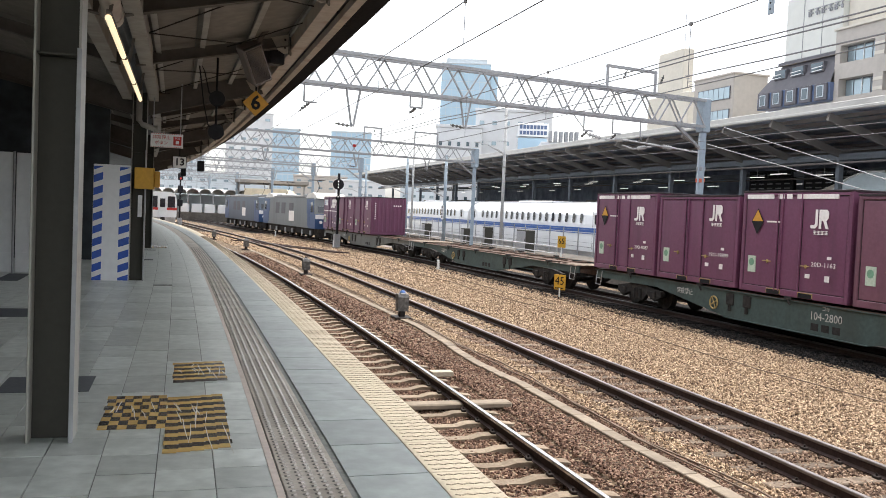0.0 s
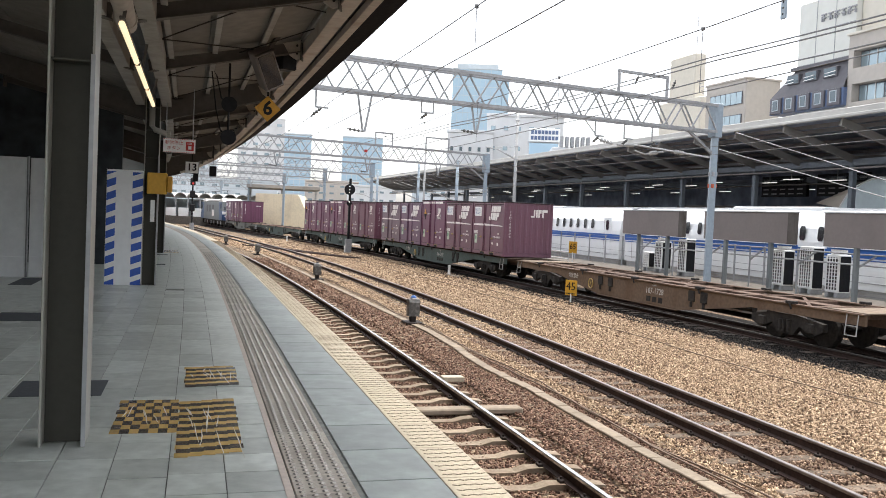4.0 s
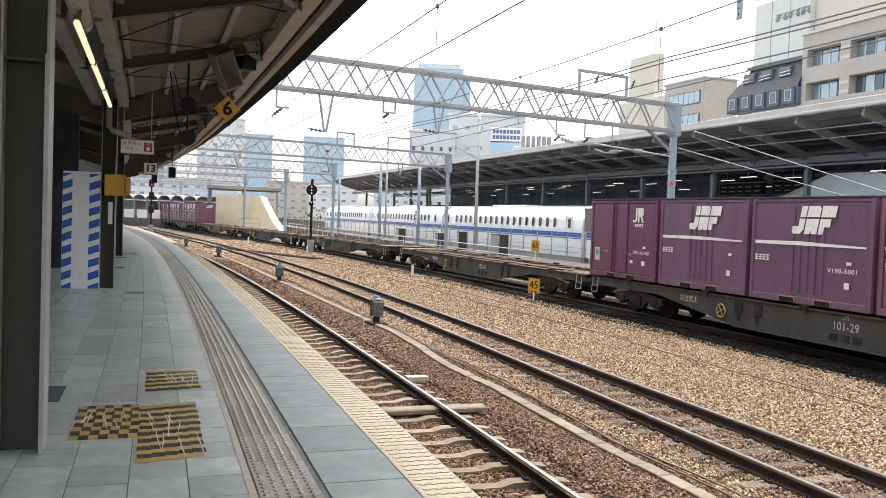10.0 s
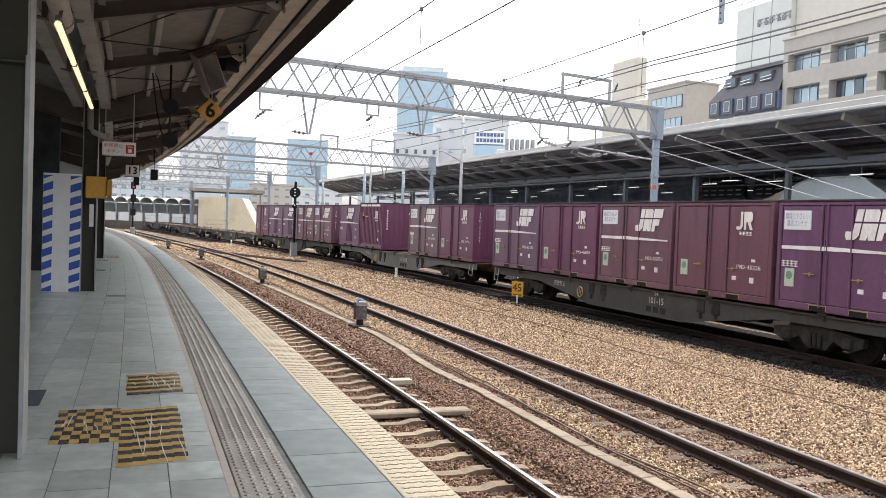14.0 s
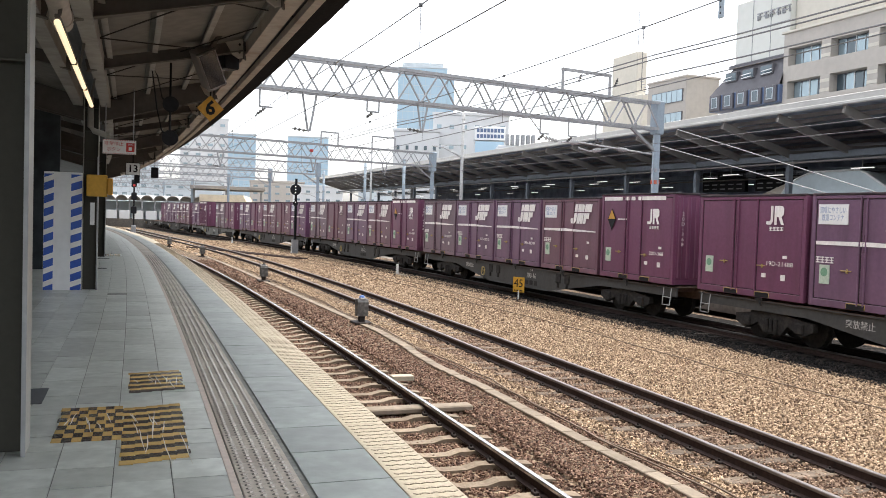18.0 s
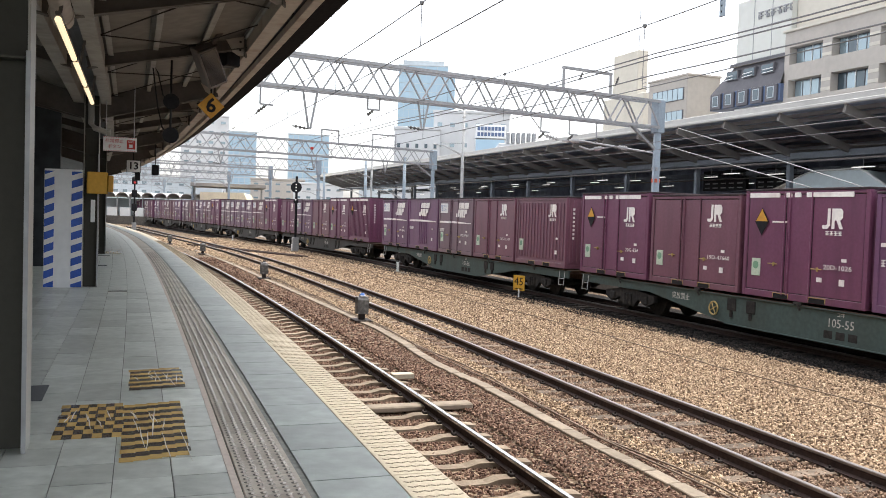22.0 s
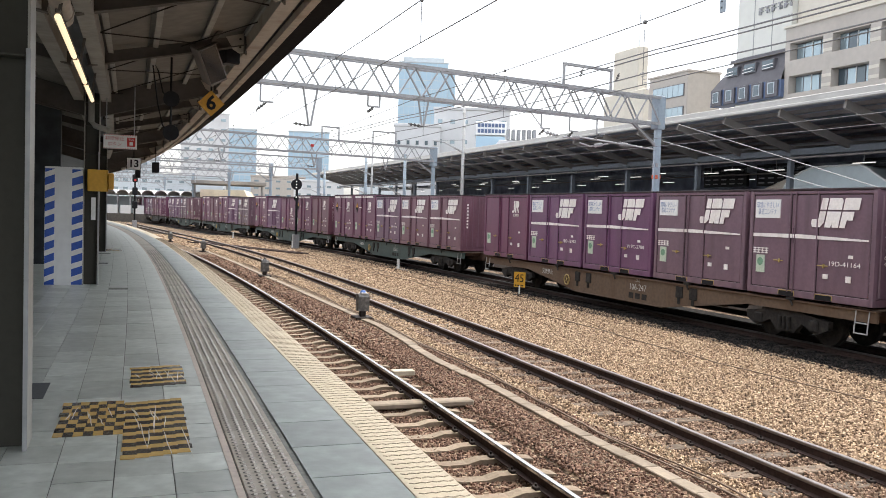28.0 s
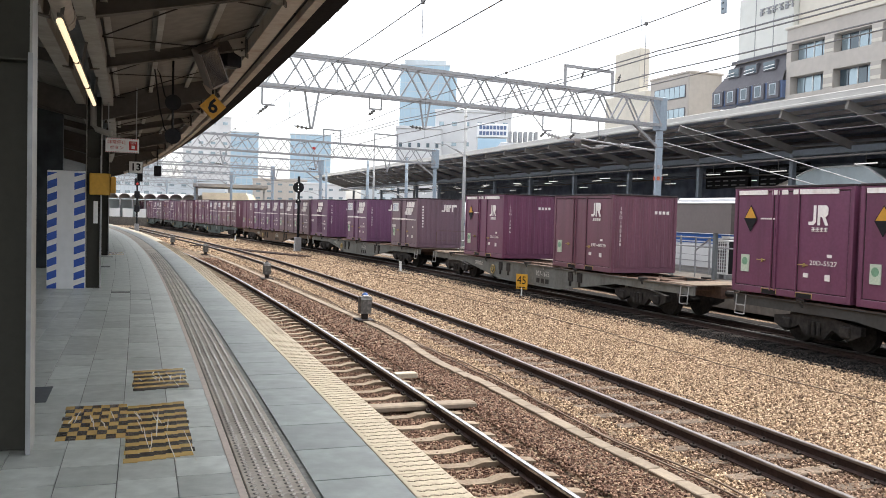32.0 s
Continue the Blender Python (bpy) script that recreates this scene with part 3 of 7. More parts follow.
def loose_stones(name, mat, label, boxes, seed, line=PLAT):
    """Single stones lying on the bed: each a small uneven block."""
    rng = np.random.RandomState(seed)
    cube = np.array([(-1, -1, -1), (1, -1, -1), (1, 1, -1), (-1, 1, -1), (-1, -1, 1), (1, -1, 1), (1, 1, 1), (-1, 1, 1)], float)
    faces = np.array([(4, 5, 6, 7), (0, 1, 5, 4), (1, 2, 6, 5), (2, 3, 7, 6), (3, 0, 4, 7)])
    cube[4:, :2] *= 0.72
    vs, fs, n = [], [], 0
    for s0, s1, d0, d1, per, size in boxes:
        count = int(abs(s1 - s0) * (d1 - d0) * per)
        ss, dd = rng.uniform(s0, s1, count), rng.uniform(d0, d1, count)
        lx, ly, a = (np.interp(-ss, -_g, v) for v in (_lx, _ly, _a))
        th, base = line
        rot = th - math.pi / 2 + a
        x = math.cos(th) * base + math.sin(th) * lx + math.cos(th) * ly - dd * np.sin(rot)
        y = math.sin(th) * base - math.cos(th) * lx + math.sin(th) * ly + dd * np.cos(rot)
        r = rng.uniform(0.6, 1.25, count) * size
        p = cube[None] * rng.uniform(0.55, 1.0, (count, 8, 3)) * np.stack([r, r * rng.uniform(0.5, 0.9, count), r * rng.uniform(0.5, 0.85, count)], -1)[:, None]
        spin = rng.uniform(-math.pi, math.pi, count) / 2
        tip = rng.normal(0.0, 0.17, (count, 2))      # lying flat, tipped a little
        q = np.stack([np.cos(spin), tip[:, 0], tip[:, 1], np.sin(spin)], -1)
        q /= np.linalg.norm(q, axis=1)[:, None]
        w, i, j, k = q.T
        m = np.stack([1 - 2 * (j * j + k * k), 2 * (i * j - k * w), 2 * (i * k + j * w), 2 * (i * j + k * w), 1 - 2 * (i * i + k * k), 2 * (j * k - i * w),
                      2 * (i * k - j * w), 2 * (j * k + i * w), 1 - 2 * (i * i + j * j)], -1).reshape(-1, 3, 3)
        p = np.einsum("nij,nvj->nvi", m, p)
        sunk = np.where((dd < 4.75) & (line is PLAT), 0.055, np.where((dd > 6.4) & (dd < 8.5), 0.012, 0.012))
        p += np.stack([x, y, BED - sunk + rng.uniform(0, 0.02, count)], -1)[:, None]
        vs.append(p.reshape(-1, 3))
        fs.append((faces[None] + 8 * np.arange(count)[:, None, None] + n).reshape(-1, 4))
        n += 8 * count
    me = bpy.data.meshes.new(name)
    me.from_pydata(np.concatenate(vs).tolist(), [], np.concatenate(fs).tolist())
    me.materials.append(mat)
    tagged(new(name, me), label, "gravel", "", "stuff")


loose_stones("tan_stones", M["stone_tan"], "loose tan crushed stones lying between the middle and freight tracks",
             [(-5, -20, 6.1, 6.5, 900, 0.023), (-5, -20, 8.4, 13.6, 900, 0.0235), (-20, -34, 6.1, 13.8, 420, 0.029), (-34, -56, 6, 13.8, 120, 0.046), (-56, -85, 5.5, 13.8, 32, 0.082)], 3)
loose_stones("mixed_stones", M["stone_mid"], "loose rust-brown and tan stones between the middle rails", [(-5, -20, 6.5, 8.4, 820, 0.023)], 4)
loose_stones("brown_stones", M["stone_brown"], "loose dark brown crushed stones around the near track",
             [(-4, -18, 2.1, 4.75, 820, 0.023), (-4, -18, 4.75, 6.1, 900, 0.024), (-18, -32, 2.1, 5.7, 230, 0.037), (-32, -52, 2.2, 5.7, 75, 0.055)], 5)


loose_stones("oily_stones", M["stone_black"], "loose oil-stained stones along the freight track, darkened further as train shade",
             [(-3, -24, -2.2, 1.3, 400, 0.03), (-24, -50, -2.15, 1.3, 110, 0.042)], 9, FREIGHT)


def rail_line(track, line, offset, s0, s1, step, top):
    head = [(-0.0325, -0.035), (-0.0325, -0.008), (-0.026, 0), (0.026, 0), (0.0325, -0.008), (0.0325, -0.035)]
    body = [(-0.0635, -0.153), (-0.0635, -0.143), (-0.01, -0.125), (-0.01, -0.05), (-0.0325, -0.0355), (0.0325, -0.0355), (0.01, -0.05), (0.01, -0.125), (0.0635, -0.143), (0.0635, -0.153)]
    r = part("rail", Geo().sweep(line, [(offset + d, RAIL + z - 0.003) for d, z in body], s0, s1, step), M["rail_side"], track, "rusty brown steel rail web and foot")
    part("rail_head", Geo().sweep(line, [(offset + d, RAIL + z) for d, z in head], s0, s1, step), M[top], r, "bright running surface")


def sleeper_mesh(kind):
    g = Geo()
    if kind == "concrete":   # waisted, sloping to the middle
        out = [(-1.0, -0.17), (1.0, -0.17), (1.0, -0.03), (0.75, 0.0), (0.3, 0.0), (0.15, -0.04), (-0.15, -0.04), (-0.3, 0.0), (-0.75, 0.0), (-1.0, -0.03)]
        g.prism([(x, z) for x, z in out], -0.09, 0.09, Matrix.Rotation(math.pi / 2, 4, "Z"))
        return g.mesh("sleeper", M["concrete_sleeper"])
    g.cbox(-0.11, 0.11, -1.05, 1.05, -0.14, 0.0, 0.012)
    return g.mesh("sleeper", M["oily_shaded_sleeper" if kind == "oily_shaded" else "wood_sleeper"])


def clip_mesh():
    g = Geo()
    for y in (-0.09, 0.09):
        g.cbox(-0.05, 0.05, y - 0.03, y + 0.03, 0.0, 0.035, 0.006)
        g.tube([(0, y, 0.03), (0, y, 0.065)], 0.014, 6)
    return g.mesh("rail_clip", M["iron"])


CLIP = clip_mesh()
SLEEPER = {k: sleeper_mesh(k) for k in ("concrete", "wood", "oily_shaded")}


def railway(name, line, kind, s0, s1, label, pieces, far_step=0.62, step=3.0):
    tr = tagged(new(name), label, "railway track", "", "structure")
    for off in (-GAUGE, GAUGE):
        rail_line(tr, line, off, s0, s1, step, "rail_rusty" if line is MID else "rail_top" if line is NEAR else "rail_dark")
    n, s = 0, -4.5
    rng = random.Random(name)
    rest = Geo()
    while s > s1 + 1:
        top = RAIL - (0.166 if line is MID else 0.153) + rng.uniform(-0.006, 0.006)
        m = spot(line, s, 0, top, rng.uniform(-0.012, 0.012))
        if n < pieces:
            sl = part("sleeper", SLEEPER[kind], None, tr, m=m)
            if n < 45 and line is not FREIGHT:
                for off in (-GAUGE, GAUGE):
                    part("rail_clip", CLIP, None, sl, m=Matrix.Translation((0, off, 0)))
        else:
            rest.cbox(-0.11, 0.11, -1.0, 1.0, -0.14, 0.0, 0.01, m)
        n, s = n + 1, s - far_step
    part("far_sleepers", rest, M[{"concrete": "concrete_sleeper", "wood": "wood_sleeper", "oily_shaded": "oily_shaded_sleeper"}[kind]], tr)["kind"] = "stuff"
    return tr


railway("near_track", NEAR, "concrete", 20, -230, "near railway track on pale concrete sleepers", 90)
railway("middle_track", MID, "wood", 20, -120, "middle railway track on weathered brown sleepers", 90)
railway("freight_track", FREIGHT, "oily_shaded", 40, -330, "freight railway track under the moving goods train", 110)

# ---- platform ----
g = Geo()
g.sweep(PLAT, [(1.84, -0.01), (1.84, -0.28), (1.7, -0.28), (1.7, -1.6), (-9.0, -1.6), (-9.0, -0.01)][::-1], 45, -170, 2.0)
setting("platform", g, M["joint"], "raised station platform slab with a dark bedding layer", "platform")
platform = bpy.data.objects["platform"]
part("platform_wall", Geo().sweep(PLAT, [(1.71, -1.6), (1.71, -0.285), (1.705, -0.285), (1.705, -1.6)], 45, -170, 2.0), M["platform_side"], platform, "stained concrete platform wall")


def patch_mesh(name, w, l, h, c, mat):
    """A tile lying with its top at 0; x along the platform."""
    return Geo().cbox(-l / 2, l / 2, -w / 2, w / 2, -h, 0, c).mesh(name, mat)


def zigzag_mesh():
    return Geo().cbox(-0.342, 0.342, -0.166, 0.166, -0.06, 0, 0.004).mesh("edge_block", M["edge_strip"])


def ridge_mesh():
    """Chains of zigzag bars across the block, coloured darker in place of groove shading."""
    g = Geo()
    for i in range(7):
        x0 = -0.285 + i * 0.095
        for j in range(8):
            y = -0.118 + j * 0.036
            m = Matrix.Translation((x0, y, 0.0)) @ Matrix.Rotation(0.62 if j % 2 else -0.62, 4, "Z")
            g.box(-0.006, 0.006, -0.0175, 0.0175, -0.002, 0.004, m)
    return g.mesh("ridges", M["edge_ridge_shade"])


def tactile_mesh():
    return Geo().cbox(-0.172, 0.172, -0.18, 0.18, -0.05, 0, 0.004).mesh("tactile_block", M["tactile"])


def stud_mesh():
    g = Geo()
    for i in range(5):
        for j in range(5):
            x, y = -0.14 + i * 0.07, -0.135 + j * 0.0675
            ring = [(x + r * math.cos(k * math.pi / 3), y + r * math.sin(k * math.pi / 3), z) for r, z in ((0.0135, -0.001), (0.0095, 0.0115)) for k in range(6)]
            g.add(ring, [(k, (k + 1) % 6, 6 + (k + 1) % 6, 6 + k) for k in range(6)] + [tuple(range(6, 12))])
            # flat dark disc set off to one side: the stud's shadow, painted
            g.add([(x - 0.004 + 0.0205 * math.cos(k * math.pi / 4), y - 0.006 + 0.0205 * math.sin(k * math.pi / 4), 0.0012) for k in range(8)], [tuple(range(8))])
    me = g.mesh("studs", M["stud"])
    me.materials.append(M["stud_shadow"])
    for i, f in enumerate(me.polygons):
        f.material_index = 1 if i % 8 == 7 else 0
    return me


EDGE, RIDGE, TACTILE, STUD = zigzag_mesh(), ridge_mesh(), tactile_mesh(), stud_mesh()


def row_far(name, d0, d1, s0, s1, step, mat, gap=0.006, h=0.05, kids=None):
    """Far pieces of a paving row, joined."""
    g = Geo()
    s = s0
    while s > s1:
        m = spot(PLAT, s - step / 2, (d0 + d1) / 2, 0)
        g.box(-step / 2 + gap / 2, step / 2 - gap / 2, -(d1 - d0) / 2, (d1 - d0) / 2, -h, 0, m)
        s -= step
    ob = part(name, g, mat, platform)
    ob["kind"] = "stuff"
    return ob


s = -0.28
for i in range(61):     # edge blocks with zigzag ridges
    m = spot(PLAT, s - 0.345, 1.675, 0)
    e = part("edge_block", EDGE, None, platform, m=m)
    part("ridges", RIDGE, None, e)
    s -= 0.69
row_far("far_edge_blocks", 1.509, 1.841, s, -168, 0.69, M["edge_strip"])
s = -0.02
for i in range(103):    # tactile blocks
    e = part("tactile_block", TACTILE, None, platform, m=spot(PLAT, s - 0.175, 0.768, 0))
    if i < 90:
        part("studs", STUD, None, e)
    s -= 0.35
row_far("far_tactile_blocks", 0.588, 0.948, s, -168, 1.05, M["tactile"], 0.02)
for d, w in ((0.555, 0.045), (0.5725, 0.012)):
    part("rim_strip", Geo().sweep(PLAT, [(d - w / 2, -0.04), (d + w / 2, -0.04), (d + w / 2, 0.004 if w > 0.02 else -0.01), (d - w / 2, 0.004 if w > 0.02 else -0.01)][::-1], 2, -120, 1.5), M["rim_strip" if w > 0.02 else "joint"], platform)
SLAB = patch_mesh("paving_slab", 0.514, 0.682, 0.05, 0.002, M["slab"])
s = 0.41
for i in range(62):     # broad slabs between the tactile line and the edge
    part("paving_slab", SLAB, None, platform, m=spot(PLAT, s - 0.345, 1.247, random.uniform(-0.001, 0.001)))
    s -= 0.69
row_far("far_paving_slabs", 0.99, 1.504, s, -168, 0.69, M["slab"], 0.008)
TILE = patch_mesh("paving_tile", 0.334, 0.69, 0.05, 0.001, M["tile"])
TILE_S = patch_mesh("paving_tile", 0.334, 0.392, 0.05, 0.001, M["tile"])
count = 0
for j in range(9):      # grey tiles on the waiting side
    s = -3.0 - (0.35 if j % 3 == 2 else 0.0)
    while s > -17 and count < 300:
        small = s > -6.6 or random.random() < 0.12
        step = 0.4 if small else 0.7
        d = 0.375 - j * 0.34
        part("paving_tile", TILE_S if small else TILE, None, platform, m=spot(PLAT, s - step / 2, d, random.uniform(-0.0015, 0.0015)))
        s -= step
        count += 1
g = Geo()
for j in range(26):
    s = -17.0 - 0.23 * (j % 3) if j < 9 else -3.0
    while s > -110:
        d = 0.375 - j * 0.34
        g.box(-0.346, 0.346, -0.167, 0.167, -0.05, 0, spot(PLAT, s - 0.35, d, 0))
        s -= 0.7
far_tiles = part("far_paving_tiles", g, M["tile"], platform)
far_tiles["kind"] = "stuff"
part("near_paving", Geo().sweep(PLAT, [(-9, -0.05), (1.86, -0.05), (1.86, -0.004), (-9, -0.004)][::-1], 45, 0.6, 3), M["slab"], platform)
part("near_paving", Geo().sweep(PLAT, [(-9, -0.05), (0.53, -0.05), (0.53, -0.004), (-9, -0.004)][::-1], 0.59, -3.0, 1.2), M["tile"], platform)
part("far_paving", Geo().sweep(PLAT, [(-9, -0.05), (0.53, -0.05), (0.53, -0.004), (-9, -0.004)][::-1], -110, -168, 3), M["tile"], platform)


# ---- goods train ----
CL, CW, PITCH = 3.76, 2.45, 3.93


def quad_plate(g, pts, y, t=0.006):
    """A flat plate on the near side from points of (x, z)."""
    g.prism(pts, y - t, y)


def rect(x0, z0, x1, z1):
    return [(x0, z0), (x1, z0), (x1, z1), (x0, z1)]


def mark_small(x, z, k):
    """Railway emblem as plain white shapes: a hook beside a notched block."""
    g = Geo()
    for pts in ([(0.0, 0.02), (0.04, 0.0), (0.2, 0.0), (0.31, 0.1), (0.31, 0.62), (0.2, 0.62), (0.2, 0.16), (0.16, 0.11), (0.0, 0.11)],
                [(0.37, 0.26), (0.7, 0.26), (0.79, 0.34), (0.79, 0.54), (0.71, 0.62), (0.37, 0.62)],
                [(0.37, 0.0), (0.48, 0.0), (0.48, 0.26), (0.37, 0.26)], [(0.68, 0.0), (0.81, 0.0), (0.68, 0.26), (0.55, 0.26)]):
        quad_plate(g, [(x + a * k, z + b * k) for a, b in pts], -CW / 2 - 0.002)
    return g


def mark_large(x, z, k):
    """Leaning white blocks with a slit through them."""
    g = Geo()
    for pts in ([(0.0, 0.09), (0.05, 0.0), (0.27, 0.0), (0.37, 0.1), (0.37, 0.36), (0.19, 0.36), (0.19, 0.18), (0.0, 0.18)], rect(0.19, 0.4, 0.37, 0.66),
                [(0.41, 0.0), (0.58, 0.0), (0.6, 0.1), (0.63, 0.0), (0.8, 0.0), (0.8, 0.36), (0.41, 0.36)], [(0.41, 0.4), (0.8, 0.4), (0.8, 0.6), (0.74, 0.66), (0.41, 0.66)],
                [(0.84, 0.0), (0.99, 0.0), (1.0, 0.17), (1.16, 0.17), (1.16, 0.36), (0.84, 0.36)], rect(0.84, 0.4, 1.27, 0.66)):
        quad_plate(g, [(x + (a + 0.22 * b) * k, z + b * k) for a, b in pts], -CW / 2 - 0.002)
    return g


def small_bars(g, x, z, w, h, y0):
    """Writing too small to copy: three thin bars on a stem."""
    for k in range(3):
        g.box(x, x + w, y0 - 0.005, y0 + 0.01, z + h * 0.4 * k, z + h * 0.4 * k + h * 0.17)
    g.box(x + w * 0.4, x + w * 0.58, y0 - 0.0055, y0 + 0.01, z, z + h)


def ribbed_end(h, x, sign):
    """Folded end wall: one sheet with eight upright ribs."""
    line = [(-1.1, 0.004)]
    for i in range(8):
        y = -0.98 + i * 0.28
        line += [(y - 0.07, 0.004), (y - 0.045, 0.027), (y + 0.045, 0.027), (y + 0.07, 0.004)]
    line += [(1.1, 0.004)]
    n = len(line)
    vs = [(x + sign * q, y, z) for z in (0.2, h - 0.12) for y, q in line] + [(x - sign * 0.01, y, z) for z in (0.2, h - 0.12) for y, q in line]
    fs = [(i, i + 1, n + i + 1, n + i) for i in range(n - 1)] + [(2 * n + i, i, i + 1, 2 * n + i + 1)[::-1] for i in range(n - 1)] + [(n + i, 3 * n + i, 3 * n + i + 1, n + i + 1)[::-1] for i in range(n - 1)]
    if sign < 0:
        fs = [f[::-1] for f in fs]
    return Geo().add(vs, fs)


TONES = {"J": ("maroon", "wine"), "L": ("wine",), "T": ("maroon",), "F": ("plum", "taupe", "violet", "russet"), "R": ("plum", "violet"), "D": ("wine",), "G": ("wine",)}
TONE_WORDS = {"maroon": "dull maroon", "wine": "wine-red", "plum": "dull plum", "taupe": "faded brown-plum", "violet": "dark violet-red", "russet": "faded maroon"}


def make_container(kind, colour):
    """One goods container, standing on z = 0 at its middle, doors to the near side."""
    tall = kind in "DG"
    h = 2.59 if tall else 2.49
    words = TONE_WORDS[colour] + {"J": " steel goods container with a white emblem", "L": " goods container with a low white emblem", "T": " ribbed goods container with a white emblem",
                                  "F": " goods container with a large white emblem and stripe", "R": " ribbed goods container with a large white emblem",
                                  "D": " tall goods container with a warning diamond", "G": " tall ribbed goods container with a warning diamond"}[kind]
    mat = M[colour]
    c = thing("goods_container", Matrix(), words, "container", "containers on the goods train")
    x0, x1, y0, y1 = -CL / 2, CL / 2, -CW / 2, CW / 2
    g = Geo().cbox(x0 + 0.03, x1 - 0.03, y0 + 0.05, y1 - 0.03, 0.16, h - 0.02, 0.01)
    part("body", g, mat, c)
    for sx in (x0, x1 - 0.11):
        for sy in (y0, y1 - 0.11):
            part("corner_post", Geo().cbox(sx, sx + 0.11, sy, sy + 0.11, 0.0, h, 0.012), mat, c)
    for x, sign in ((x0 + 0.03, -1), (x1 - 0.03, 1)):
        part("end_panel", ribbed_end(h, x, sign), mat, c)
    part("top_rail", Geo().cbox(x0 + 0.1, x1 - 0.1, y0 + 0.004, y0 + 0.1, h - 0.12, h - 0.045, 0.01), mat, c)
    rim = Geo().cbox(x0 - 0.004, x1 + 0.004, y0 - 0.012, y0 + 0.06, h - 0.04, h + 0.008, 0.008)
    rim.cbox(x1 - 0.05, x1 + 0.012, y0 + 0.06, y1, h - 0.04, h + 0.008, 0.008)
    part("roof_rim", rim, M["rim_dark"], c, "grimy dark roof rim")
    b = Geo().cbox(x0 + 0.1, x1 - 0.1, y0 + 0.004, y0 + 0.1, 0.0, 0.16, 0.01)
    for sx in (x0 + 0.03, x1 - 0.11):
        b.cbox(sx, sx + 0.08, y0 + 0.1, y1 - 0.1, 0.0, 0.16, 0.01)
    part("bottom_rail", b, mat, c)
    f0, f1 = y0 + 0.02, y0 + 0.06
    if kind in "RGT":
        side = Geo().cbox(x0 + 0.1, x1 - 0.1, f0 + 0.015, f1, 0.15, h - 0.11, 0.008)
        n = 15
        for i in range(n):
            x = x0 + 0.24 + i * (CL - 0.48) / (n - 1)
            if kind == "R" and 0.62 < abs(x):
                continue
            side.cbox(x - 0.045, x + 0.045, y0 + 0.004, f0 + 0.02, 0.26, h - 0.22, 0.012)
        part("ribbed_side", side, mat, c)
    else:
        a, bb = x0 + CL * 0.36, x0 + CL * 0.58
        for p, q, nm in ((x0 + 0.135, a - 0.03, "side_panel"), (a + 0.03, bb - 0.025, "door"), (bb + 0.025, x1 - 0.135, "door")):
            part(nm, Geo().cbox(p, q, f0, f1, 0.175, h - 0.14, 0.012), mat, c)
        rods = Geo()
        for x in (a, bb, a + 0.16):
            rods.tube([(x, y0 + 0.002, 0.1), (x, y0 + 0.002, h - 0.08)], 0.022, 6)
        part("locking_rod", rods, mat, c)
        # dark plate behind the panels paints shade into the shallow gaps
        part("door_backing", Geo().box(x0 + 0.105, x1 - 0.105, y0 + 0.034, y0 + 0.055, 0.158, h - 0.122), M["rim_dark"], c, "dark backing that paints the shade between the doors")
        for x, z in ((a - 0.33, 0.82), (bb + 0.2, 0.78)):
            hnd = Geo().cbox(x - 0.15, x + 0.15, y0 - 0.02, y0 + 0.01, z - 0.012, z + 0.012, 0.006)
            hnd.cbox(x + 0.02, x + 0.05, y0 - 0.03, y0 + 0.02, z - 0.05, z + 0.04, 0.006)
            part("door_handle", hnd, M["brass"], c, "dull yellow lever handle")
        part("notice_plate", Geo().cbox(bb + 0.22, bb + 0.36, y0 - 0.003, y0 + 0.03, 0.5, 0.6, 0.002), M["mark"], c)
        part("seal_rod", Geo().cbox(a + 0.08, a + 0.11, y0 - 0.008, y0 + 0.03, 1.25, 1.6, 0.004), mat, c)
    for x in (-0.56, 0.56):     # fork pockets, edged in yellow
        p = part("fork_pocket", Geo().cbox(x - 0.24, x + 0.24, y0 - 0.004, y0 + 0.08, 0.012, 0.13, 0.005), M["black"], c)
        e = Geo().box(x - 0.25, x + 0.25, y0 - 0.008, y0 + 0.03, 0.128, 0.146)
        for sx in (x - 0.25, x + 0.235):
            e.box(sx, sx + 0.015, y0 - 0.008, y0 + 0.03, 0.03, 0.128)
        part("pocket_rim", e, M["brass"], p)
    if kind in "JT":
        part("emblem", mark_small(0.62, h - 0.72, 0.72), M["mark"], c, "white emblem of plain shapes")
    if kind == "L":
        part("emblem", mark_small(0.62, 1.2, 0.72), M["mark"], c, "white emblem of plain shapes")
    if kind in "FR":
        part("emblem", mark_large(0.1 if kind == "F" else -0.5, h - 0.86, 0.98), M["mark"], c, "large leaning white emblem")
        st = Geo()
        quad_plate(st, [(-1.72, 1.36), (1.72, 1.36), (1.72, 1.395), (-0.2, 1.455), (-1.72, 1.44)], y0 - 0.002)
        part("stripe", st, M["mark"], c, "tapering white stripe")
        if kind == "F":
            part("notice_panel", Geo().cbox(-1.68, -0.86, y0 - 0.004, y0 + 0.04, h - 0.68, h - 0.24, 0.002), M["white"], c, "white notice panel")
            part("lettering", text_mesh("環境にやさしい\n鉄道コンテナ", 0.128, M["notice_ink"], 0.003), None, c, m=Matrix.Translation((-1.27, y0 - 0.0065, h - 0.46)) @ FACE_NEAR @ Matrix.Diagonal((0.82, 1.25, 1, 1)))
        e = Geo()     # the same emblem, small, on the end
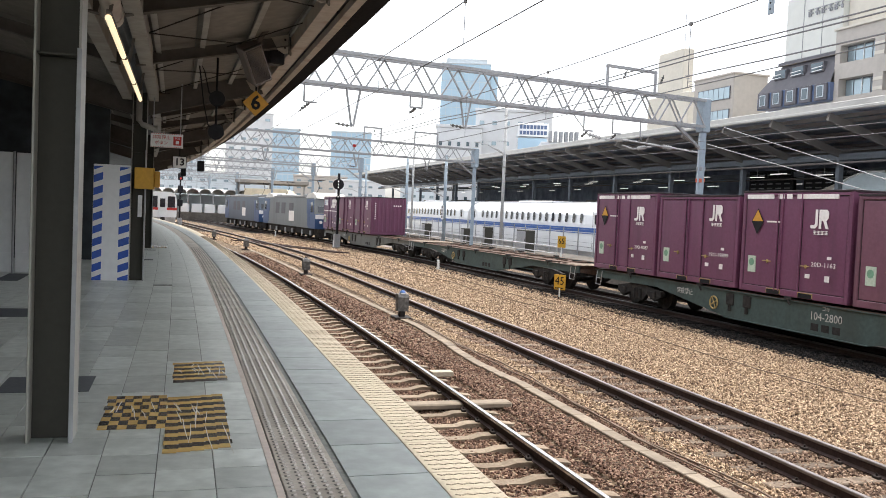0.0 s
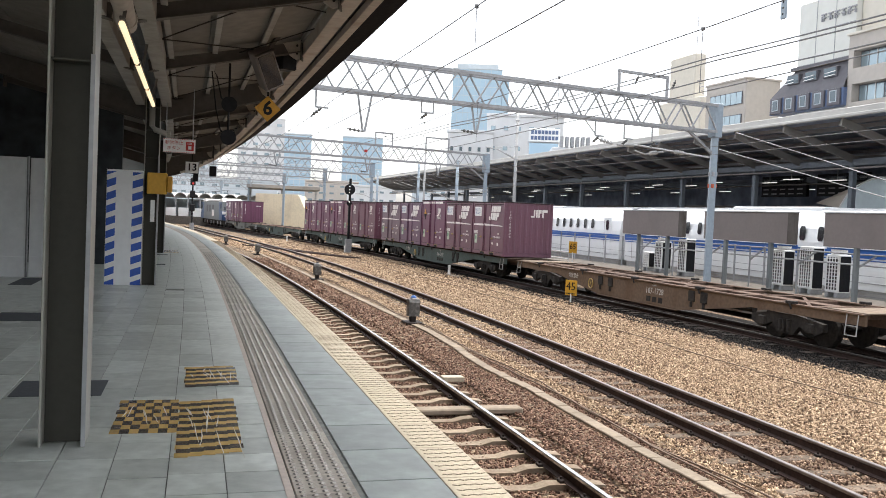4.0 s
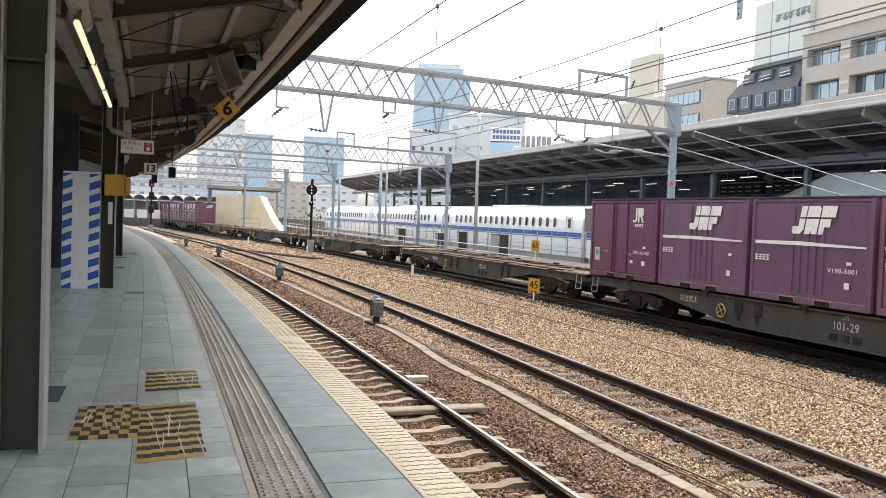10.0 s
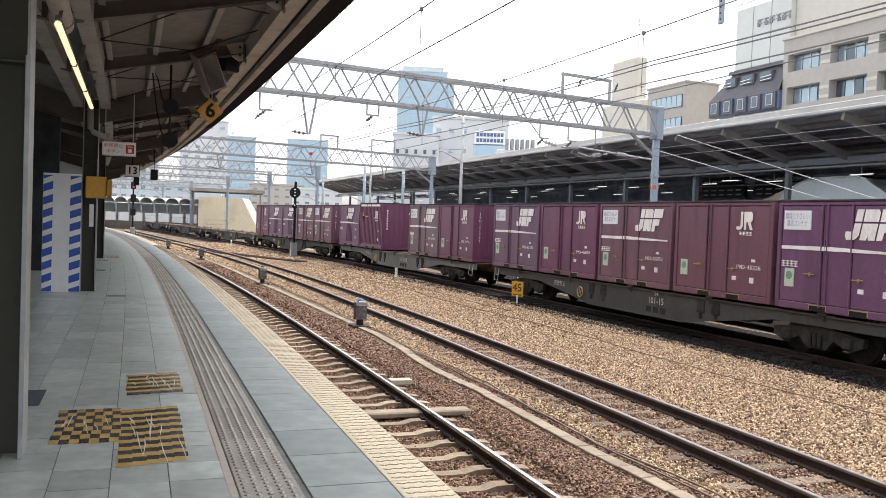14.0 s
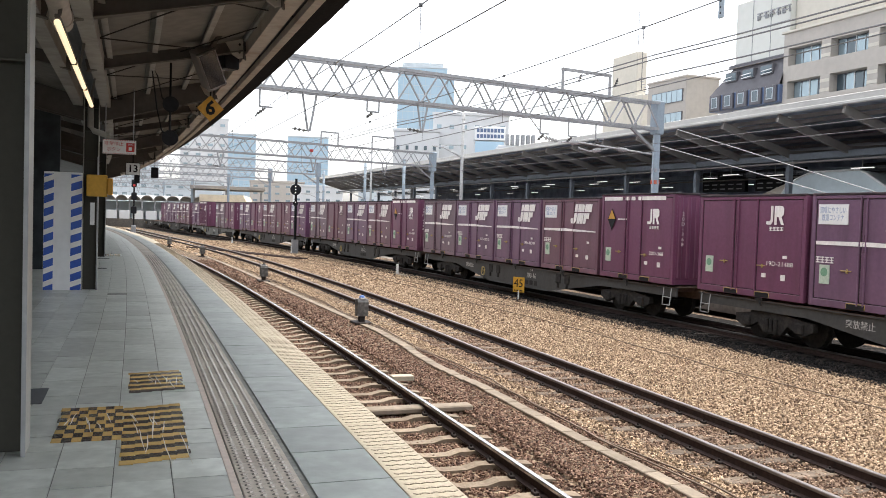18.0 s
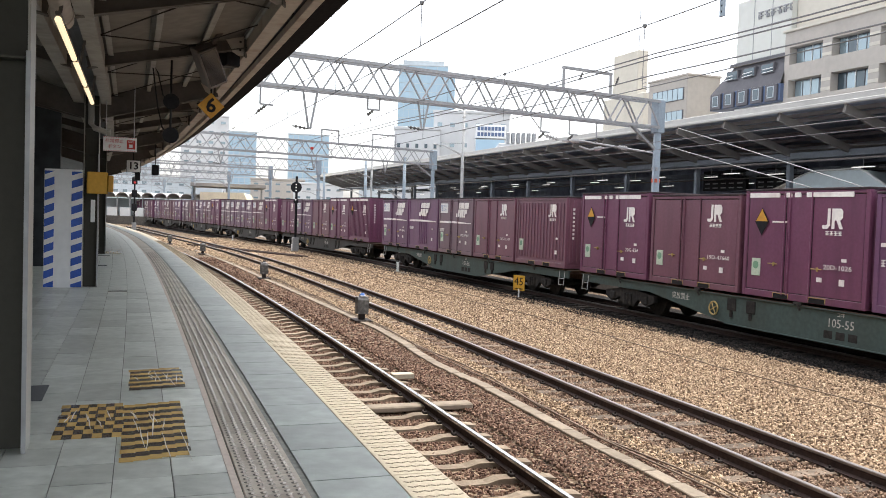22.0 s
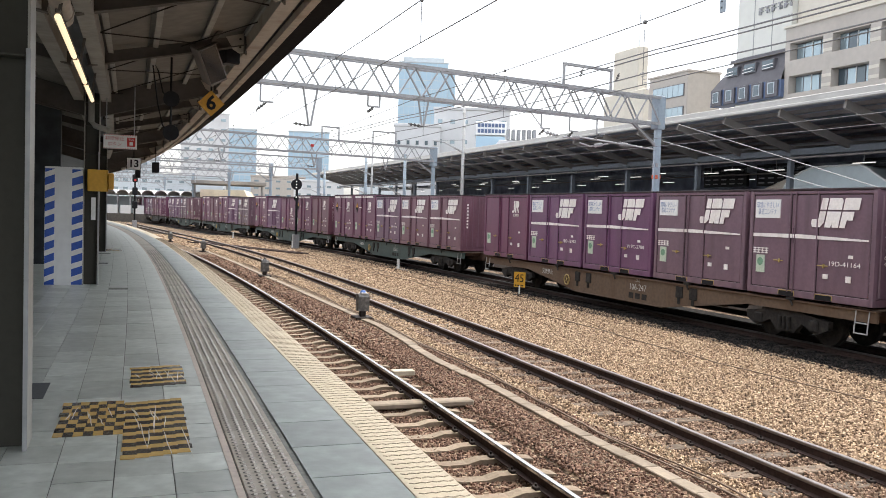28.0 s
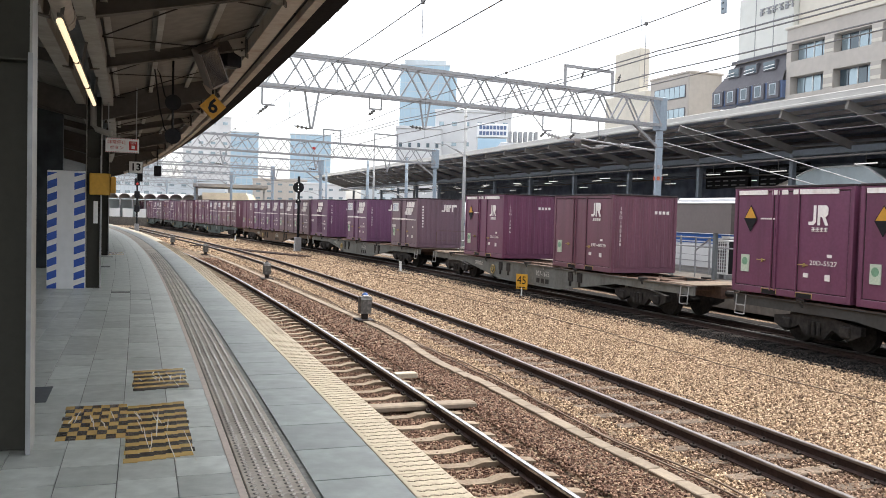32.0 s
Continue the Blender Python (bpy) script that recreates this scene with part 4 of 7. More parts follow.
        for a0, a1, z0, z1 in ((0.0, 0.22, 0.0, 0.08), (0.16, 0.25, 0.08, 0.4), (0.3, 0.4, 0.0, 0.4), (0.43, 0.62, 0.22, 0.4), (0.43, 0.52, 0.0, 0.22), (0.66, 0.76, 0.0, 0.4), (0.76, 0.98, 0.27, 0.4)):
            e.box(x1 + 0.002, x1 + 0.006, 0.1 + a0 * 0.85, 0.1 + a1 * 0.85, h - 0.66 + z0 * 0.9, h - 0.66 + z1 * 0.9)
        part("end_emblem", e, M["mark"], c)
    else:
        e = Geo()
        for i in range(4):
            e.box(x1 + 0.002, x1 + 0.006, 0.35 + i * 0.15, 0.45 + i * 0.15, h - 0.6, h - 0.5)
        part("end_writing", e, M["mark"], c)
    if kind in "DG":
        for p, q in ((-1.72, -0.72), (-0.56, -0.34), (-0.24, -0.06), (0.12, 1.45)):
            part("top_band", Geo().box(p, q, y0 - 0.004, y0 + 0.02, h - 0.2, h - 0.09), M["mark"], c, "white band")
        dm = Geo()
        quad_plate(dm, [(-1.5, h - 0.78), (-1.27, h - 1.11), (-1.04, h - 0.78), (-1.27, h - 0.45)], y0 - 0.002)
        dm = part("warning_diamond", dm, M["black"], c, "dark diamond with a yellow upper half")
        w = Geo()
        quad_plate(w, [(-1.47, h - 0.77), (-1.07, h - 0.77), (-1.27, h - 0.48)], y0 - 0.009, 0.003)
        part("wedge", w, M["orange"], dm)
        part("emblem", mark_small(0.62, h - 0.9, 0.72), M["mark"], c, "white emblem of plain shapes")
        w = Geo()
        for i in range(7):
            w.box(-0.92 + i * 0.07, -0.87 + i * 0.07, y0 - 0.006, y0 + 0.01, h - 0.795, h - 0.755)
        part("small_writing", w, M["mark"], c)
    if kind not in "RG":
        x = -1.42 if kind != "F" else -1.45
        stc = part("green_label", Geo().cbox(x - 0.14, x + 0.14, y0 - 0.005, y0 + 0.03, 0.5, 0.92, 0.002), M["sticker"], c, "pale green and white label")
        part("leaf_sign", Geo().tube([(x, y0 - 0.006, 0.76), (x, y0 - 0.009, 0.76)], 0.1, 10), M["sticker_leaf"], stc)
    w = Geo()   # operator's writing as bars
    if kind in "FR":
        for i in range(4):
            small_bars(w, -1.7 + i * 0.13, 0.96, 0.1, 0.14, y0)
    else:
        zz = h - 0.86 if kind != "L" else 1.06
        zz = zz - (0.18 if kind in "DG" else 0)
        for i in range(4):
            small_bars(w, 0.72 + i * 0.12, zz, 0.09, 0.09, y0)
    part("operator_writing", w, M["mark"], c)
    part("small_plate", Geo().box(1.2, 1.33, y0 - 0.005, y0 + 0.01, 0.98, 1.05), M["mark"], c)
    part("small_plate", Geo().box(1.16, 1.3, y0 - 0.005, y0 + 0.01, 0.46, 0.6), M["mark"], c)
    return c


PROTO = {(k, tone): make_container(k, tone) for k in "JLTFRDG" for tone in TONES[k]}


def side_frame(g, l, y):
    """Deep fish-bellied side beam of a flat wagon."""
    out = [(-l, -0.26), (-l, 0.0), (l, 0.0), (l, -0.26), (5.9, -0.26), (2.5, -0.74), (-2.5, -0.74), (-5.9, -0.26)]
    g.prism(out, y - 0.03, y + 0.03)
    g.cbox(-l, l, y - 0.09, y + 0.09, -0.03, 0.0, 0.006)
    g.cbox(-2.5, 2.5, y - 0.08, y + 0.08, -0.76, -0.735, 0.006)


def wheel_geo(x, y):
    g = Geo()
    w = 0.065
    g.tube([(x, y - w, 0.0), (x, y + w, 0.0)], 0.43, 20)
    g.tube([(x, y + (w if y < 0 else -w), 0.0), (x, y + (w + 0.03 if y < 0 else -w - 0.03), 0.0)], 0.46, 20)
    return g


def make_wagon(colour, words):
    w = thing("container_wagon", Matrix(), words, "flat wagon", "wagons of the goods train")
    mat = M[colour]
    l = 9.75
    for y in (-1.12, 1.12):
        g = Geo()
        side_frame(g, l, y)
        part("side_beam", g, mat, w)
    deck = Geo()
    for i in range(14):
        x = -9.4 + i * 18.8 / 13
        deck.cbox(x - 0.07, x + 0.07, -1.09, 1.09, -0.14, -0.005, 0.008)
    deck.cbox(-l, l, -0.22, 0.22, -0.35, -0.02, 0.01)
    for y in (-1.12, 1.12):     # worn top flanges
        deck.cbox(-l, l, y - 0.092, y + 0.092, 0.0, 0.008, 0.002)
    for i in range(6):      # flat diagonal ties of the open deck
        x = -7.95 + i * 2.65
        deck.bar((x, -1.05 * (-1) ** i, -0.03), (x + 2.65, 1.05 * (-1) ** i, -0.03), 0.09, 0.02)
    part("deck_frame", deck, M["deck_rust"], w, "rusty brown open deck frame")
    for i, (x0, x1) in enumerate(((-9.72, -8.5), (8.5, 9.72))):
        part("end_platform", Geo().cbox(x0, x1, -1.08, 1.08, -0.004, 0.03, 0.006), M["plank"], w, "worn plank end platform")
    for x in (-7.4, -3.6, 0.0, 3.6, 7.4):
        for y in (-1.16, 1.16):
            g = Geo().cbox(x - 0.13, x + 0.13, y - 0.09, y + 0.09, 0.0, 0.07, 0.01)
            g.tube([(x, y - 0.08, 0.03), (x + 0.09, y - 0.08, -0.12)], 0.025, 6)
            part("twist_lock", g, M["bogie"], w)
    for xb in (-7.1, 7.1):
        b = Geo()
        for y in (-0.99, 0.99):
            b.prism([(-1.3, -0.58), (-1.3, -0.4), (-0.4, -0.28), (0.4, -0.28), (1.3, -0.4), (1.3, -0.58), (0.95, -0.74), (0.5, -0.55), (0.28, -0.78), (-0.28, -0.78), (-0.5, -0.55), (-0.95, -0.74)], y - 0.07, y + 0.07, Matrix.Translation((xb, 0, 0)))
            for dx in (-0.14, 0.0, 0.14):
                b.tube([(xb + dx, y - 0.1 if y < 0 else y + 0.1, -0.72), (xb + dx, y - 0.1 if y < 0 else y + 0.1, -0.42)], 0.05, 8)
            for dx in (-0.88, 0.88):
                b.cbox(xb + dx - 0.14, xb + dx + 0.14, y - 0.12, y + 0.12, -0.68, -0.42, 0.03)
        b.cbox(xb - 0.2, xb + 0.2, -0.95, 0.95, -0.62, -0.3, 0.03)
        bg = part("bogie", b, M["bogie"], w)
        for dx in (-0.88, 0.88):
            wh = Geo()
            for y in (-0.56, 0.56):
                q = wheel_geo(xb + dx, y)
                wh.add([(a, c, d - 0.57) for a, c, d in q.v], q.f)
            wh.tube([(xb + dx, -0.9, -0.57), (xb + dx, 0.9, -0.57)], 0.07, 8)
            part("wheelset", wh, M["bogie"], bg, smooth=False)
    for xs in (-1, 1):
        g = Geo().tube([(xs * 9.7, 0, -0.2), (xs * 10.45, 0, -0.2)], 0.09, 8)
        g.cbox(xs * 10.3 - 0.16, xs * 10.3 + 0.16, -0.14, 0.14, -0.36, -0.04, 0.03)
        part("coupler", g, M["bogie"], w)
        st = Geo()
        for dx in (0.0, 0.34):
            st.tube([(xs * 9.6 + dx * -xs, -1.2, -0.02), (xs * 9.6 + dx * -xs, -1.24, -0.42), (xs * 9.6 + dx * -xs, -1.24, -0.5)], 0.014, 6)
        st.bar((xs * 9.6, -1.24, -0.5), (xs * 9.26, -1.24, -0.5), 0.04, 0.02)
        st.bar((xs * 9.6, -1.23, -0.28), (xs * 9.26, -1.23, -0.28), 0.04, 0.02)
        part("step", st, M["insulator"], w, "pale shunter's step")
    rail = Geo().tube([(-9.62, -1.08, 0.0), (-9.62, -1.08, 0.92), (-9.62, -1.0, 0.98), (-9.62, 1.0, 0.98), (-9.62, 1.08, 0.92), (-9.62, 1.08, 0.0)], 0.011, 6)
    rail.tube([(-9.62, -1.08, 0.5), (-9.62, 1.08, 0.5)], 0.009, 6)
    if colour in ("wagon_light", "wagon_grey"):
        part("handrail", rail, M["wagon_brown"], w, "thin rusty handrail")
    hub = Geo()
    ring = [(-2.95 + 0.17 * math.cos(a * math.pi / 8), -1.2, -0.4 + 0.17 * math.sin(a * math.pi / 8)) for a in range(17)]
    hub.tube(ring, 0.022, 6, caps=False)
    for a in range(4):
        hub.tube([(-2.95, -1.2, -0.4), (-2.95 + 0.17 * math.cos(a * math.pi / 2 + 0.5), -1.2, -0.4 + 0.17 * math.sin(a * math.pi / 2 + 0.5))], 0.014, 5)
    part("brake_wheel", hub, M["brass"], w, "dull yellow hand-brake wheel")
    for x in (-2.3, -1.6, 3.2, 3.8):
        t = Geo()
        t.cbox(x - 0.16, x + 0.16, -1.18, -1.1, -0.4, -0.08, 0.02)
        t.tube([(x, -1.16, -0.4), (x, -1.16, -0.56)], 0.05, 8)
        part("latch_box", t, M["bogie"], w)
    for x in (0.86, 1.2, 1.54):
        part("stencilled_panel", Geo().box(x - 0.12, x + 0.12, -1.156, -1.15, -0.64, -0.47), M["bogie"], w)
    part("lettering", text_mesh("突放禁止", 0.2, M["mark_dim"]), None, w, m=Matrix.Translation((-4.4, -1.158, -0.24)) @ FACE_NEAR)
    t = Geo().tube([(-4.5, 0.3, -0.5), (4.2, 0.3, -0.5)], 0.1, 8)
    t.tube([(-1.2, -0.4, -0.5), (0.6, -0.4, -0.5)], 0.2, 10)
    part("air_reservoir", t, M["bogie"], w)
    return w


WAGON = {c: make_wagon(c, t) for c, t in (("wagon_green", "grey-green container flat wagon with fish-bellied side beams"),
                                          ("wagon_grey", "dull dark grey container flat wagon with fish-bellied side beams"),
                                          ("wagon_brown", "rust-brown container flat wagon with an empty deck"),
                                          ("wagon_light", "dirty light grey container flat wagon"))}
# start of the load along the train, slots, colour, number on the side beam, numbers on the containers
TRAIN = [(-264.6, "FJJ--", "wagon_light", "", ""), (-245.2, "-----", "wagon_green", "", ""), (-224.3, "DJDJJ", "wagon_green", "104-2800", "20D-8087 19G-19899 20D-1163 19D-42859 19D-47714"),
         (-203.3, "FFDFF", "wagon_green", "104-1202", "V19C-7274 V19C-5892 20G-10582 19D-39446 19D-40409"), (-182.4, "-----", "wagon_brown", "107-1728", ""), (-161.6, "-----", "wagon_grey", "", ""),
         (-140.7, "-----", "wagon_grey", "", ""), (-119.0, "-----", "wagon_grey", "100-29", ""), (-99.0, "JRRFF", "wagon_grey", "101-29", "19D-46742 . V19B-5001 V19C-1646 19D-28120"),
         (-77.8, "RG-FJ", "wagon_light", "107-1053", ". . . 19D-36752 19D-51796"), (-56.35, "FJFJF", "wagon_grey", "101-15", "19D-23180 19D-45899 19D-30753 19D-45226 ."),
         (-35.8, "FJFFD", "wagon_grey", "100-12", ". . . . 20D-4438"), (-15.5, "FFFFD", "wagon_grey", "100-16", "19D-60577 19D-38012 19D-31387 . 20D-368"),
         (5.1, "JFJDG", "wagon_grey", "101-16", "19D-21488 19D-36117 19D-48233 20D-9135 ."), (26.8, "FRFJT", "wagon_green", "105-56", "19D-33066 . 19G-17487 19G-21349 ."),
         (47.3, "DJDRF", "wagon_green", "105-55", "20G-856 19D-47660 20D-1026 V19B-5180 V19C-2679"), (68.9, "DRLDJ", "wagon_green", "", "20D-8283 V19B-5732 V19C-8162 20D-4342 19D-52331"),
         (89.6, "DDFFF", "wagon_green", "105-6", "20D-4019 20D-3963 19D-30102 . ."), (111.5, "JFFFF", "wagon_brown", "106-247", ". 19D-16912 V19C-2780 . 19D-41164"),
         (131.5, "R-F-F", "wagon_light", "106-592", "V19B-6322 . 19D-3493 . ."), (152.9, "-D-J-", "wagon_light", "107-1675", ". 20G-3206 . 19D-48328 ."), (174.1, "DDDDD", "wagon_grey", "", "20D-5527 . . . .")]
moving = []     # thing, middle along the train, height
for start, slots, colour, number, codes in TRAIN:
    mid = start + 2 * PITCH + CL / 2
    w = copy_thing(WAGON[colour], Matrix())
    moving.append((w, mid, DECK))
    if number:
        part("wagon_number", text_mesh(number, 0.27, M["mark_dim"]), None, w, m=Matrix.Translation((1.2, -1.158, -0.3)) @ FACE_NEAR)
        part("wagon_class", text_mesh("コキ", 0.13, M["mark_dim"]), None, w, m=Matrix.Translation((1.2, -1.158, -0.1)) @ FACE_NEAR)
    codes = (codes.split() + ["."] * 5)[:5]
    for i, k in enumerate(slots):
        if k == "-":
            continue
        c = copy_thing(PROTO[k, TONES[k][(i * 3 + int(start) * 5 + i // 2) % len(TONES[k])]], Matrix())
        moving.append((c, start + i * PITCH + CL / 2, DECK + 0.075))
        high = 2.59 if k in "DG" else 2.49
        if codes[i] == ".":     # not readable: bars
            bars = Geo()
            for q in range(8):
                bars.box(CL / 2 + 0.002, CL / 2 + 0.006, -0.96, -0.88, high - 0.48 - q * 0.142, high - 0.4 - q * 0.142)
            part("end_number", bars, M["mark"], c)["kind"] = "stuff"
        else:
            part("end_number", text_mesh("\n".join(codes[i]), 0.15, M["mark"]), None, c, m=Matrix.Translation((CL / 2 + 0.006, -0.92, high - 1.02)) @ FACE_END @ Matrix.Diagonal((1.1, 0.95, 1, 1)))
        if codes[i] != ".":
            part("number", text_mesh(codes[i], 0.15, M["mark"]), None, c, m=Matrix.Translation((1.1, -CW / 2 - 0.006, 0.84)) @ FACE_NEAR @ Matrix.Diagonal((1.3, 1, 1, 1)))
for o in (*PROTO.values(), *WAGON.values()):
    for ch in o.children_recursive:
        bpy.data.objects.remove(ch)
    bpy.data.objects.remove(o)


# ---- canopy over the platform: two wings that rise from a valley over the columns ----
VALLEY, EAVE = -0.83, 2.65


def wing(d):
    """Height of the boarding's underside."""
    return 3.78 + 0.22 * abs(d - VALLEY)


canopy = tagged(new("canopy"), "dark steel platform canopy with boarded underside and corrugated edge", "canopy", "", "structure")
g = Geo()
g.sweep(PLAT, [(EAVE - 0.1, wing(EAVE) + 0.1), (EAVE - 0.1, wing(EAVE) + 0.07), (VALLEY, wing(VALLEY) + 0.07), (-6.5, wing(-6.5) + 0.07), (-6.5, wing(-6.5) + 0.1), (VALLEY, wing(VALLEY) + 0.1)], 8, -160, 2.0)
part("roof_sheet", g, M["canopy_top"], canopy)
g = Geo()     # corrugated eave, a wave of small folds
s = 6.0
prev = None
while s > -62:
    for k in range(2):
        z = wing(EAVE) - 0.02 + (0.035 if k else 0.0)
        pts = [on(PLAT, s, d) for d in (2.08, EAVE)]
        cur = [(pts[0][0], pts[0][1], z - 0.155), (pts[1][0], pts[1][1], z), (pts[1][0], pts[1][1], z + 0.02), (pts[0][0], pts[0][1], z - 0.135)]
        if prev is not None:
            g.add(prev + cur, [(0, 1, 5, 4), (1, 2, 6, 5), (2, 3, 7, 6), (3, 0, 4, 7)])
        prev = cur
        s -= 0.038 if s > -30 else 0.1
part("corrugated_edge", g, M["black"], canopy, "black corrugated sheet edge")
part("corrugated_edge", Geo().sweep(PLAT, [(2.08, wing(2.08) - 0.02), (EAVE, wing(EAVE) - 0.02), (EAVE, wing(EAVE) + 0.03), (2.08, wing(2.08) + 0.03)], -62, -160, 2), M["black"], canopy)
for d0, d1, z0, z1, mt in ((1.5, 1.69, -0.315, -0.06, "gutter"), (1.87, 1.98, -0.3, -0.2, "gutter"), (VALLEY + 0.16, VALLEY + 0.34, -0.24, -0.02, "purlin"),
                           (VALLEY - 0.34, VALLEY - 0.16, -0.24, -0.02, "purlin")):
    zb = wing((d0 + d1) / 2)
    part("edge_beam" if d0 > 0 else "valley_gutter", Geo().sweep(PLAT, [(d0, zb + z0), (d1, zb + z0), (d1, zb + z1), (d0, zb + z1)][::-1], 8, -158, 2), M[mt], canopy)
for side in (1, -1):        # boarding between the rafters, board by board along the roof
    n = 3 if side > 0 else 4
    for i in range(n):
        d0 = VALLEY + side * (0.1 + i * 0.84)
        d1 = VALLEY + side * (0.1 + (i + 1) * 0.84 - 0.012)
        lo, hi = min(d0, d1), max(d0, d1)
        for s0, s1 in ((8, -6.3), (-6.3, -9.85), (-9.85, -13.4), (-13.4, -18.3), (-18.3, -25.4), (-25.4, -34), (-34, -158)):
            if side < 0 and s1 < -34:
                continue
            part("roof_board", Geo().sweep(PLAT, [(lo, wing(lo)), (hi, wing(hi)), (hi, wing(hi) + 0.025), (lo, wing(lo) + 0.025)][::-1], s0, s1 + 0.01, 2.0), M["canopy_board"], canopy)
for i in range(26):         # rafters with webs and plates
    s = -6.3 - 12.0 * (i // 3) - (0.0, 3.55, 7.1)[i % 3]
    g = Geo()
    for side, end in ((1, 1.5), (-1, -4.2)):
        if side < 0 and i > 9:
            continue
        a, b = on(PLAT, s, VALLEY + side * 0.1), on(PLAT, s, end)
        za, zb = wing(VALLEY) - 0.125, wing(end) - 0.16
        big = i % 3 == 0
        h = 0.44 if big else 0.17
        g.bar((a[0], a[1], za - (h - 0.17) / 2), (b[0], b[1], zb), 0.03, h)
        g.bar((a[0], a[1], za - h / 2 - (h - 0.17) / 2), (b[0], b[1], zb - h / 2 + 0.02), 0.13, 0.015)
        c = on(PLAT, s, end + 0.02 * (side < 0) - 0.012 * (side > 0))
        g.bar((c[0], c[1], zb - 0.2), (c[0], c[1], zb + 0.1), 0.14, 0.02)
    raf = part("rafter", g, M["canopy_steel"], canopy)
    if i < 14:      # bolted plate between rafter and edge beam
        m = spot(PLAT, s, 0, 0) @ Matrix.Rotation(math.pi / 2, 4, "Z")
        gp = part("gusset", Geo().prism([(1.2, 4.17), (1.46, 4.24), (1.48, 3.97), (1.4, 3.94), (1.3, 4.0)], -0.022, 0.022, m), M["gutter"], raf, "pale bolted gusset plate")
        if i < 7:
            for z in (4.03, 4.15):
                part("bolt_head", Geo().tube([m @ Vector((1.41, -0.022, z)), m @ Vector((1.41, -0.034, z))], 0.018, 8), M["iron"], raf)

for i in range(9):         # purlins
    for d in (-0.41, 0.2, 0.88, 1.5):
        g = Geo()
        s = -2.0 - i * 3.2
        a, b = on(PLAT, s, d), on(PLAT, s - 3.2, d)
        g.bar((a[0], a[1], wing(d) - 0.045), (b[0], b[1], wing(d) - 0.045), 0.05, 0.085)
        g.bar((a[0], a[1], wing(d) - 0.092), (b[0], b[1], wing(d) - 0.092), 0.075, 0.008)
        part("purlin", g, M["purlin"], canopy)
    g = Geo()
    for d0, d1 in ((-0.5, 1.9), (1.9, -0.5)):
        a, b = on(PLAT, -2.0 - i * 3.2, d0), on(PLAT, -5.2 - i * 3.2, d1)
        g.tube([(a[0], a[1], wing(d0) - 0.12), (b[0], b[1], wing(d1) - 0.12)], 0.009, 5)
    part("tie_rod", g, M["iron"], canopy)
# building front behind the waiting side, its deep shade put into the colour
setting("station_wall", Geo().sweep(PLAT, [(-9.0, 0), (-8.6, 0), (-8.6, 5.2), (-9.0, 5.2)][::-1], -3, -60, 2), M["dark"], "station wall behind the waiting area, shade in its colour", "wall")
setting("station_ceiling", Geo().sweep(PLAT, [(-9.0, 5.0), (-4.0, 4.85), (-4.0, 4.95), (-9.0, 5.1)][::-1], -3, -60, 2), M["dark"], "ceiling over the waiting area, shade in its colour", "ceiling")
setting("station_end_wall", Geo().sweep(PLAT, [(-8.6, 0), (-1.75, 0), (-1.75, 4.6), (-8.6, 4.6)][::-1], -24, -24.3, 0.3), M["dark"], "end wall of the waiting area, shade in its colour", "wall")
for i in range(6):
    lamp = thing("ceiling_tube", spot(PLAT, -10.5 - (i % 3) * 3.2, -4.6 - 1.1 * (i // 3), 3.5), "small lit tube lamp in the dark waiting area", "tube lamp", "lamps of the waiting area")
    part("tube", Geo().tube([(-0.3, 0, 0), (0.3, 0, 0)], 0.012, 6), M["tube_far"], lamp)
    part("housing", Geo().cbox(-0.35, 0.35, -0.05, 0.05, 0.02, 0.09, 0.01), M["canopy_steel"], lamp)
    part("hanger", Geo().tube([(0, 0, 0.09), (0, 0, 1.42)], 0.01, 5), M["black"], lamp)


def h_column(s, top):
    c = thing("canopy_column", spot(PLAT, s, VALLEY, 0), "grey-green steel H column carrying the platform canopy", "column", "canopy columns")
    for y in (-0.135, 0.135):
        # side light is put into the paler flange colour, shade into the web
        part("flange", Geo().cbox(-0.15, 0.15, y - 0.008, y + 0.008, 0, top, 0.003), M["column_edge"], c, "worn flange, coloured paler for the side light")
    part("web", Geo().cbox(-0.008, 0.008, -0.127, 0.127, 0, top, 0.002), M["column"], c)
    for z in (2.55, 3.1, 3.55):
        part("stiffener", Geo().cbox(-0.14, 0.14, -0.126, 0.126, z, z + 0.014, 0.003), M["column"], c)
    part("corner_guard", Geo().cbox(0.15, 0.156, 0.118, 0.147, 0.0, 2.6, 0.002), M["steel"], c, "scuffed steel corner guard")
    return c


for i, s in enumerate((5.9, -6.25, -18.25, -30.2, -42.2, -54.2, -66.2)):
    h_column(s, 3.75)

# long tube lamp under the valley
lamp = thing("platform_tube_lamp", spot(PLAT, -11.3, -0.7, 3.2), "long row of three glowing tubes under the canopy", "tube lamp")
for i in range(3):
    x = -2.15 + i * 2.15
    part("tube", Geo().tube([(x - 1.05, 0, 0), (x + 1.05, 0, 0)], 0.03, 10), M["tube"], lamp, "glowing warm white tube")
    part("tube_holder", Geo().cbox(x - 1.075, x - 1.05, -0.034, 0.034, -0.034, 0.05, 0.004), M["iron"], lamp)
part("housing", Geo().cbox(-3.22, 3.22, -0.022, 0.022, 0.036, 0.07, 0.006), M["canopy_steel"], lamp)
for x in (-3.0, 0.0, 3.0):
    part("bracket", Geo().bar((x, 0, 0.1), (x, 0.05, 0.42), 0.03), M["canopy_steel"], lamp)
pipe = thing("drain_pipe", spot(PLAT, -6.4, -0.72, 3.44), "thick grey drain pipe under the canopy valley", "pipe")
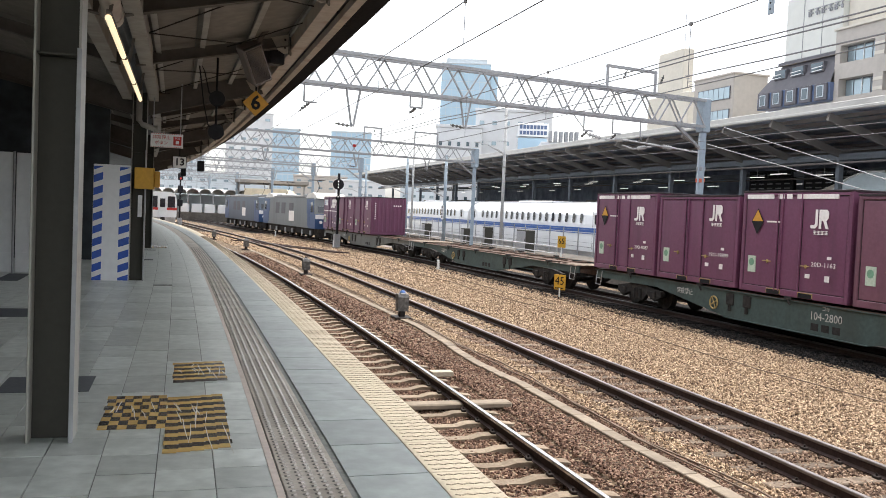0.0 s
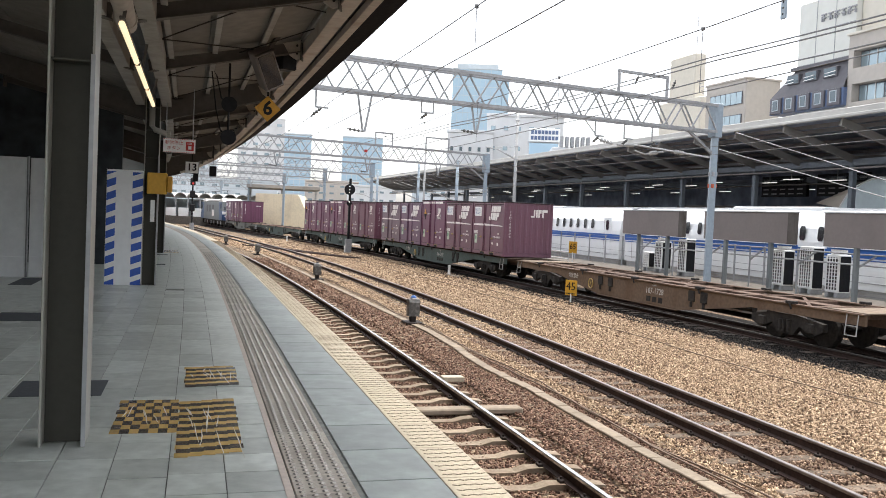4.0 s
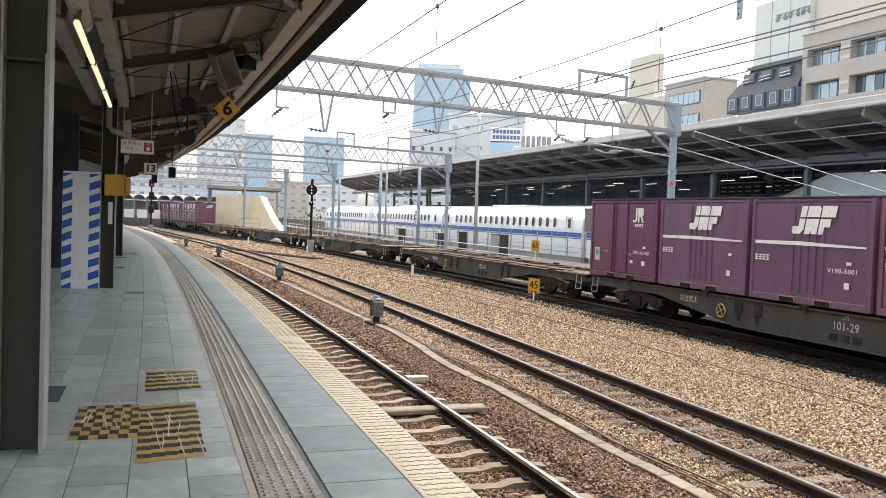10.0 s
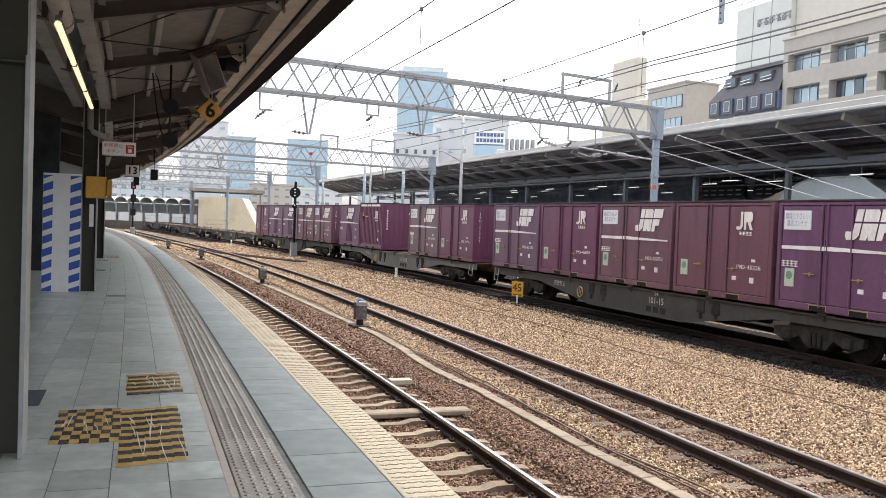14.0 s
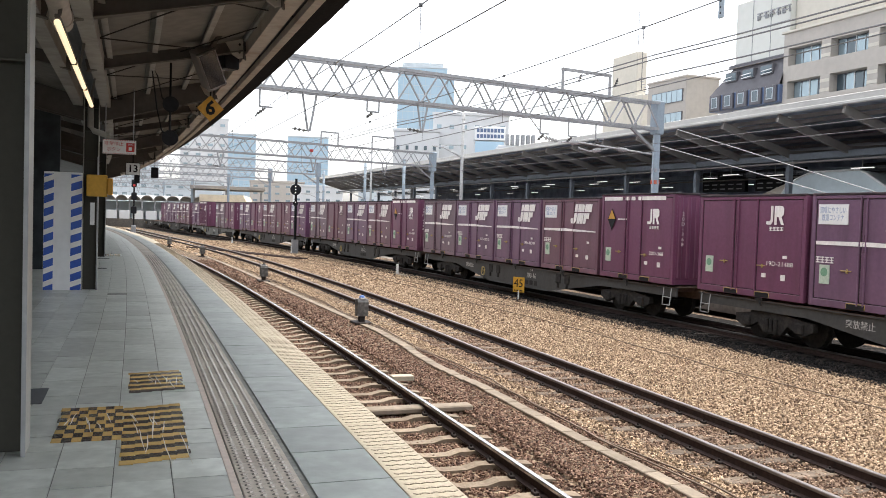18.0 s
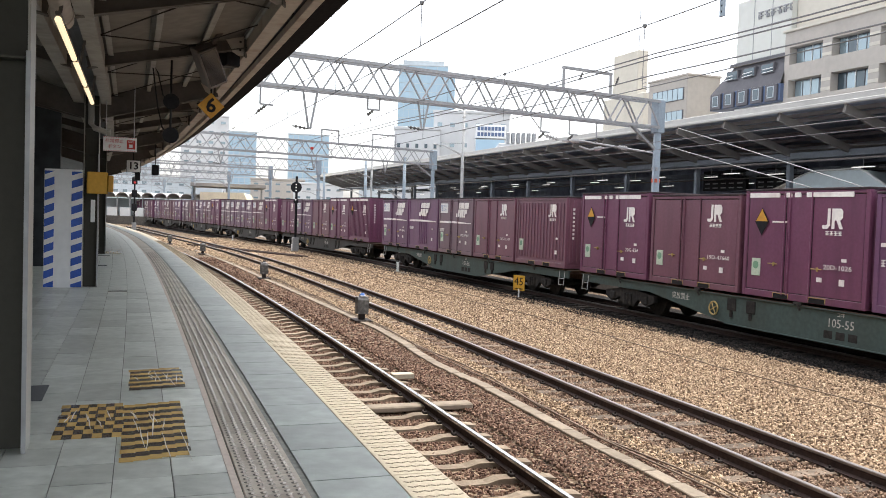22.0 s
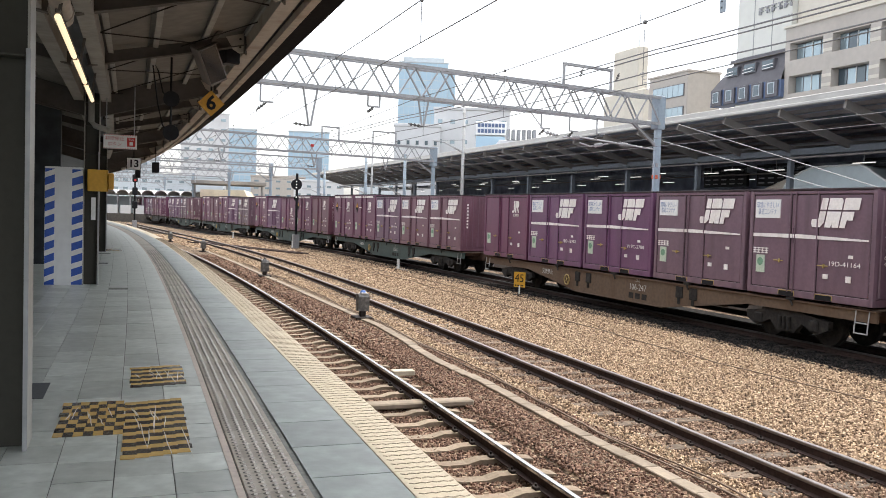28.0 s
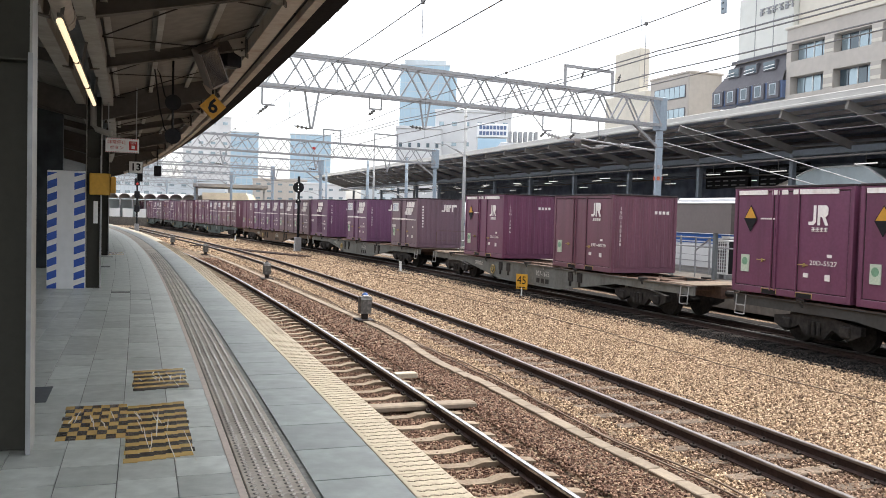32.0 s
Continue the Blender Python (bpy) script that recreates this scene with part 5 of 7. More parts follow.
part("pipe", Geo().tube([(3.5, 0, 0.1), (-2.0, 0, 0.0), (-2.55, 0, -0.08)], 0.095, 14), M["gutter"], pipe, smooth=True)
for x in (-2.4, 0.6):
    part("pipe_ring", Geo().tube([(x - 0.02, 0, -0.05), (x + 0.02, 0, -0.05)], 0.108, 14), M["gutter"], pipe)
part("hanger", Geo().bar((0.6, 0, 0.05), (0.6, 0, 0.4), 0.03), M["canopy_steel"], pipe)
pipe = thing("drain_pipe", spot(PLAT, -17.4, -0.82, 0), "grey down pipe on the canopy column", "pipe")
part("pipe", Geo().tube([(0, 0, 3.7), (0, 0, 3.12), (0, 0.06, 3.05), (0, 0.28, 2.98)], 0.055, 10), M["column_edge"], pipe, smooth=True)
part("elbow", Geo().tube([(0, 0.28, 2.98), (0, 0.34, 2.98)], 0.07, 10), M["column_edge"], pipe)

# ---- things on and under the canopy ----
# slatted work-site panel with blue stripes, at the second column
pn = thing("striped_panel", spot(PLAT, -18.05, -1.31, 0), "white site panel with blue and white slanted stripes", "panel")
part("board", Geo().cbox(-0.03, 0.03, -0.34, 0.34, 0.0, 2.28, 0.006), M["white_panel"], pn)
for y0, y1 in ((-0.335, -0.165), (0.14, 0.335)):
    band = part("blue_band", Geo().cbox(0.031, 0.036, y0, y1, 0.01, 2.24, 0.001), M["blue"], pn, "blue band")
    for k in range(9):
        z = 0.06 + k * 0.25
        g = Geo()
        g.add([(0.038, y0, z), (0.038, y1, z + 0.07), (0.038, y1, z + 0.175), (0.038, y0, z + 0.105), (0.035, y0, z), (0.035, y1, z + 0.07), (0.035, y1, z + 0.175), (0.035, y0, z + 0.105)],
              [(0, 1, 2, 3), (4, 7, 6, 5), (0, 4, 5, 1), (1, 5, 6, 2), (2, 6, 7, 3), (3, 7, 4, 0)])
        part("white_stripe", g, M["white"], band)
for i, (d0, d1) in enumerate(((-3.86, -3.28), (-3.26, -2.92), (-4.9, -3.98), (-5.9, -4.92))):
    p = thing("site_panel", spot(PLAT, -19.55 - 0.1 * (i == 1), (d0 + d1) / 2, 0), "plain pale grey site hoarding panel on the platform", "panel", "hoarding panels")
    w = (d1 - d0) / 2
    part("sheet", Geo().cbox(-0.02, 0.02, -w, w, 0.03, 2.48, 0.006), M["white_panel"], p)
    part("lower_sheet", Geo().cbox(-0.024, 0.024, -w + 0.01, w - 0.01, 0.0, 0.42, 0.004), M["white_panel"], p)
    part("post", Geo().tube([(0.05, w, 0), (0.05, w, 2.5)], 0.025, 8), M["steel"], p)
bx = thing("yellow_box", spot(PLAT, -18.0, -0.62, 1.83), "yellow emergency equipment box on the canopy column", "equipment box")
part("case", Geo().cbox(-0.06, 0.1, -0.28, 0.1, 0, 0.42, 0.015), M["yellow"], bx)
part("side_unit", Geo().cbox(-0.05, 0.14, 0.1, 0.2, 0.04, 0.36, 0.012), M["orange"], bx)
part("notice_strip", Geo().cbox(0.13, 0.136, -0.2, -0.12, -0.55, -0.12, 0.001), M["white"], bx)
r = Matrix(((0, 0, 1, 0), (1, 0, 0, 0), (0, 1, 0, 0), (0, 0, 0, 1)))
sg = thing("emergency_sign", spot(PLAT, -17.6, -0.31, 2.65), "white and red hanging emergency stop button sign", "sign")
part("board", Geo().cbox(-0.015, 0.015, -0.3, 0.3, 0, 0.27, 0.004), M["white"], sg)
part("red_field", Geo().cbox(0.0155, 0.02, 0.12, 0.27, 0.05, 0.22, 0.001), M["red"], sg, "red field with a hand")
part("lettering", text_mesh("SOS", 0.055, M["white"]), None, sg, m=Matrix.Translation((0.023, 0.195, 0.185)) @ r)
part("push_button", Geo().cbox(0.0205, 0.024, 0.165, 0.225, 0.075, 0.14, 0.001), M["white"], sg)
part("lettering", text_mesh("非常停止", 0.085, M["red"]), None, sg, m=Matrix.Translation((0.018, -0.1, 0.19)) @ r)
part("lettering", text_mesh("ボタン", 0.085, M["red"]), None, sg, m=Matrix.Translation((0.018, -0.1, 0.085)) @ r)
for k in range(14):
    for z in (0.0, 0.252):
        part("border_tick", Geo().box(0.0152, 0.018, -0.29 + k * 0.042, -0.272 + k * 0.042, z + 0.003, z + 0.016), M["red"], sg)
part("hanger", Geo().tube([(0, -0.25, 0.27), (0, -0.25, 1.1)], 0.01, 6), M["steel"], sg)
part("hanger", Geo().tube([(0, 0.25, 0.27), (0, 0.25, 1.25)], 0.01, 6), M["steel"], sg)
sg = thing("car_stop_sign", spot(PLAT, -16.4, 1.25, 3.5), "orange diamond sign with a black number six", "sign")
part("plate", Geo().cbox(-0.012, 0.012, -0.17, 0.17, -0.17, 0.17, 0.004, Matrix.Rotation(math.pi / 4, 4, "X")), M["orange"], sg)
part("number", text_mesh("6", 0.36, M["black"], 0.006, bold=0.01), None, sg, m=Matrix.Translation((0.016, 0, 0)) @ r)
part("hanger", Geo().bar((0, 0, 0.23), (0, 0, 0.75), 0.03), M["black"], sg)
sg = thing("number_sign", spot(PLAT, -30.0, 0.12, 2.9), "square white sign with a black number thirteen", "sign")
part("plate", Geo().cbox(-0.012, 0.012, -0.21, 0.21, -0.19, 0.19, 0.004), M["white"], sg)
part("rim", Geo().cbox(-0.014, 0.01, -0.225, 0.225, -0.205, 0.205, 0.004), M["black"], sg)
part("number", text_mesh("13", 0.33, M["black"], 0.006, bold=0.007), None, sg, m=Matrix.Translation((0.016, 0, 0)) @ r)
part("hanger", Geo().bar((0, 0, 0.2), (0, 0, 1.0), 0.03), M["black"], sg)
mo = thing("platform_monitor", spot(PLAT, -13.3, 0.95, 3.75, 0.35) @ pose(0, 0, 0, 30, 20, 0), "dark grey platform monitor in a metal case", "monitor")
part("case", Geo().cbox(-0.16, 0.16, -0.15, 0.15, -0.3, 0.3, 0.02), M["barrier"], mo)
part("screen", Geo().cbox(0.161, 0.166, -0.125, 0.125, -0.26, 0.26, 0.002), M["pane"], mo, "blank dark screen")
part("hood", Geo().cbox(0.16, 0.24, -0.16, 0.16, 0.3, 0.31, 0.003), M["canopy_steel"], mo)
part("bracket", Geo().bar((0, 0.1, 0.25), (0, 0.4, 0.42), 0.05), M["canopy_steel"], mo)
sp = thing("loudspeaker", spot(PLAT, -13.9, 1.3, 3.98, 0.4), "black box loudspeaker under the canopy", "loudspeaker")
part("case", Geo().cbox(-0.13, 0.13, -0.13, 0.13, -0.14, 0.14, 0.02), M["black"], sp)
part("bracket", Geo().bar((0, 0, 0.1), (0, 0.0, 0.42), 0.04), M["black"], sp)
for z, rad in ((3.35, 0.13), (2.8, 0.13)):
    hn = thing("horn_speaker", spot(PLAT, -15.0, 0.49, z), "black round horn loudspeaker on a drop rod", "loudspeaker", "horn loudspeakers")
    part("bell", Geo().tube([(0.16, 0, 0), (0.12, 0, 0), (-0.05, 0, 0), (-0.16, 0, 0)], [rad, rad * 0.95, rad * 0.55, rad * 0.5], 16), M["black"], hn)
    part("rod", Geo().tube([(0, 0, 0.08), (0, 0, 4.05 - z)], 0.018, 6), M["black"], hn)
    part("cable", Geo().tube([(-0.1, 0, 0), (-0.25, -0.12, 0.15), (-0.25, -0.2, 0.5), (-0.1, -0.3, 4.0 - z)], 0.012, 6), M["black"], hn)
for s, d, z in ((-34.9, 1.05, 3.0), (-47.0, 1.0, 3.1)):
    hn = thing("box_lamp", spot(PLAT, s, d, z), "small black hanging indicator box under the canopy", "indicator", "indicator boxes")
    part("case", Geo().cbox(-0.12, 0.12, -0.13, 0.13, -0.2, 0.2, 0.02), M["black"], hn)
    part("rod", Geo().tube([(0, 0, 0.2), (0, 0, 1.2)], 0.012, 6), M["black"], hn)


def tape_patch(s0, s1, d0, d1, checker, label):
    """Hazard tape laid on the paving in strips, with folds."""
    p = thing("hazard_tape_patch", spot(PLAT, (s0 + s1) / 2, (d0 + d1) / 2, 0.002), label, "hazard tape", "tape patches on the platform")
    l, w = abs(s1 - s0), d1 - d0
    n = max(4, int(round(l / (0.12 if checker else 0.1))))
    for i in range(n):
        x0, x1 = -l / 2 + i * l / n, -l / 2 + (i + 1) * l / n
        m = 7 if checker else 5
        y0 = -w / 2 + random.uniform(-0.01, 0.01)
        for k in range(m):
            a, b = y0 + k * w / m, y0 + (k + 1) * w / m
            dark = (i + k) % 2 if checker else i % 2
            lag = 0.0 if checker else 0.022 * k      # bands laid slightly askew
            part("tape_piece", Geo().box(x0 - lag, x1 - lag, a, b, 0.0, 0.002 + 0.0015 * (i % 2) + random.uniform(0, 0.002)), M["tape_black" if dark else "tape_yellow"], p)
    # creases as pale tubes, the glint of the sky in their colour
    if l > 0.5:
        for k in range(6 if checker else 12):
            y = random.uniform(-w / 2.3, w / 2.3)
            x0, run = random.uniform(-l * 0.47, l * 0.05), random.uniform(0.2, 0.55) * l
            pts = [(x0 + run * q / 4, max(-w / 2, min(w / 2, y + random.uniform(-0.005, 0.005) + q * (0.012 if k % 3 else -0.006))), 0.005 if 0 < q < 4 else 0.002) for q in range(5)]
            part("fold", Geo().tube(pts, [0.001, 0.003, 0.0045, 0.003, 0.001], 6), M["film"], p, "crease of clear film with its sky glint painted pale")


tape_patch(-6.4, -7.48, -0.56, -0.1, True, "patch of black and yellow checkered hazard tape on the paving")
tape_patch(-5.75, -7.4, -0.1, 0.34, False, "patch of black and yellow striped hazard tape on the paving")
tape_patch(-8.0, -8.97, -0.07, 0.41, False, "small patch of striped hazard tape on the paving")
tape_patch(-30.5, -32.0, -0.75, -0.2, False, "worn patch of pale hazard tape on the paving")
for s0, s1, d0, d1 in ((-7.7, -8.35, -1.46, -0.74), (-12.5, -13.4, -2.6, -1.95), (-17.7, -19.3, -3.3, -2.9), (-24.3, -24.6, -1.7, -0.6), (-29.0, -29.3, -1.2, -0.55)):
    p = thing("dark_floor_plate", spot(PLAT, (s0 + s1) / 2, (d0 + d1) / 2, 0.001), "dark grey cover plate set in the paving", "cover plate", "cover plates")
    part("plate", Geo().cbox(-abs(s1 - s0) / 2, abs(s1 - s0) / 2, -(d1 - d0) / 2, (d1 - d0) / 2, 0.0, 0.004, 0.001), M["tile_dark"], p)


# ---- overhead line: gantries, wires ----
def gantry(name, a, b, left, right, top, bot, panels, label, far=False):
    """A box truss across the tracks from a to b in plan; left and right: how far it reaches along that line."""
    a, b = Vector((*a, 0)), Vector((*b, 0))
    e = (b - a).normalized()
    w = Vector((-e.y, e.x, 0))
    at = lambda l, y, z: a + e * l + w * y + Vector((0, 0, z))
    gt = thing(name, Matrix(), label, "gantry", "overhead line gantries")
    for y in (-0.22, 0.22):
        for z in (top, bot):
            part("chord", Geo().bar(at(left, y, z), at(right, y, z), 0.075, 0.1), M["steel"], gt)
    n = panels
    web = Geo() if far else None
    for y in (-0.22, 0.22):
        shift = 0.5 if y > 0 else 0.0
        for i in range(n):
            l0, l1 = left + (right - left) * (i + shift) / n, left + (right - left) * (i + 0.5 + shift) / n
            l2 = left + (right - left) * (i + 1 + shift) / n
            if l2 > right + 0.01:
                continue
            for p, q in ((at(l0, y, bot), at(l1, y, top)), (at(l1, y, top), at(l2, y, bot))):
                if far:
                    web.bar(p, q, 0.05)
                else:
                    part("brace", Geo().bar(p, q, 0.045), M["steel"], gt)
    if far:
        part("bracing", web, M["steel"], gt)["kind"] = "stuff"
    for i in range(0 if far else n // 2 + 1):
        l = left + (right - left) * i / (n // 2)
        part("tie", Geo().bar(at(l, -0.22, top), at(l, 0.22, top), 0.04), M["steel"], gt)
    l = right + 0.12
    part("pole", Geo().bar(at(l, 0, BED - 0.1), at(l, 0, top + 0.12), 0.24, 0.24), M["steel_blue"], gt, "blue-grey steel pole")
    part("pole_head", Geo().cbox(-0.2, 0.2, -0.2, 0.2, -1.2, 0.1, 0.03, Matrix.LocRotScale(at(l, 0, top), Euler((0, 0, math.atan2(e.y, e.x))), None)), M["steel_blue"], gt)
    part("knee", Geo().bar(at(l, 0, bot - 0.9), at(l - 1.4, 0, bot), 0.1), M["steel"], gt)
    for z, mt in ((bot - 1.6, "steel"), (3.27, "faded_red" if top > 6.2 else "steel_blue")):
        part("pole_band", Geo().cbox(-0.126, 0.126, -0.126, 0.126, -0.075, 0.075, 0.004, Matrix.LocRotScale(at(l, 0, z), Euler((0, 0, math.atan2(e.y, e.x))), None)), M[mt], gt)
    return gt, at


def insulator(gt, p, q):
    g = Geo()
    p, q = Vector(p), Vector(q)
    g.tube([p, q], 0.02, 6)
    for k in range(3):
        c = p.lerp(q, 0.3 + 0.25 * k)
        d = (q - p).normalized() * 0.02
        g.tube([c - d, c + d], 0.05, 8)
    part("insulator", g, M["marker"], gt, "ribbed grey insulator")


gt, at1 = gantry("line_gantry", (-4.7, 26.1), (8.3, 33.9), -9.0, 15.0, 6.33, 5.33, 18, "grey lattice steel overhead line gantry across the tracks")
for l, tip, half in ((0.57, 4.14, 0.24), (4.54, 4.43, 0.2)):
    for s in (-1, 1):
        part("hanger", Geo().bar(at1(l + s * half, 0, 5.33), at1(l + s * 0.03, 0, tip), 0.06), M["steel"], gt)
    insulator(gt, at1(l, 0, tip), at1(l - 0.55, 0, tip + 0.05))
for s in (2.52, 2.94):
    part("hanger", Geo().bar(at1(s, 0, 5.33), at1(s, 0, 4.92), 0.05), M["steel"], gt)
part("hanger", Geo().bar(at1(2.52, 0, 4.92), at1(2.94, 0, 4.92), 0.05), M["steel"], gt)
insulator(gt, at1(2.75, 0, 4.92), at1(2.5, 0, 4.72))
for l in (10.35, 12.6):
    part("top_post", Geo().bar(at1(l, 0, 6.3), at1(l, 0, 7.15), 0.1), M["steel"], gt)
    insulator(gt, at1(l + 0.9 - 0.5 * (l > 11), 0, 7.1), at1(l + 0.75 - 0.5 * (l > 11), 0, 6.75))
part("top_arm", Geo().bar(at1(10.3, 0, 7.15), at1(12.65, 0, 7.15), 0.1), M["steel"], gt)
for l, z in ((-1.0, 5.33), (9.4, 5.33), (10.7, 5.3), (12.0, 5.3)):
    part("hanger", Geo().bar(at1(l, 0, z), at1(l, 0, 4.75), 0.05), M["steel"], gt)
    part("hanger", Geo().bar(at1(l, 0, 4.75), at1(l + 0.4, 0, 4.75), 0.05), M["steel"], gt)
    insulator(gt, at1(l + 0.2, 0, 4.75), at1(l - 0.1, 0, 4.5))
part("steady_arm", Geo().tube([at1(14.9, 0, 4.35), at1(11.3, 0, 4.55), at1(10.4, 0, 4.5)], 0.035, 8), M["insulator"], gt, "pale steady arm")
part("steady_arm", Geo().tube([at1(12.6, 0, 4.4), at1(11.7, 0, 4.25), at1(11.2, 0, 4.35)], 0.03, 8), M["insulator"], gt, "pale steady arm")
for a, b in ((at1(13.6, 0, 4.42), at1(13.1, 0, 4.45)), (at1(11.2, 0, 4.54), at1(10.8, 0, 4.52)), (at1(12.3, 0, 4.36), at1(11.9, 0, 4.28)), (at1(9.6, 0, 4.62), at1(10.2, 0, 4.52))):
    g = Geo().tube([a, b], 0.03, 6)
    for k in range(4):
        c = a.lerp(b, 0.15 + 0.23 * k)
        g.tube([c, a.lerp(b, 0.15 + 0.23 * k + 0.07)], [0.085, 0.05], 10)
    part("insulator", g, M["insulator"], gt, "pale ribbed insulator")
part("pull_rod", Geo().tube([at1(9.6, 0, 4.62), at1(8.9, 0, 5.3)], 0.02, 6), M["steel"], gt)
gt, at2 = gantry("line_gantry", (-11.5, 51.4), (-0.9, 58.9), -22.0, 12.9, 5.94, 5.06, 26, "grey lattice steel overhead line gantry beyond the first one")
for l0, l1 in ((4.5, 5.7), (8.2, 9.95)):
    part("top_arm", Geo().bar(at2(l0, 0, 6.75), at2(l1, 0, 6.75), 0.09), M["steel"], gt)
    for l in (l0, l1):
        part("top_post", Geo().bar(at2(l, 0, 5.9), at2(l, 0, 6.78), 0.09), M["steel"], gt)
part("red_plate", Geo().cbox(-0.1, 0.1, -0.02, 0.02, -0.08, 0.08, 0.01, Matrix.LocRotScale(at2(3.7, -0.3, 5.5), Euler((0, 0, 0.62)), None)), M["red"], gt)
for l, tip in ((-9.0, 4.2), (-2.0, 4.2), (4.0, 4.2), (9.2, 4.3)):
    for s in (-0.2, 0.2):
        part("hanger", Geo().bar(at2(l + s, 0, 5.06), at2(l, 0, tip), 0.06), M["steel"], gt)
    insulator(gt, at2(l, 0, tip), at2(l - 0.5, 0, tip + 0.05))
for s in (-73.0, -88.0, -106.0, -128.0, -152.0):
    a, b = on(FREIGHT, s, -26.0), on(FREIGHT, s - 1.5, 4.2)
    gt, at3 = gantry("line_gantry", a[:2], b[:2], -10.0, 30.0, 6.0, 5.05, 28, "grey lattice steel overhead line gantry far down the yard", True)
    for l in (6.0, 13.0, 17.5, 26.0):
        for k in (-0.2, 0.2):
            part("hanger", Geo().bar(at3(l + k, 0, 5.06), at3(l, 0, 4.2), 0.06), M["steel"], gt)
    p = at3(-10, 0, BED)
    part("pole", Geo().bar(p, p + Vector((0, 0, 7.6)), 0.3), M["steel_blue"], gt)

# poles along the far side of the freight track
for d, u, h, mt, w in ((19.6, 62.0, 7.2, "steel_blue", 0.3), (22.0, 56.2, 10.3, "insulator", 0.26), (19.8, 74.0, 7.5, "steel_blue", 0.3), (22.0, 80.0, 9.4, "insulator", 0.24), (20.0, 92.0, 7.5, "steel_blue", 0.3)):
    po = thing("line_pole", spot_straight(u, d, -1.3), "tall slim overhead line pole beside the freight track", "pole", "line poles")
    part("shaft", Geo().tube([(0, 0, 0), (0, 0, h)], [w / 2, w / 2 * 0.75], 10), M[mt], po, smooth=True)
    for k in range(int(h / 0.9)):
        part("band", Geo().tube([(0, 0, 0.8 + k * 0.9), (0, 0, 0.84 + k * 0.9)], w / 2 + 0.02, 10), M["steel"], po)
    part("bracket_arm", Geo().tube([(0, 0, h - 3.2), (0.6, -1.6, h - 2.6), (1.0, -2.6, h - 2.55)], 0.035, 8), M["insulator"], po, "pale bracket arm")
    part("stay", Geo().tube([(0, 0, h - 2.3), (1.0, -2.6, h - 2.55)], 0.02, 6), M["steel"], po)
    part("insulator", Geo().tube([(0.12, -0.3, h - 3.05), (0.35, -0.9, h - 2.85)], 0.06, 8), M["insulator"], po)


def wire(name, line, d, z0, z1, s0, s1, r, sag=0.0, droppers=None, span=24.0):
    pts = []
    n = int(abs(s1 - s0) / 3)
    for i in range(n + 1):
        s = s0 + (s1 - s0) * i / n
        f = ((-s) % span) / span
        z = z0 + (z1 - z0) * i / n - sag * 4 * f * (1 - f)
        x, y, _ = on(line, s, d)
        pts.append((x, y, z))
    w = thing(name, Matrix(), "thin dark overhead line wire above the track", "wire", "overhead wires")
    part("strand", Geo().tube(pts, r, 5), M["wire"], w)
    if droppers is not None:
        s = s0 - 2
        while s > s1:
            f = ((-s) % span) / span
            x, y, _ = on(line, s, d)
            zt = z0 - sag * 4 * f * (1 - f)
            part("dropper", Geo().tube([(x, y, zt), (x, y, droppers)], 0.006, 4), M["wire"], w)
            part("clamp", Geo().cbox(-0.028, 0.028, -0.022, 0.022, -0.03, 0.03, 0.008, Matrix.Translation((x, y, zt))), M["wire"], w)
            s -= 5.5
    return w


for line, off, zc, zm, s1 in ((NEAR, 0.25, 4.08, 4.82, -150), (MID, 0.0, 3.75, 4.86, -150), (FREIGHT, 0.0, 3.9, 4.15, -240)):
    wire("contact_wire", line, off, zc, zc, 12, s1, 0.0085)
    wire("messenger_wire", line, off, zm, zm, 12, s1, 0.0095, 0.12 if zm > 4.5 else 0.0, zc if zm > 4.5 else None)
for z, d, dz in ((7.0, 0.15, 0.0), (6.93, 0.2, -0.1), (6.45, 0.0, -0.35)):
    wire("feeder_wire", FREIGHT, d, z, z + dz, 10, -60, 0.022, 0.12)
for a, b in (((29.7, 21, 5.5), (19.3, 21, 2.69)), ((30.8, 21, 4.9), (19.5, 21, 2.3))):
    w = thing("guy_wire", Matrix(), "pale guy wire running down from the gantry pole", "wire", "guy wires")
    p, q = (spot_straight(u, d, z).translation for u, d, z in (a, b))
    part("strand", Geo().tube([p, q], 0.016, 5), M["insulator"], w)
dr = thing("hanging_bracket", spot_straight(19.45, 15.0, 7.7), "grey perforated steel bracket hanging from an overhead wire", "bracket")
part("plate", Geo().cbox(-0.1, 0.1, -0.03, 0.03, -0.45, 0.45, 0.01), M["steel_blue"], dr)
for k in range(5):
    part("hole", Geo().tube([(0, -0.031, -0.32 + k * 0.16), (0, -0.034, -0.32 + k * 0.16)], 0.03, 8), M["black"], dr)

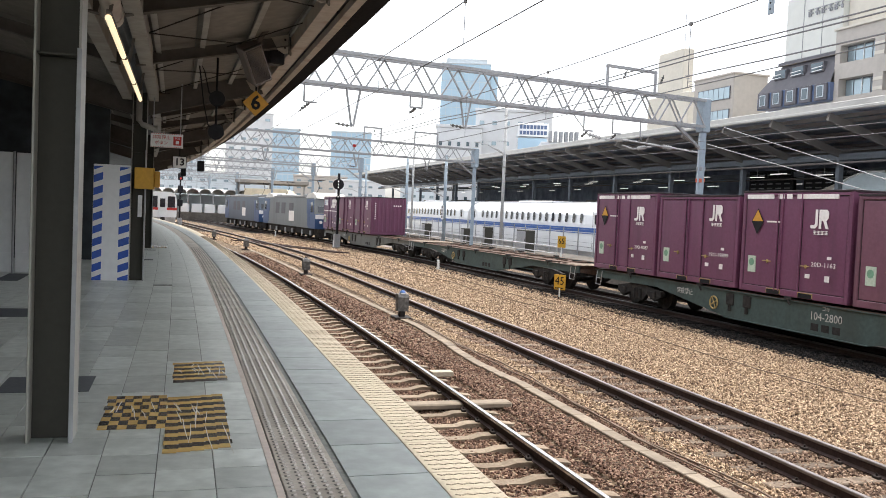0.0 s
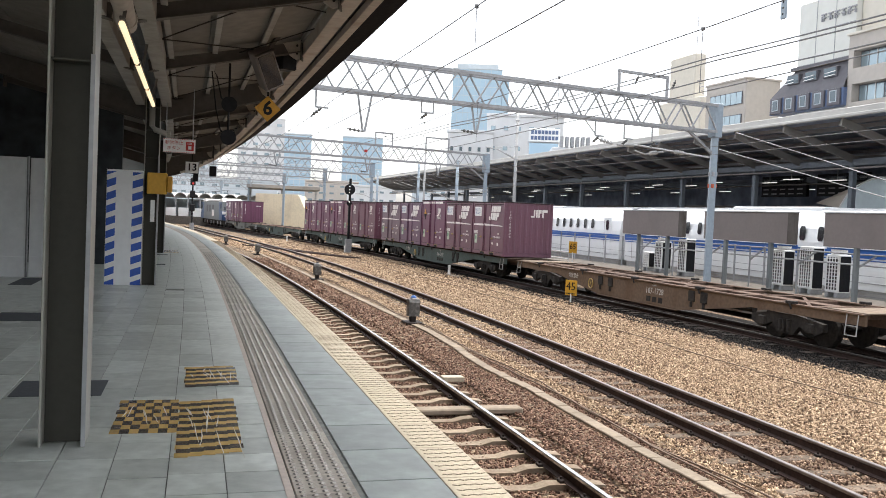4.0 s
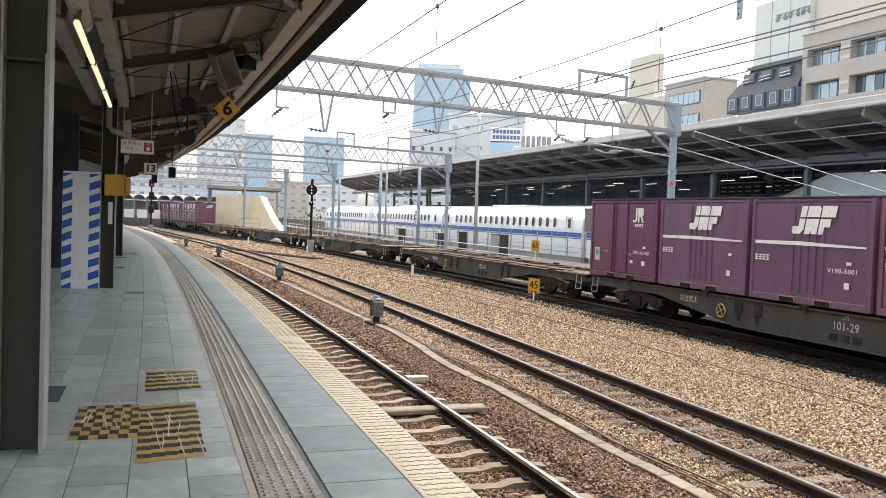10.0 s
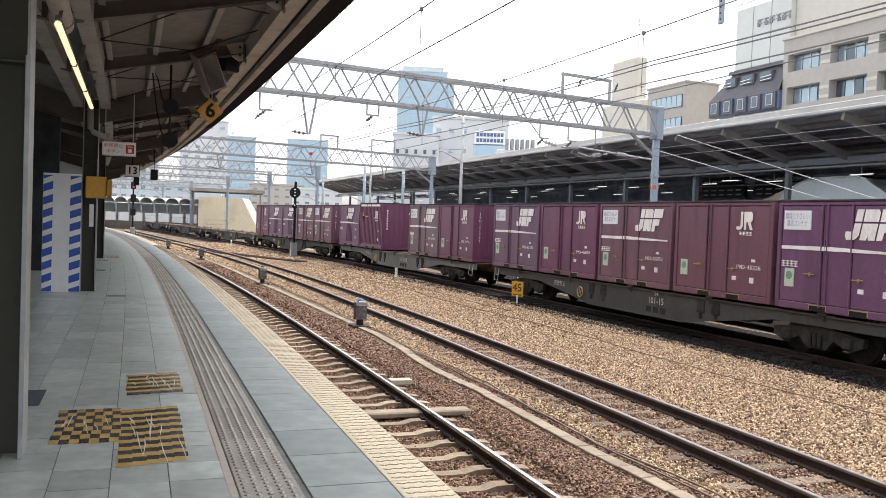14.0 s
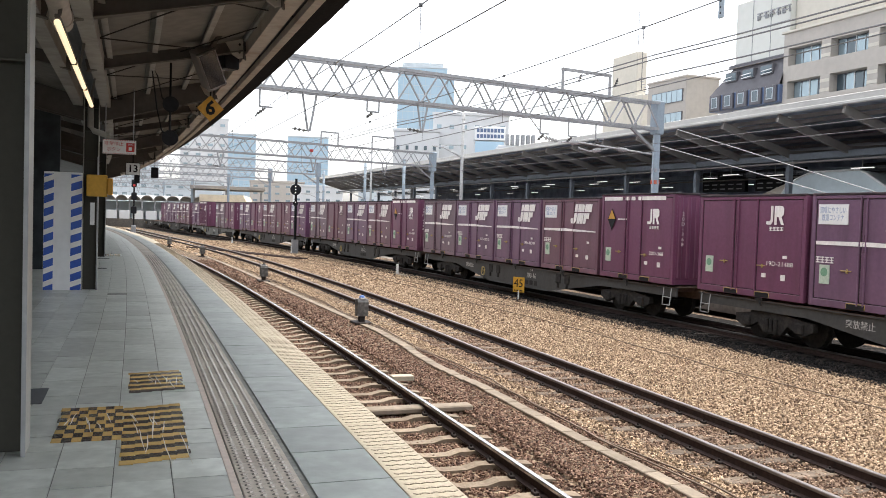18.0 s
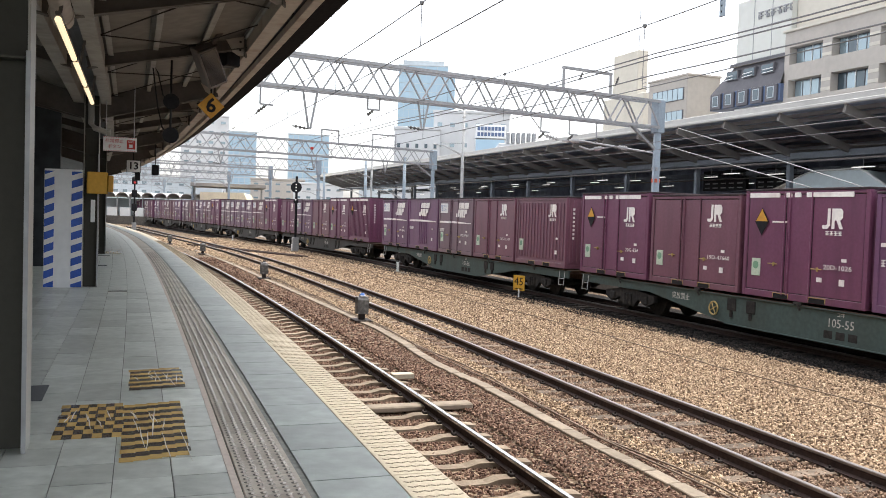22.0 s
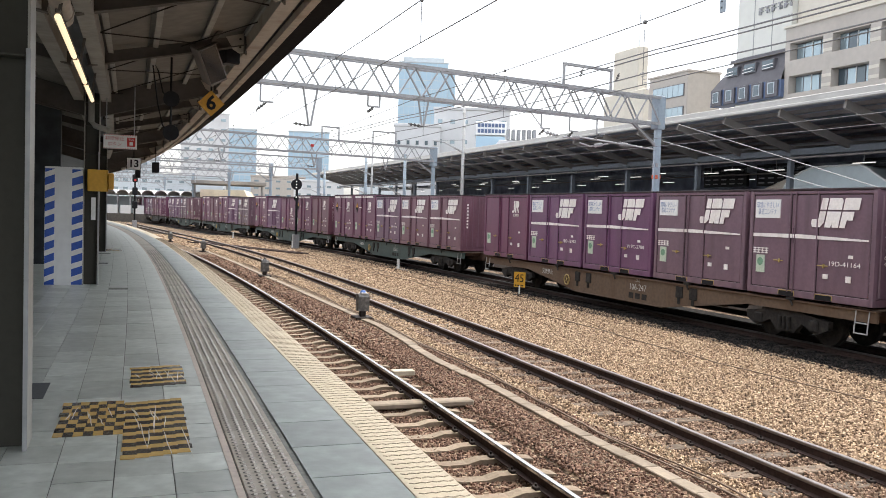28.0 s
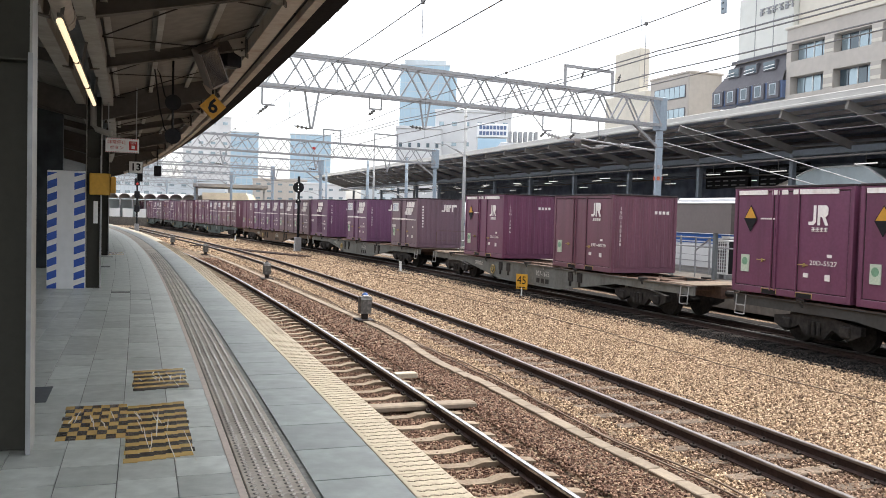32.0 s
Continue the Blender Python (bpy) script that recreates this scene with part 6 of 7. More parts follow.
# ---- things beside the tracks ----
def ground_marker(s, d, blue):
    m = thing("shunting_marker", spot(PLAT, s, d, BED), "squat grey trackside marker lamp on a concrete foot", "marker lamp", "marker lamps")
    part("foot", Geo().cbox(-0.3, 0.3, -0.24, 0.24, -0.04, 0.07, 0.015), M["iron"], m)
    part("neck", Geo().cbox(-0.09, 0.09, -0.08, 0.08, 0.05, 0.24, 0.02), M["iron"], m)
    part("body", Geo().prism([(-0.12, 0.22), (0.12, 0.22), (0.16, 0.6), (0.11, 0.68), (-0.11, 0.68), (-0.16, 0.6)], -0.15, 0.15), M["marker"], m)
    part("lens", Geo().tube([(0, 0, 0.66), (0, 0, 0.74), (0, 0, 0.78)], [0.09, 0.08, 0.04], 12), M["bullet_blue" if blue else "iron"], m, "blue glass lens" if blue else "")
    part("lens_guard", Geo().cbox(0.02, 0.13, -0.08, 0.08, 0.67, 0.72, 0.01), M["steel"], m)


for s, d, b in ((-22.45, 5.87, True), (-36.4, 5.58, False), (-55.1, 5.51, False), (-69.2, 5.41, False)):
    ground_marker(s, d, b)
dis = thing("distance_sign", spot(FREIGHT, -28.9, -1.63, -1.3), "yellow square sign with a black number forty-five", "sign")
part("post", Geo().tube([(0, 0, -0.1), (0, 0, 0.3)], 0.03, 8), M["white"], dis)
face = Matrix.Rotation(0.5, 4, "Z")
part("plate", Geo().cbox(-0.25, 0.25, -0.012, 0.012, 0.24, 0.8, 0.004, face), M["yellow"], dis)
part("number", text_mesh("45", 0.42, M["black"], 0.006), None, dis, m=face @ Matrix.Translation((0, -0.017, 0.56)) @ FACE_NEAR)
w = Geo()
for k in range(6):
    w.box(-0.18 + k * 0.062, -0.14 + k * 0.062, -0.016, -0.012, 0.28, 0.33, face)
part("small_writing", w, M["black"], dis)
dis = thing("distance_sign", spot_straight(40.0, 19.0, -1.3), "yellow square sign with a black number sixty-five", "sign")
part("post", Geo().tube([(0, 0, -0.1), (0, 0, 1.4)], 0.03, 8), M["white"], dis)
part("plate", Geo().cbox(-0.25, 0.25, -0.012, 0.012, 1.35, 1.95, 0.004, face), M["yellow"], dis)
part("number", text_mesh("65", 0.4, M["black"], 0.006), None, dis, m=face @ Matrix.Translation((0, -0.017, 1.68)) @ FACE_NEAR)
for s, d in ((-41.5, -1.9), (-62, -1.95), (-80.0, -2.0)):
    st = thing("white_stake", spot(FREIGHT, s, d, BED), "small white trackside stake with dark writing", "stake", "trackside stakes")
    part("post", Geo().cbox(-0.06, 0.06, -0.06, 0.06, -0.05, 0.52, 0.015), M["white"], st)
    w = Geo()
    for k in range(3):
        w.box(-0.03, 0.03, -0.064, -0.06, 0.18 + k * 0.1, 0.24 + k * 0.1)
    part("writing", w, M["black"], st)
    part("slab", Geo().cbox(-0.2, 1.2, -0.12, 0.12, -0.02, 0.05, 0.02), M["trough"], st)


def signal_post(m, h, heads, label):
    sg = thing("railway_signal", m, label, "signal", "railway signals")
    part("post", Geo().tube([(0, 0, 0), (0, 0, h)], 0.09, 10), M["black"], sg)
    part("base_box", Geo().cbox(-0.25, 0.25, -0.22, 0.22, 0.0, 1.0, 0.02), M["steel"], sg)
    for z, rad, lights in heads:
        f = Matrix.Rotation(-0.35, 4, "Z")
        hd = part("disc", Geo().tube([f @ Vector((0.12, 0, z)), f @ Vector((0.16, 0, z))], rad, 18), M["black"], sg)
        part("lamp_case", Geo().cbox(-0.1, 0.12, -rad * 0.5, rad * 0.5, z - rad * 0.7, z + rad * 0.7, 0.02, f), M["black"], sg)
        for k in range(lights):
            zz = z + rad * (0.55 - 0.55 * k)
            part("lens", Geo().tube([f @ Vector((0.16, 0, zz)), f @ Vector((0.2, 0, zz))], 0.038, 10), M["tube_far"], hd, "small white lit lens")
    for k in range(int(h / 0.4)):
        part("rung", Geo().bar((-0.1, -0.12, 0.3 + k * 0.4), (-0.1, 0.12, 0.3 + k * 0.4), 0.02), M["iron"], sg)
    return sg


signal_post(Matrix.LocRotScale((-10.69, 61.98, BED), Euler((0, 0, TH_N - math.pi / 2)), None), 5.4, ((4.6, 0.4, 3), (3.6, 0.18, 1)), "black railway signal post with a round three-lamp head")
sg = signal_post(spot(PLAT, -100.0, 6.3, BED), 6.1, (), "grey railway signal post with stacked black heads beside the track")
for z in (5.6, 4.2, 2.7):
    part("head", Geo().cbox(-0.15, 0.15, -0.28, 0.28, z - 0.4, z + 0.4, 0.08), M["black"], sg)
part("red_lens", Geo().tube([(0.16, 0, 5.4), (0.19, 0, 5.4)], 0.13, 10), M["red"], sg)

# cable trough lids and loose cables beside the near track
tr = thing("cable_trough", Matrix(), "line of pale concrete cable trough lids winding beside the track", "cable trough")
s, k = -4.0, 0
LID = Geo().cbox(-0.235, 0.235, -0.1, 0.1, -0.1, 0.012, 0.01).mesh("lid", M["trough"])
while s > -60:
    d = float(np.interp(-s, (4, 8, 10.2, 13.7, 15.6, 17.1, 18.5, 21, 26, 36, 60), (5.75, 5.73, 5.65, 5.71, 5.61, 5.67, 5.8, 5.88, 5.75, 5.6, 5.75)))
    part("lid", LID, None, tr, m=spot(PLAT, s, d, BED + 0.034 + random.uniform(-0.005, 0.005), random.uniform(-0.03, 0.03)))
    s -= 0.48
for seed, d0, amp in ((1, 5.95, 0.06), (2, 6.0, 0.08)):
    rng = random.Random(seed)
    pts = []
    s = -3.0
    while s > -45:
        x, y, _ = on(PLAT, s, d0 + amp * math.sin(s * 0.9 + seed) + rng.uniform(-0.03, 0.03))
        pts.append((x, y, BED + 0.035 + rng.uniform(0, 0.03)))
        s -= 0.7
    c = thing("track_cable", Matrix(), "dark signal cable lying loose on the ballast", "cable", "loose cables")
    part("sheath", Geo().tube(pts, 0.012, 6), M["cable"], c, smooth=True)
for seed, d0 in ((5, -4.1), (6, -3.2)):
    rng = random.Random(seed)
    pts = []
    s = -2.0 if seed == 5 else -26.0
    while s > -60:
        x, y, _ = on(FREIGHT, s, d0 + 0.12 * math.sin(s * 0.5) + rng.uniform(-0.04, 0.04))
        pts.append((x, y, BED + 0.03 + rng.uniform(0, 0.02)))
        s -= 0.9
    c = thing("track_cable", Matrix(), "thin cable lying across the tan ballast", "cable", "loose cables")
    part("sheath", Geo().tube(pts, 0.011, 6), M["cable"], c, smooth=True)
for s in (-12.3,):     # wide ties and boxes between the near rails
    t = thing("tie_plate", spot(NEAR, s, 0.05, RAIL - 0.12), "pale thick concrete tie of the near track", "tie", "wide ties")
    part("block", Geo().cbox(-0.13, 0.13, -1.1, 1.3, -0.06, 0.03, 0.02), M["trough"], t)
bx = thing("yellow_track_box", spot(NEAR, -14.6, 0.95, RAIL - 0.15), "flat yellowish box beside the near rail", "box")
part("lid", Geo().cbox(-0.1, 0.1, -0.2, 0.2, 0, 0.09, 0.01), M["edge_strip"], bx)
tn = thing("point_rods", spot(PLAT, -62, 9.0, BED), "long rusty point rods lying across the far ballast", "rods")
for k in range(3):
    part("rod", Geo().bar((-6, -2.5 + k * 0.5, 0.06), (9, 2.0 + k * 0.3, 0.06), 0.12, 0.08), M["rail_side"], tn)


# ---- across the yard: bullet train, fence, cooling units, far platform ----
def bullet_car(u_far):
    """One car of the white train; u_far is its far end."""
    L = 24.6
    c = thing("bullet_train_car", spot_straight(u_far, 24.0 + 1.68, -0.95), "white high-speed train car with a blue stripe, standing", "train car", "cars of the white train")
    side = [(-1.68, 0.55), (-1.69, 1.3), (-1.66, 2.2), (-1.58, 2.75), (-1.35, 3.2), (-0.9, 3.5), (-0.3, 3.62)]
    prof = side + [(-y, z) for y, z in side[::-1]]
    g = Geo()
    n = len(prof)
    g.add([(x, y, z) for x in (0.25, L) for y, z in prof], [(i, i + 1, n + i + 1, n + i) for i in range(n - 1)] + [tuple(range(n))[::-1], tuple(range(n, 2 * n)), (n - 1, 0, n, 2 * n - 1)])
    part("body", g, M["bullet_white"], c, smooth=False)
    part("gangway", Geo().cbox(-0.15, 0.3, -1.3, 1.3, 0.6, 3.3, 0.05), M["barrier"], c)
    part("blue_stripe", Geo().box(0.25, L, -1.705, -1.69, 1.72, 1.98), M["bullet_blue"], c)
    part("blue_stripe", Geo().box(0.25, L, -1.705, -1.69, 1.62, 1.66), M["bullet_blue"], c)
    part("skirt", Geo().cbox(0.4, L - 0.1, -1.62, 1.62, 0.1, 0.6, 0.03), M["skirt"], c)
    for z in (0.18, 0.32, 0.46, 0.8):
        part("side_line", Geo().box(0.4, L - 0.1, -1.7 if z > 0.6 else -1.63, -1.6, z, z + 0.03), M["steel"], c)
    pane = Geo()
    pane.prism([(-0.16, -0.18), (-0.1, -0.29), (0.1, -0.29), (0.16, -0.18), (0.16, 0.18), (0.1, 0.29), (-0.1, 0.29), (-0.16, 0.18)], -0.012, 0.012)
    pm = pane.mesh("window_pane", M["pane"])
    for i in range(18):
        x = 3.4 + i * 1.04
        part("window_pane", pm, None, c, m=Matrix.Translation((x, -1.672, 2.55)) @ Matrix.Rotation(-0.06, 4, "X"))
    for x in (1.5, L - 1.5):
        d = part("door", Geo().cbox(x - 0.42, x + 0.42, -1.7, -1.66, 0.75, 2.95, 0.02), M["bullet_white"], c, "white plug door")
        part("window_pane", pm, None, d, m=Matrix.Translation((x, -1.71, 2.5)))
        part("door_gap", Geo().box(x - 0.45, x - 0.43, -1.695, -1.68, 0.7, 2.98), M["barrier"], d)
    part("roof_unit", Geo().cbox(9, 15, -0.9, 0.9, 3.45, 3.66, 0.06), M["bullet_white"], c)
    for x in (3.5, L - 3.5):
        b = Geo()
        for dx in (-1.25, 1.25):
            b.tube([(x + dx, -0.9, 0.35), (x + dx, 0.9, 0.35)], 0.43, 14)
        part("bogie", b, M["bogie"], c)
    return c


for u in (19.0, 44.0, 69.0, 94.0, 119.0):
    bullet_car(u)
tm = tagged(new("bullet_track_bed"), "concrete bed and rails under the white train", "railway track", "", "structure")
part("bed", Geo().box(-180, 60, 23.2, 28.2, -1.45, -1.1, STRAIGHT), M["platform_side"], tm)
for y in (24.95, 26.39):
    part("rail", Geo().box(-180, 60, y - 0.035, y + 0.035, -1.1, -0.95, STRAIGHT), M["rail_side"], tm)

# low wall, railing and fence before the white train
wl = tagged(part("low_wall", Geo().cbox(-170, 40, 20.3, 20.55, -1.5, -0.55, 0.02, STRAIGHT), M["platform_side"]), "low stained concrete wall behind the freight track", "wall", "", "structure")
setting("service_strip", Geo().box(-170, 40, 20.55, 23.2, -1.5, -0.62, STRAIGHT), M["platform_side"], "concrete service strip beside the low wall", "pavement")
pr = thing("pipe_railing", STRAIGHT.copy(), "long pale pipe railing along the freight track", "railing")
for z in (-0.35, 0.02):
    part("rail_pipe", Geo().tube([(-150, 19.7, z), (-42, 19.7, z)], 0.035, 6), M["insulator"], pr)
for k in range(36):
    part("post", Geo().tube([(-42 - k * 3, 19.7, -1.4), (-42 - k * 3, 19.7, 0.02)], 0.03, 6), M["insulator"], pr)
fe = thing("wire_fence", STRAIGHT.copy(), "thin dark mesh fence posts before the white train", "fence")
for k in range(54):
    part("post", Geo().bar((-26.0 - k * 2.0, 22.9, -0.62), (-26.0 - k * 2.0, 22.9, 1.0), 0.06), M["steel"], fe)
for z in (0.95, 0.2):
    part("fence_wire", Geo().bar((-132, 22.9, z), (-18, 22.9, z), 0.018), M["steel"], fe)
for u0, u1 in ((38.5, 33.1), (31.5, 25.9), (24.4, 18.6), (17.4, 11.8), (10.6, 5.0)):
    b = thing("noise_barrier", STRAIGHT.copy(), "plain brown-grey noise barrier panel on steel posts", "barrier", "noise barriers")
    part("panel", Geo().cbox(-u0, -u1, 20.95, 21.1, 1.19, 2.32, 0.015), M["barrier"], b)
    part("end_strip", Geo().cbox(-u1 - 0.35, -u1 + 0.01, 20.93, 21.12, 1.18, 2.33, 0.01), M["canopy_steel"], b)
    part("panel_cap", Geo().cbox(-u0 - 0.02, -u1 + 0.02, 20.92, 21.14, 2.32, 2.36, 0.005), M["steel"], b)
    part("blue_rail", Geo().cbox(-u0, -u1, 21.1, 21.16, 1.1, 1.16, 0.005), M["bullet_blue"], b)
    for u in (u0 - 1.45, u1 + 1.35):
        part("post", Geo().cbox(-u - 0.075, -u + 0.075, 20.98, 21.13, -0.62, 1.2, 0.01), M["loco_grey"], b)
hr = thing("steel_handrail", STRAIGHT.copy(), "grey steel pipe handrail between the barrier posts", "railing")
for z in (0.62, 0.98):
    part("rail_pipe", Geo().tube([(-38, 21.6, z), (-5, 21.6, z)], 0.035, 6), M["steel"], hr)
for k in range(12):
    u = 37.6 - k * 2.8
    part("post", Geo().tube([(-u, 21.6, -0.62), (-u, 21.6, 0.98)], 0.035, 6), M["steel"], hr)
    part("brace", Geo().bar((-u, 21.6, 0.45), (-u + 0.9, 21.6, 0.95), 0.05), M["steel"], hr)


def cooling_unit(u, d, w, h, fan, turn):
    """Outdoor cooling unit with louvred sides."""
    c = thing("cooling_unit", spot_straight(u, d, -0.52, turn), "white outdoor cooling unit with louvred grille", "cooling unit", "cooling units")
    part("case", Geo().cbox(-w / 2, w / 2, -0.26, 0.26, 0.08, h, 0.02), M["white"], c)
    part("dark_coil", Geo().box(-w / 2 + 0.05, w / 2 - 0.05, -0.265, -0.25, 0.16, h - 0.1), M["black"], c)
    part("dark_coil", Geo().box(w / 2 - 0.01, w / 2 + 0.005, -0.22, 0.22, 0.12, h - 0.06), M["black"], c)
    n = max(5, int(w / 0.11))
    for i in range(n):
        x = -w / 2 + 0.05 + (w - 0.1) * i / (n - 1)
        part("grille_bar", Geo().box(x - 0.018, x + 0.018, -0.285, -0.264, 0.14, h - 0.08), M["white"], c)
    k = int(h / 0.14)
    for i in range(k):
        z = 0.16 + (h - 0.3) * i / (k - 1)
        part("grille_bar", Geo().box(-w / 2, w / 2, -0.282, -0.264, z - 0.016, z + 0.016), M["white"], c)
    if fan:
        part("fan_cowl", Geo().tube([(0, 0, h), (0, 0, h + 0.05), (0, 0, h + 0.06), (0, 0, h + 0.17)], [0.27, 0.25, 0.25, 0.28], 18), M["white"], c)
    for x in (-w / 2 + 0.1, w / 2 - 0.1):
        part("foot", Geo().cbox(x - 0.08, x + 0.08, -0.28, 0.28, -0.1, 0.08, 0.01), M["steel"], c)


for u, d, w, h, fan in ((37.9, 22.25, 0.5, 0.85, False), (36.75, 22.25, 0.65, 1.42, True), (34.7, 22.25, 0.65, 1.62, False), (28.0, 22.25, 0.65, 1.45, True), (26.45, 22.25, 0.7, 1.64, False), (25.07, 22.25, 0.65, 1.42, True)):
    cooling_unit(u, d, w, h, fan, 0.0)
for u, d, w, h in ((49.2, 20.9, 1.5, 1.35), (60.5, 20.9, 0.7, 1.1), (71.0, 20.9, 1.0, 1.2), (20.9, 22.2, 0.9, 0.45), (57.5, 21.5, 0.5, 1.3)):
    c = thing("equipment_cabinet", spot_straight(u, d, -0.62), "grey steel equipment cabinet beside the railing", "cabinet", "equipment cabinets")
    part("case", Geo().cbox(-w / 2, w / 2, -0.3, 0.3, 0, h, 0.02), M["column"], c)
    part("door", Geo().cbox(-w / 2 + 0.05, w / 2 - 0.05, -0.315, -0.3, 0.08, h - 0.08, 0.006), M["steel"], c)
    part("handle", Geo().cbox(w / 2 - 0.15, w / 2 - 0.12, -0.33, -0.315, h * 0.45, h * 0.6, 0.004), M["iron"], c)
ds = thing("destination_sign", spot_straight(61.7, 19.35, 1.6), "narrow white trackside sign with dark writing on a pole", "sign")
part("plate", Geo().cbox(-0.25, 0.25, -0.03, 0.03, -0.55, 0.55, 0.01), M["white"], ds)
for k in range(4):
    part("writing", Geo().box(-0.15, 0.15, -0.036, -0.03, -0.45 + k * 0.25, -0.3 + k * 0.25), M["slate"], ds)

# far platform with its roof
pf = tagged(new("far_platform"), "far high-speed platform with dark interior under a long roof", "platform", "", "structure")
part("deck", Geo().box(-190, 60, 28.0, 46.0, -1.4, 0.28, STRAIGHT), M["platform_side"], pf)
# back wall and roof slab wear the haze-tinted colours
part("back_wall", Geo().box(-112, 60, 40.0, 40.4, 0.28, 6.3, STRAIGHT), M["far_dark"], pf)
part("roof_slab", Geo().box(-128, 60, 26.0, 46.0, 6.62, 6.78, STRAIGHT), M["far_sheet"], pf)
part("fascia", Geo().cbox(-128, 60, 25.9, 26.05, 6.46, 6.84, 0.02, STRAIGHT), M["fascia"], pf, "pale roof fascia")
part("gutter", Geo().cbox(-128, 60, 25.8, 25.9, 6.46, 6.58, 0.02, STRAIGHT), M["fascia"], pf)
for z, y in ((4.95, 30.0), (4.75, 36.0)):
    part("long_beam", Geo().cbox(-127, 60, y - 0.12, y + 0.12, z - 0.1, z + 0.22, 0.02, STRAIGHT), M["far_column"], pf)
    part("cable_tray", Geo().cbox(-127, 60, y - 0.5, y - 0.2, z - 0.28, z - 0.2, 0.01, STRAIGHT), M["roof_grey"], pf)
for k in range(40):
    u = -17.15 + k * 3.6
    g = Geo()
    a = STRAIGHT @ Vector((-u, 26.0, 6.3))
    b = STRAIGHT @ Vector((-u, 30.0, 5.15))
    c = STRAIGHT @ Vector((-u, 40.0, 6.1))
    g.bar(a, b, 0.14, 0.34)
    g.bar(b, c, 0.14, 0.34)
    part("rafter", g, M["roof_grey"], pf)
    if k % 2 == 0:
        part("column", Geo().cbox(-u - 0.13, -u + 0.13, 29.87, 30.13, 0.28, 5.1, 0.02, STRAIGHT), M["far_column"], pf, "dark slim column")
for y, z in ((27.2, 6.45), (28.6, 6.45), (32, 6.4), (34.5, 6.4), (37, 6.4)):
    part("purlin", Geo().bar(STRAIGHT @ Vector((-127, y, z)), STRAIGHT @ Vector((60, y, z)), 0.12, 0.16), M["roof_grey"], pf)
lamp_rng = random.Random(4)
for k in range(48):
    u = 2 + (k // 3) * 7.2 + lamp_rng.uniform(-1.2, 1.2)
    y, z = ((31.2, 4.45), (34.0, 4.55), (37.0, 4.3))[k % 3]
    l = thing("platform_tube", spot_straight(u, y, z), "lit white tube lamp under the far platform roof", "tube lamp", "lamps of the far platform")
    part("tube", Geo().cbox(-0.62, 0.62, -0.06, 0.06, -0.02, 0.02, 0.006), M["tube_far"], l)
    part("hanger", Geo().bar((0, 0, 0.03), (0, 0, 0.6), 0.03), M["steel"], l)
for k in range(9):
    u = 15 + k * 13.5
    b = thing("platform_kiosk", spot_straight(u, 37.5, 0.28), "dim shuttered kiosk and glass waiting room on the far platform", "kiosk", "kiosks of the far platform")
    part("case", Geo().cbox(-3.2, 3.2, -1.0, 1.0, 0, 3.0, 0.05), M["barrier" if k % 2 else "roof_grey"], b)
    part("window", Geo().cbox(-2.8, 2.8, -1.02, -1.0, 1.0, 2.5, 0.01), M["pane"], b)
for u, w in ((45.6, 4.2), (40.6, 4.0), (33.0, 3.0)):
    db = thing("departure_board", spot_straight(u, 36.0, 4.55), "dark departure board with dim rows of writing", "departure board", "departure boards")
    part("case", Geo().cbox(-w / 2, w / 2, -0.12, 0.12, -0.75, 0.55, 0.02), M["black"], db)
    for r in range(4):
        for k in range(int(w / 0.8)):
            part("writing", Geo().box(-w / 2 + 0.2 + k * 0.8, -w / 2 + 0.7 + k * 0.8, -0.126, -0.12, -0.6 + r * 0.28, -0.53 + r * 0.28), M["steel"], db)
# grey hipped cover behind the white train
tc = thing("stair_cover", spot_straight(31.2, 33.0, 0.28), "pale blue-grey domed cover with white ribs on the far platform", "roof")
front = [(34.9, 2.9), (34.35, 3.62), (33.9, 3.91), (33.4, 4.12), (32.9, 4.26), (32.41, 4.34), (29.87, 4.34), (29.45, 4.2), (29.1, 3.98), (28.23, 3.5), (27.2, 2.9)]
front = [(31.2 - u, -2.2, z - 0.28) for u, z in front]
back = [(x * 0.9 - 1.4, 2.4, z - 0.05) for x, _, z in front]
n = len(front)
part("front", Geo().add(front + [(x, y + 0.05, z) for x, y, z in front], [tuple(range(n)), tuple(range(2 * n - 1, n - 1, -1))] + [(i, n + i, n + i + 1, i + 1) for i in range(n - 1)]), M["cover"], tc)
part("roof", Geo().add(front + back, [(i, n + i, n + i + 1, i + 1) for i in range(n - 1)]), M["cover"], tc)
hip = [(31.2 - 39.2, 0.0, 2.98)] + front[:5]
part("side_hip", Geo().add(hip, [(0, i, i + 1) for i in range(1, 5)]), M["cover_tan"], tc, "tan side of the cover")
part("rib", Geo().tube(front, 0.05, 6), M["white"], tc, "white edge rib")
part("wall", Geo().cbox(-7.4, 3.8, -1.9, 2.2, 0, 2.62, 0.03), M["roof_grey"], tc)


# ---- buildings ----
def facade_window(b, x0, x1, z0, z1, y, panes, frame="slate", glass="pane_sky", depth=0.25):
    w = part("window", Geo().box(x0 - 0.08, x1 + 0.08, y - 0.02, y + depth, z0 - 0.08, z1 + 0.08), M[frame], b)
    for i in range(panes):
        a, c = x0 + (x1 - x0) * i / panes, x0 + (x1 - x0) * (i + 1) / panes
        part("pane", Geo().box(a + 0.04, c - 0.04, y - 0.05, y - 0.022, z0, z1), M[glass], w)


ho = thing("beige_hotel", spot_straight(0, 56.0, 0), "beige stone hotel with broad grouped windows in rows", "building")
WZ = [(13.28, 14.86), (16.25, 17.82), (10.3, 11.85), (7.3, 8.85)]
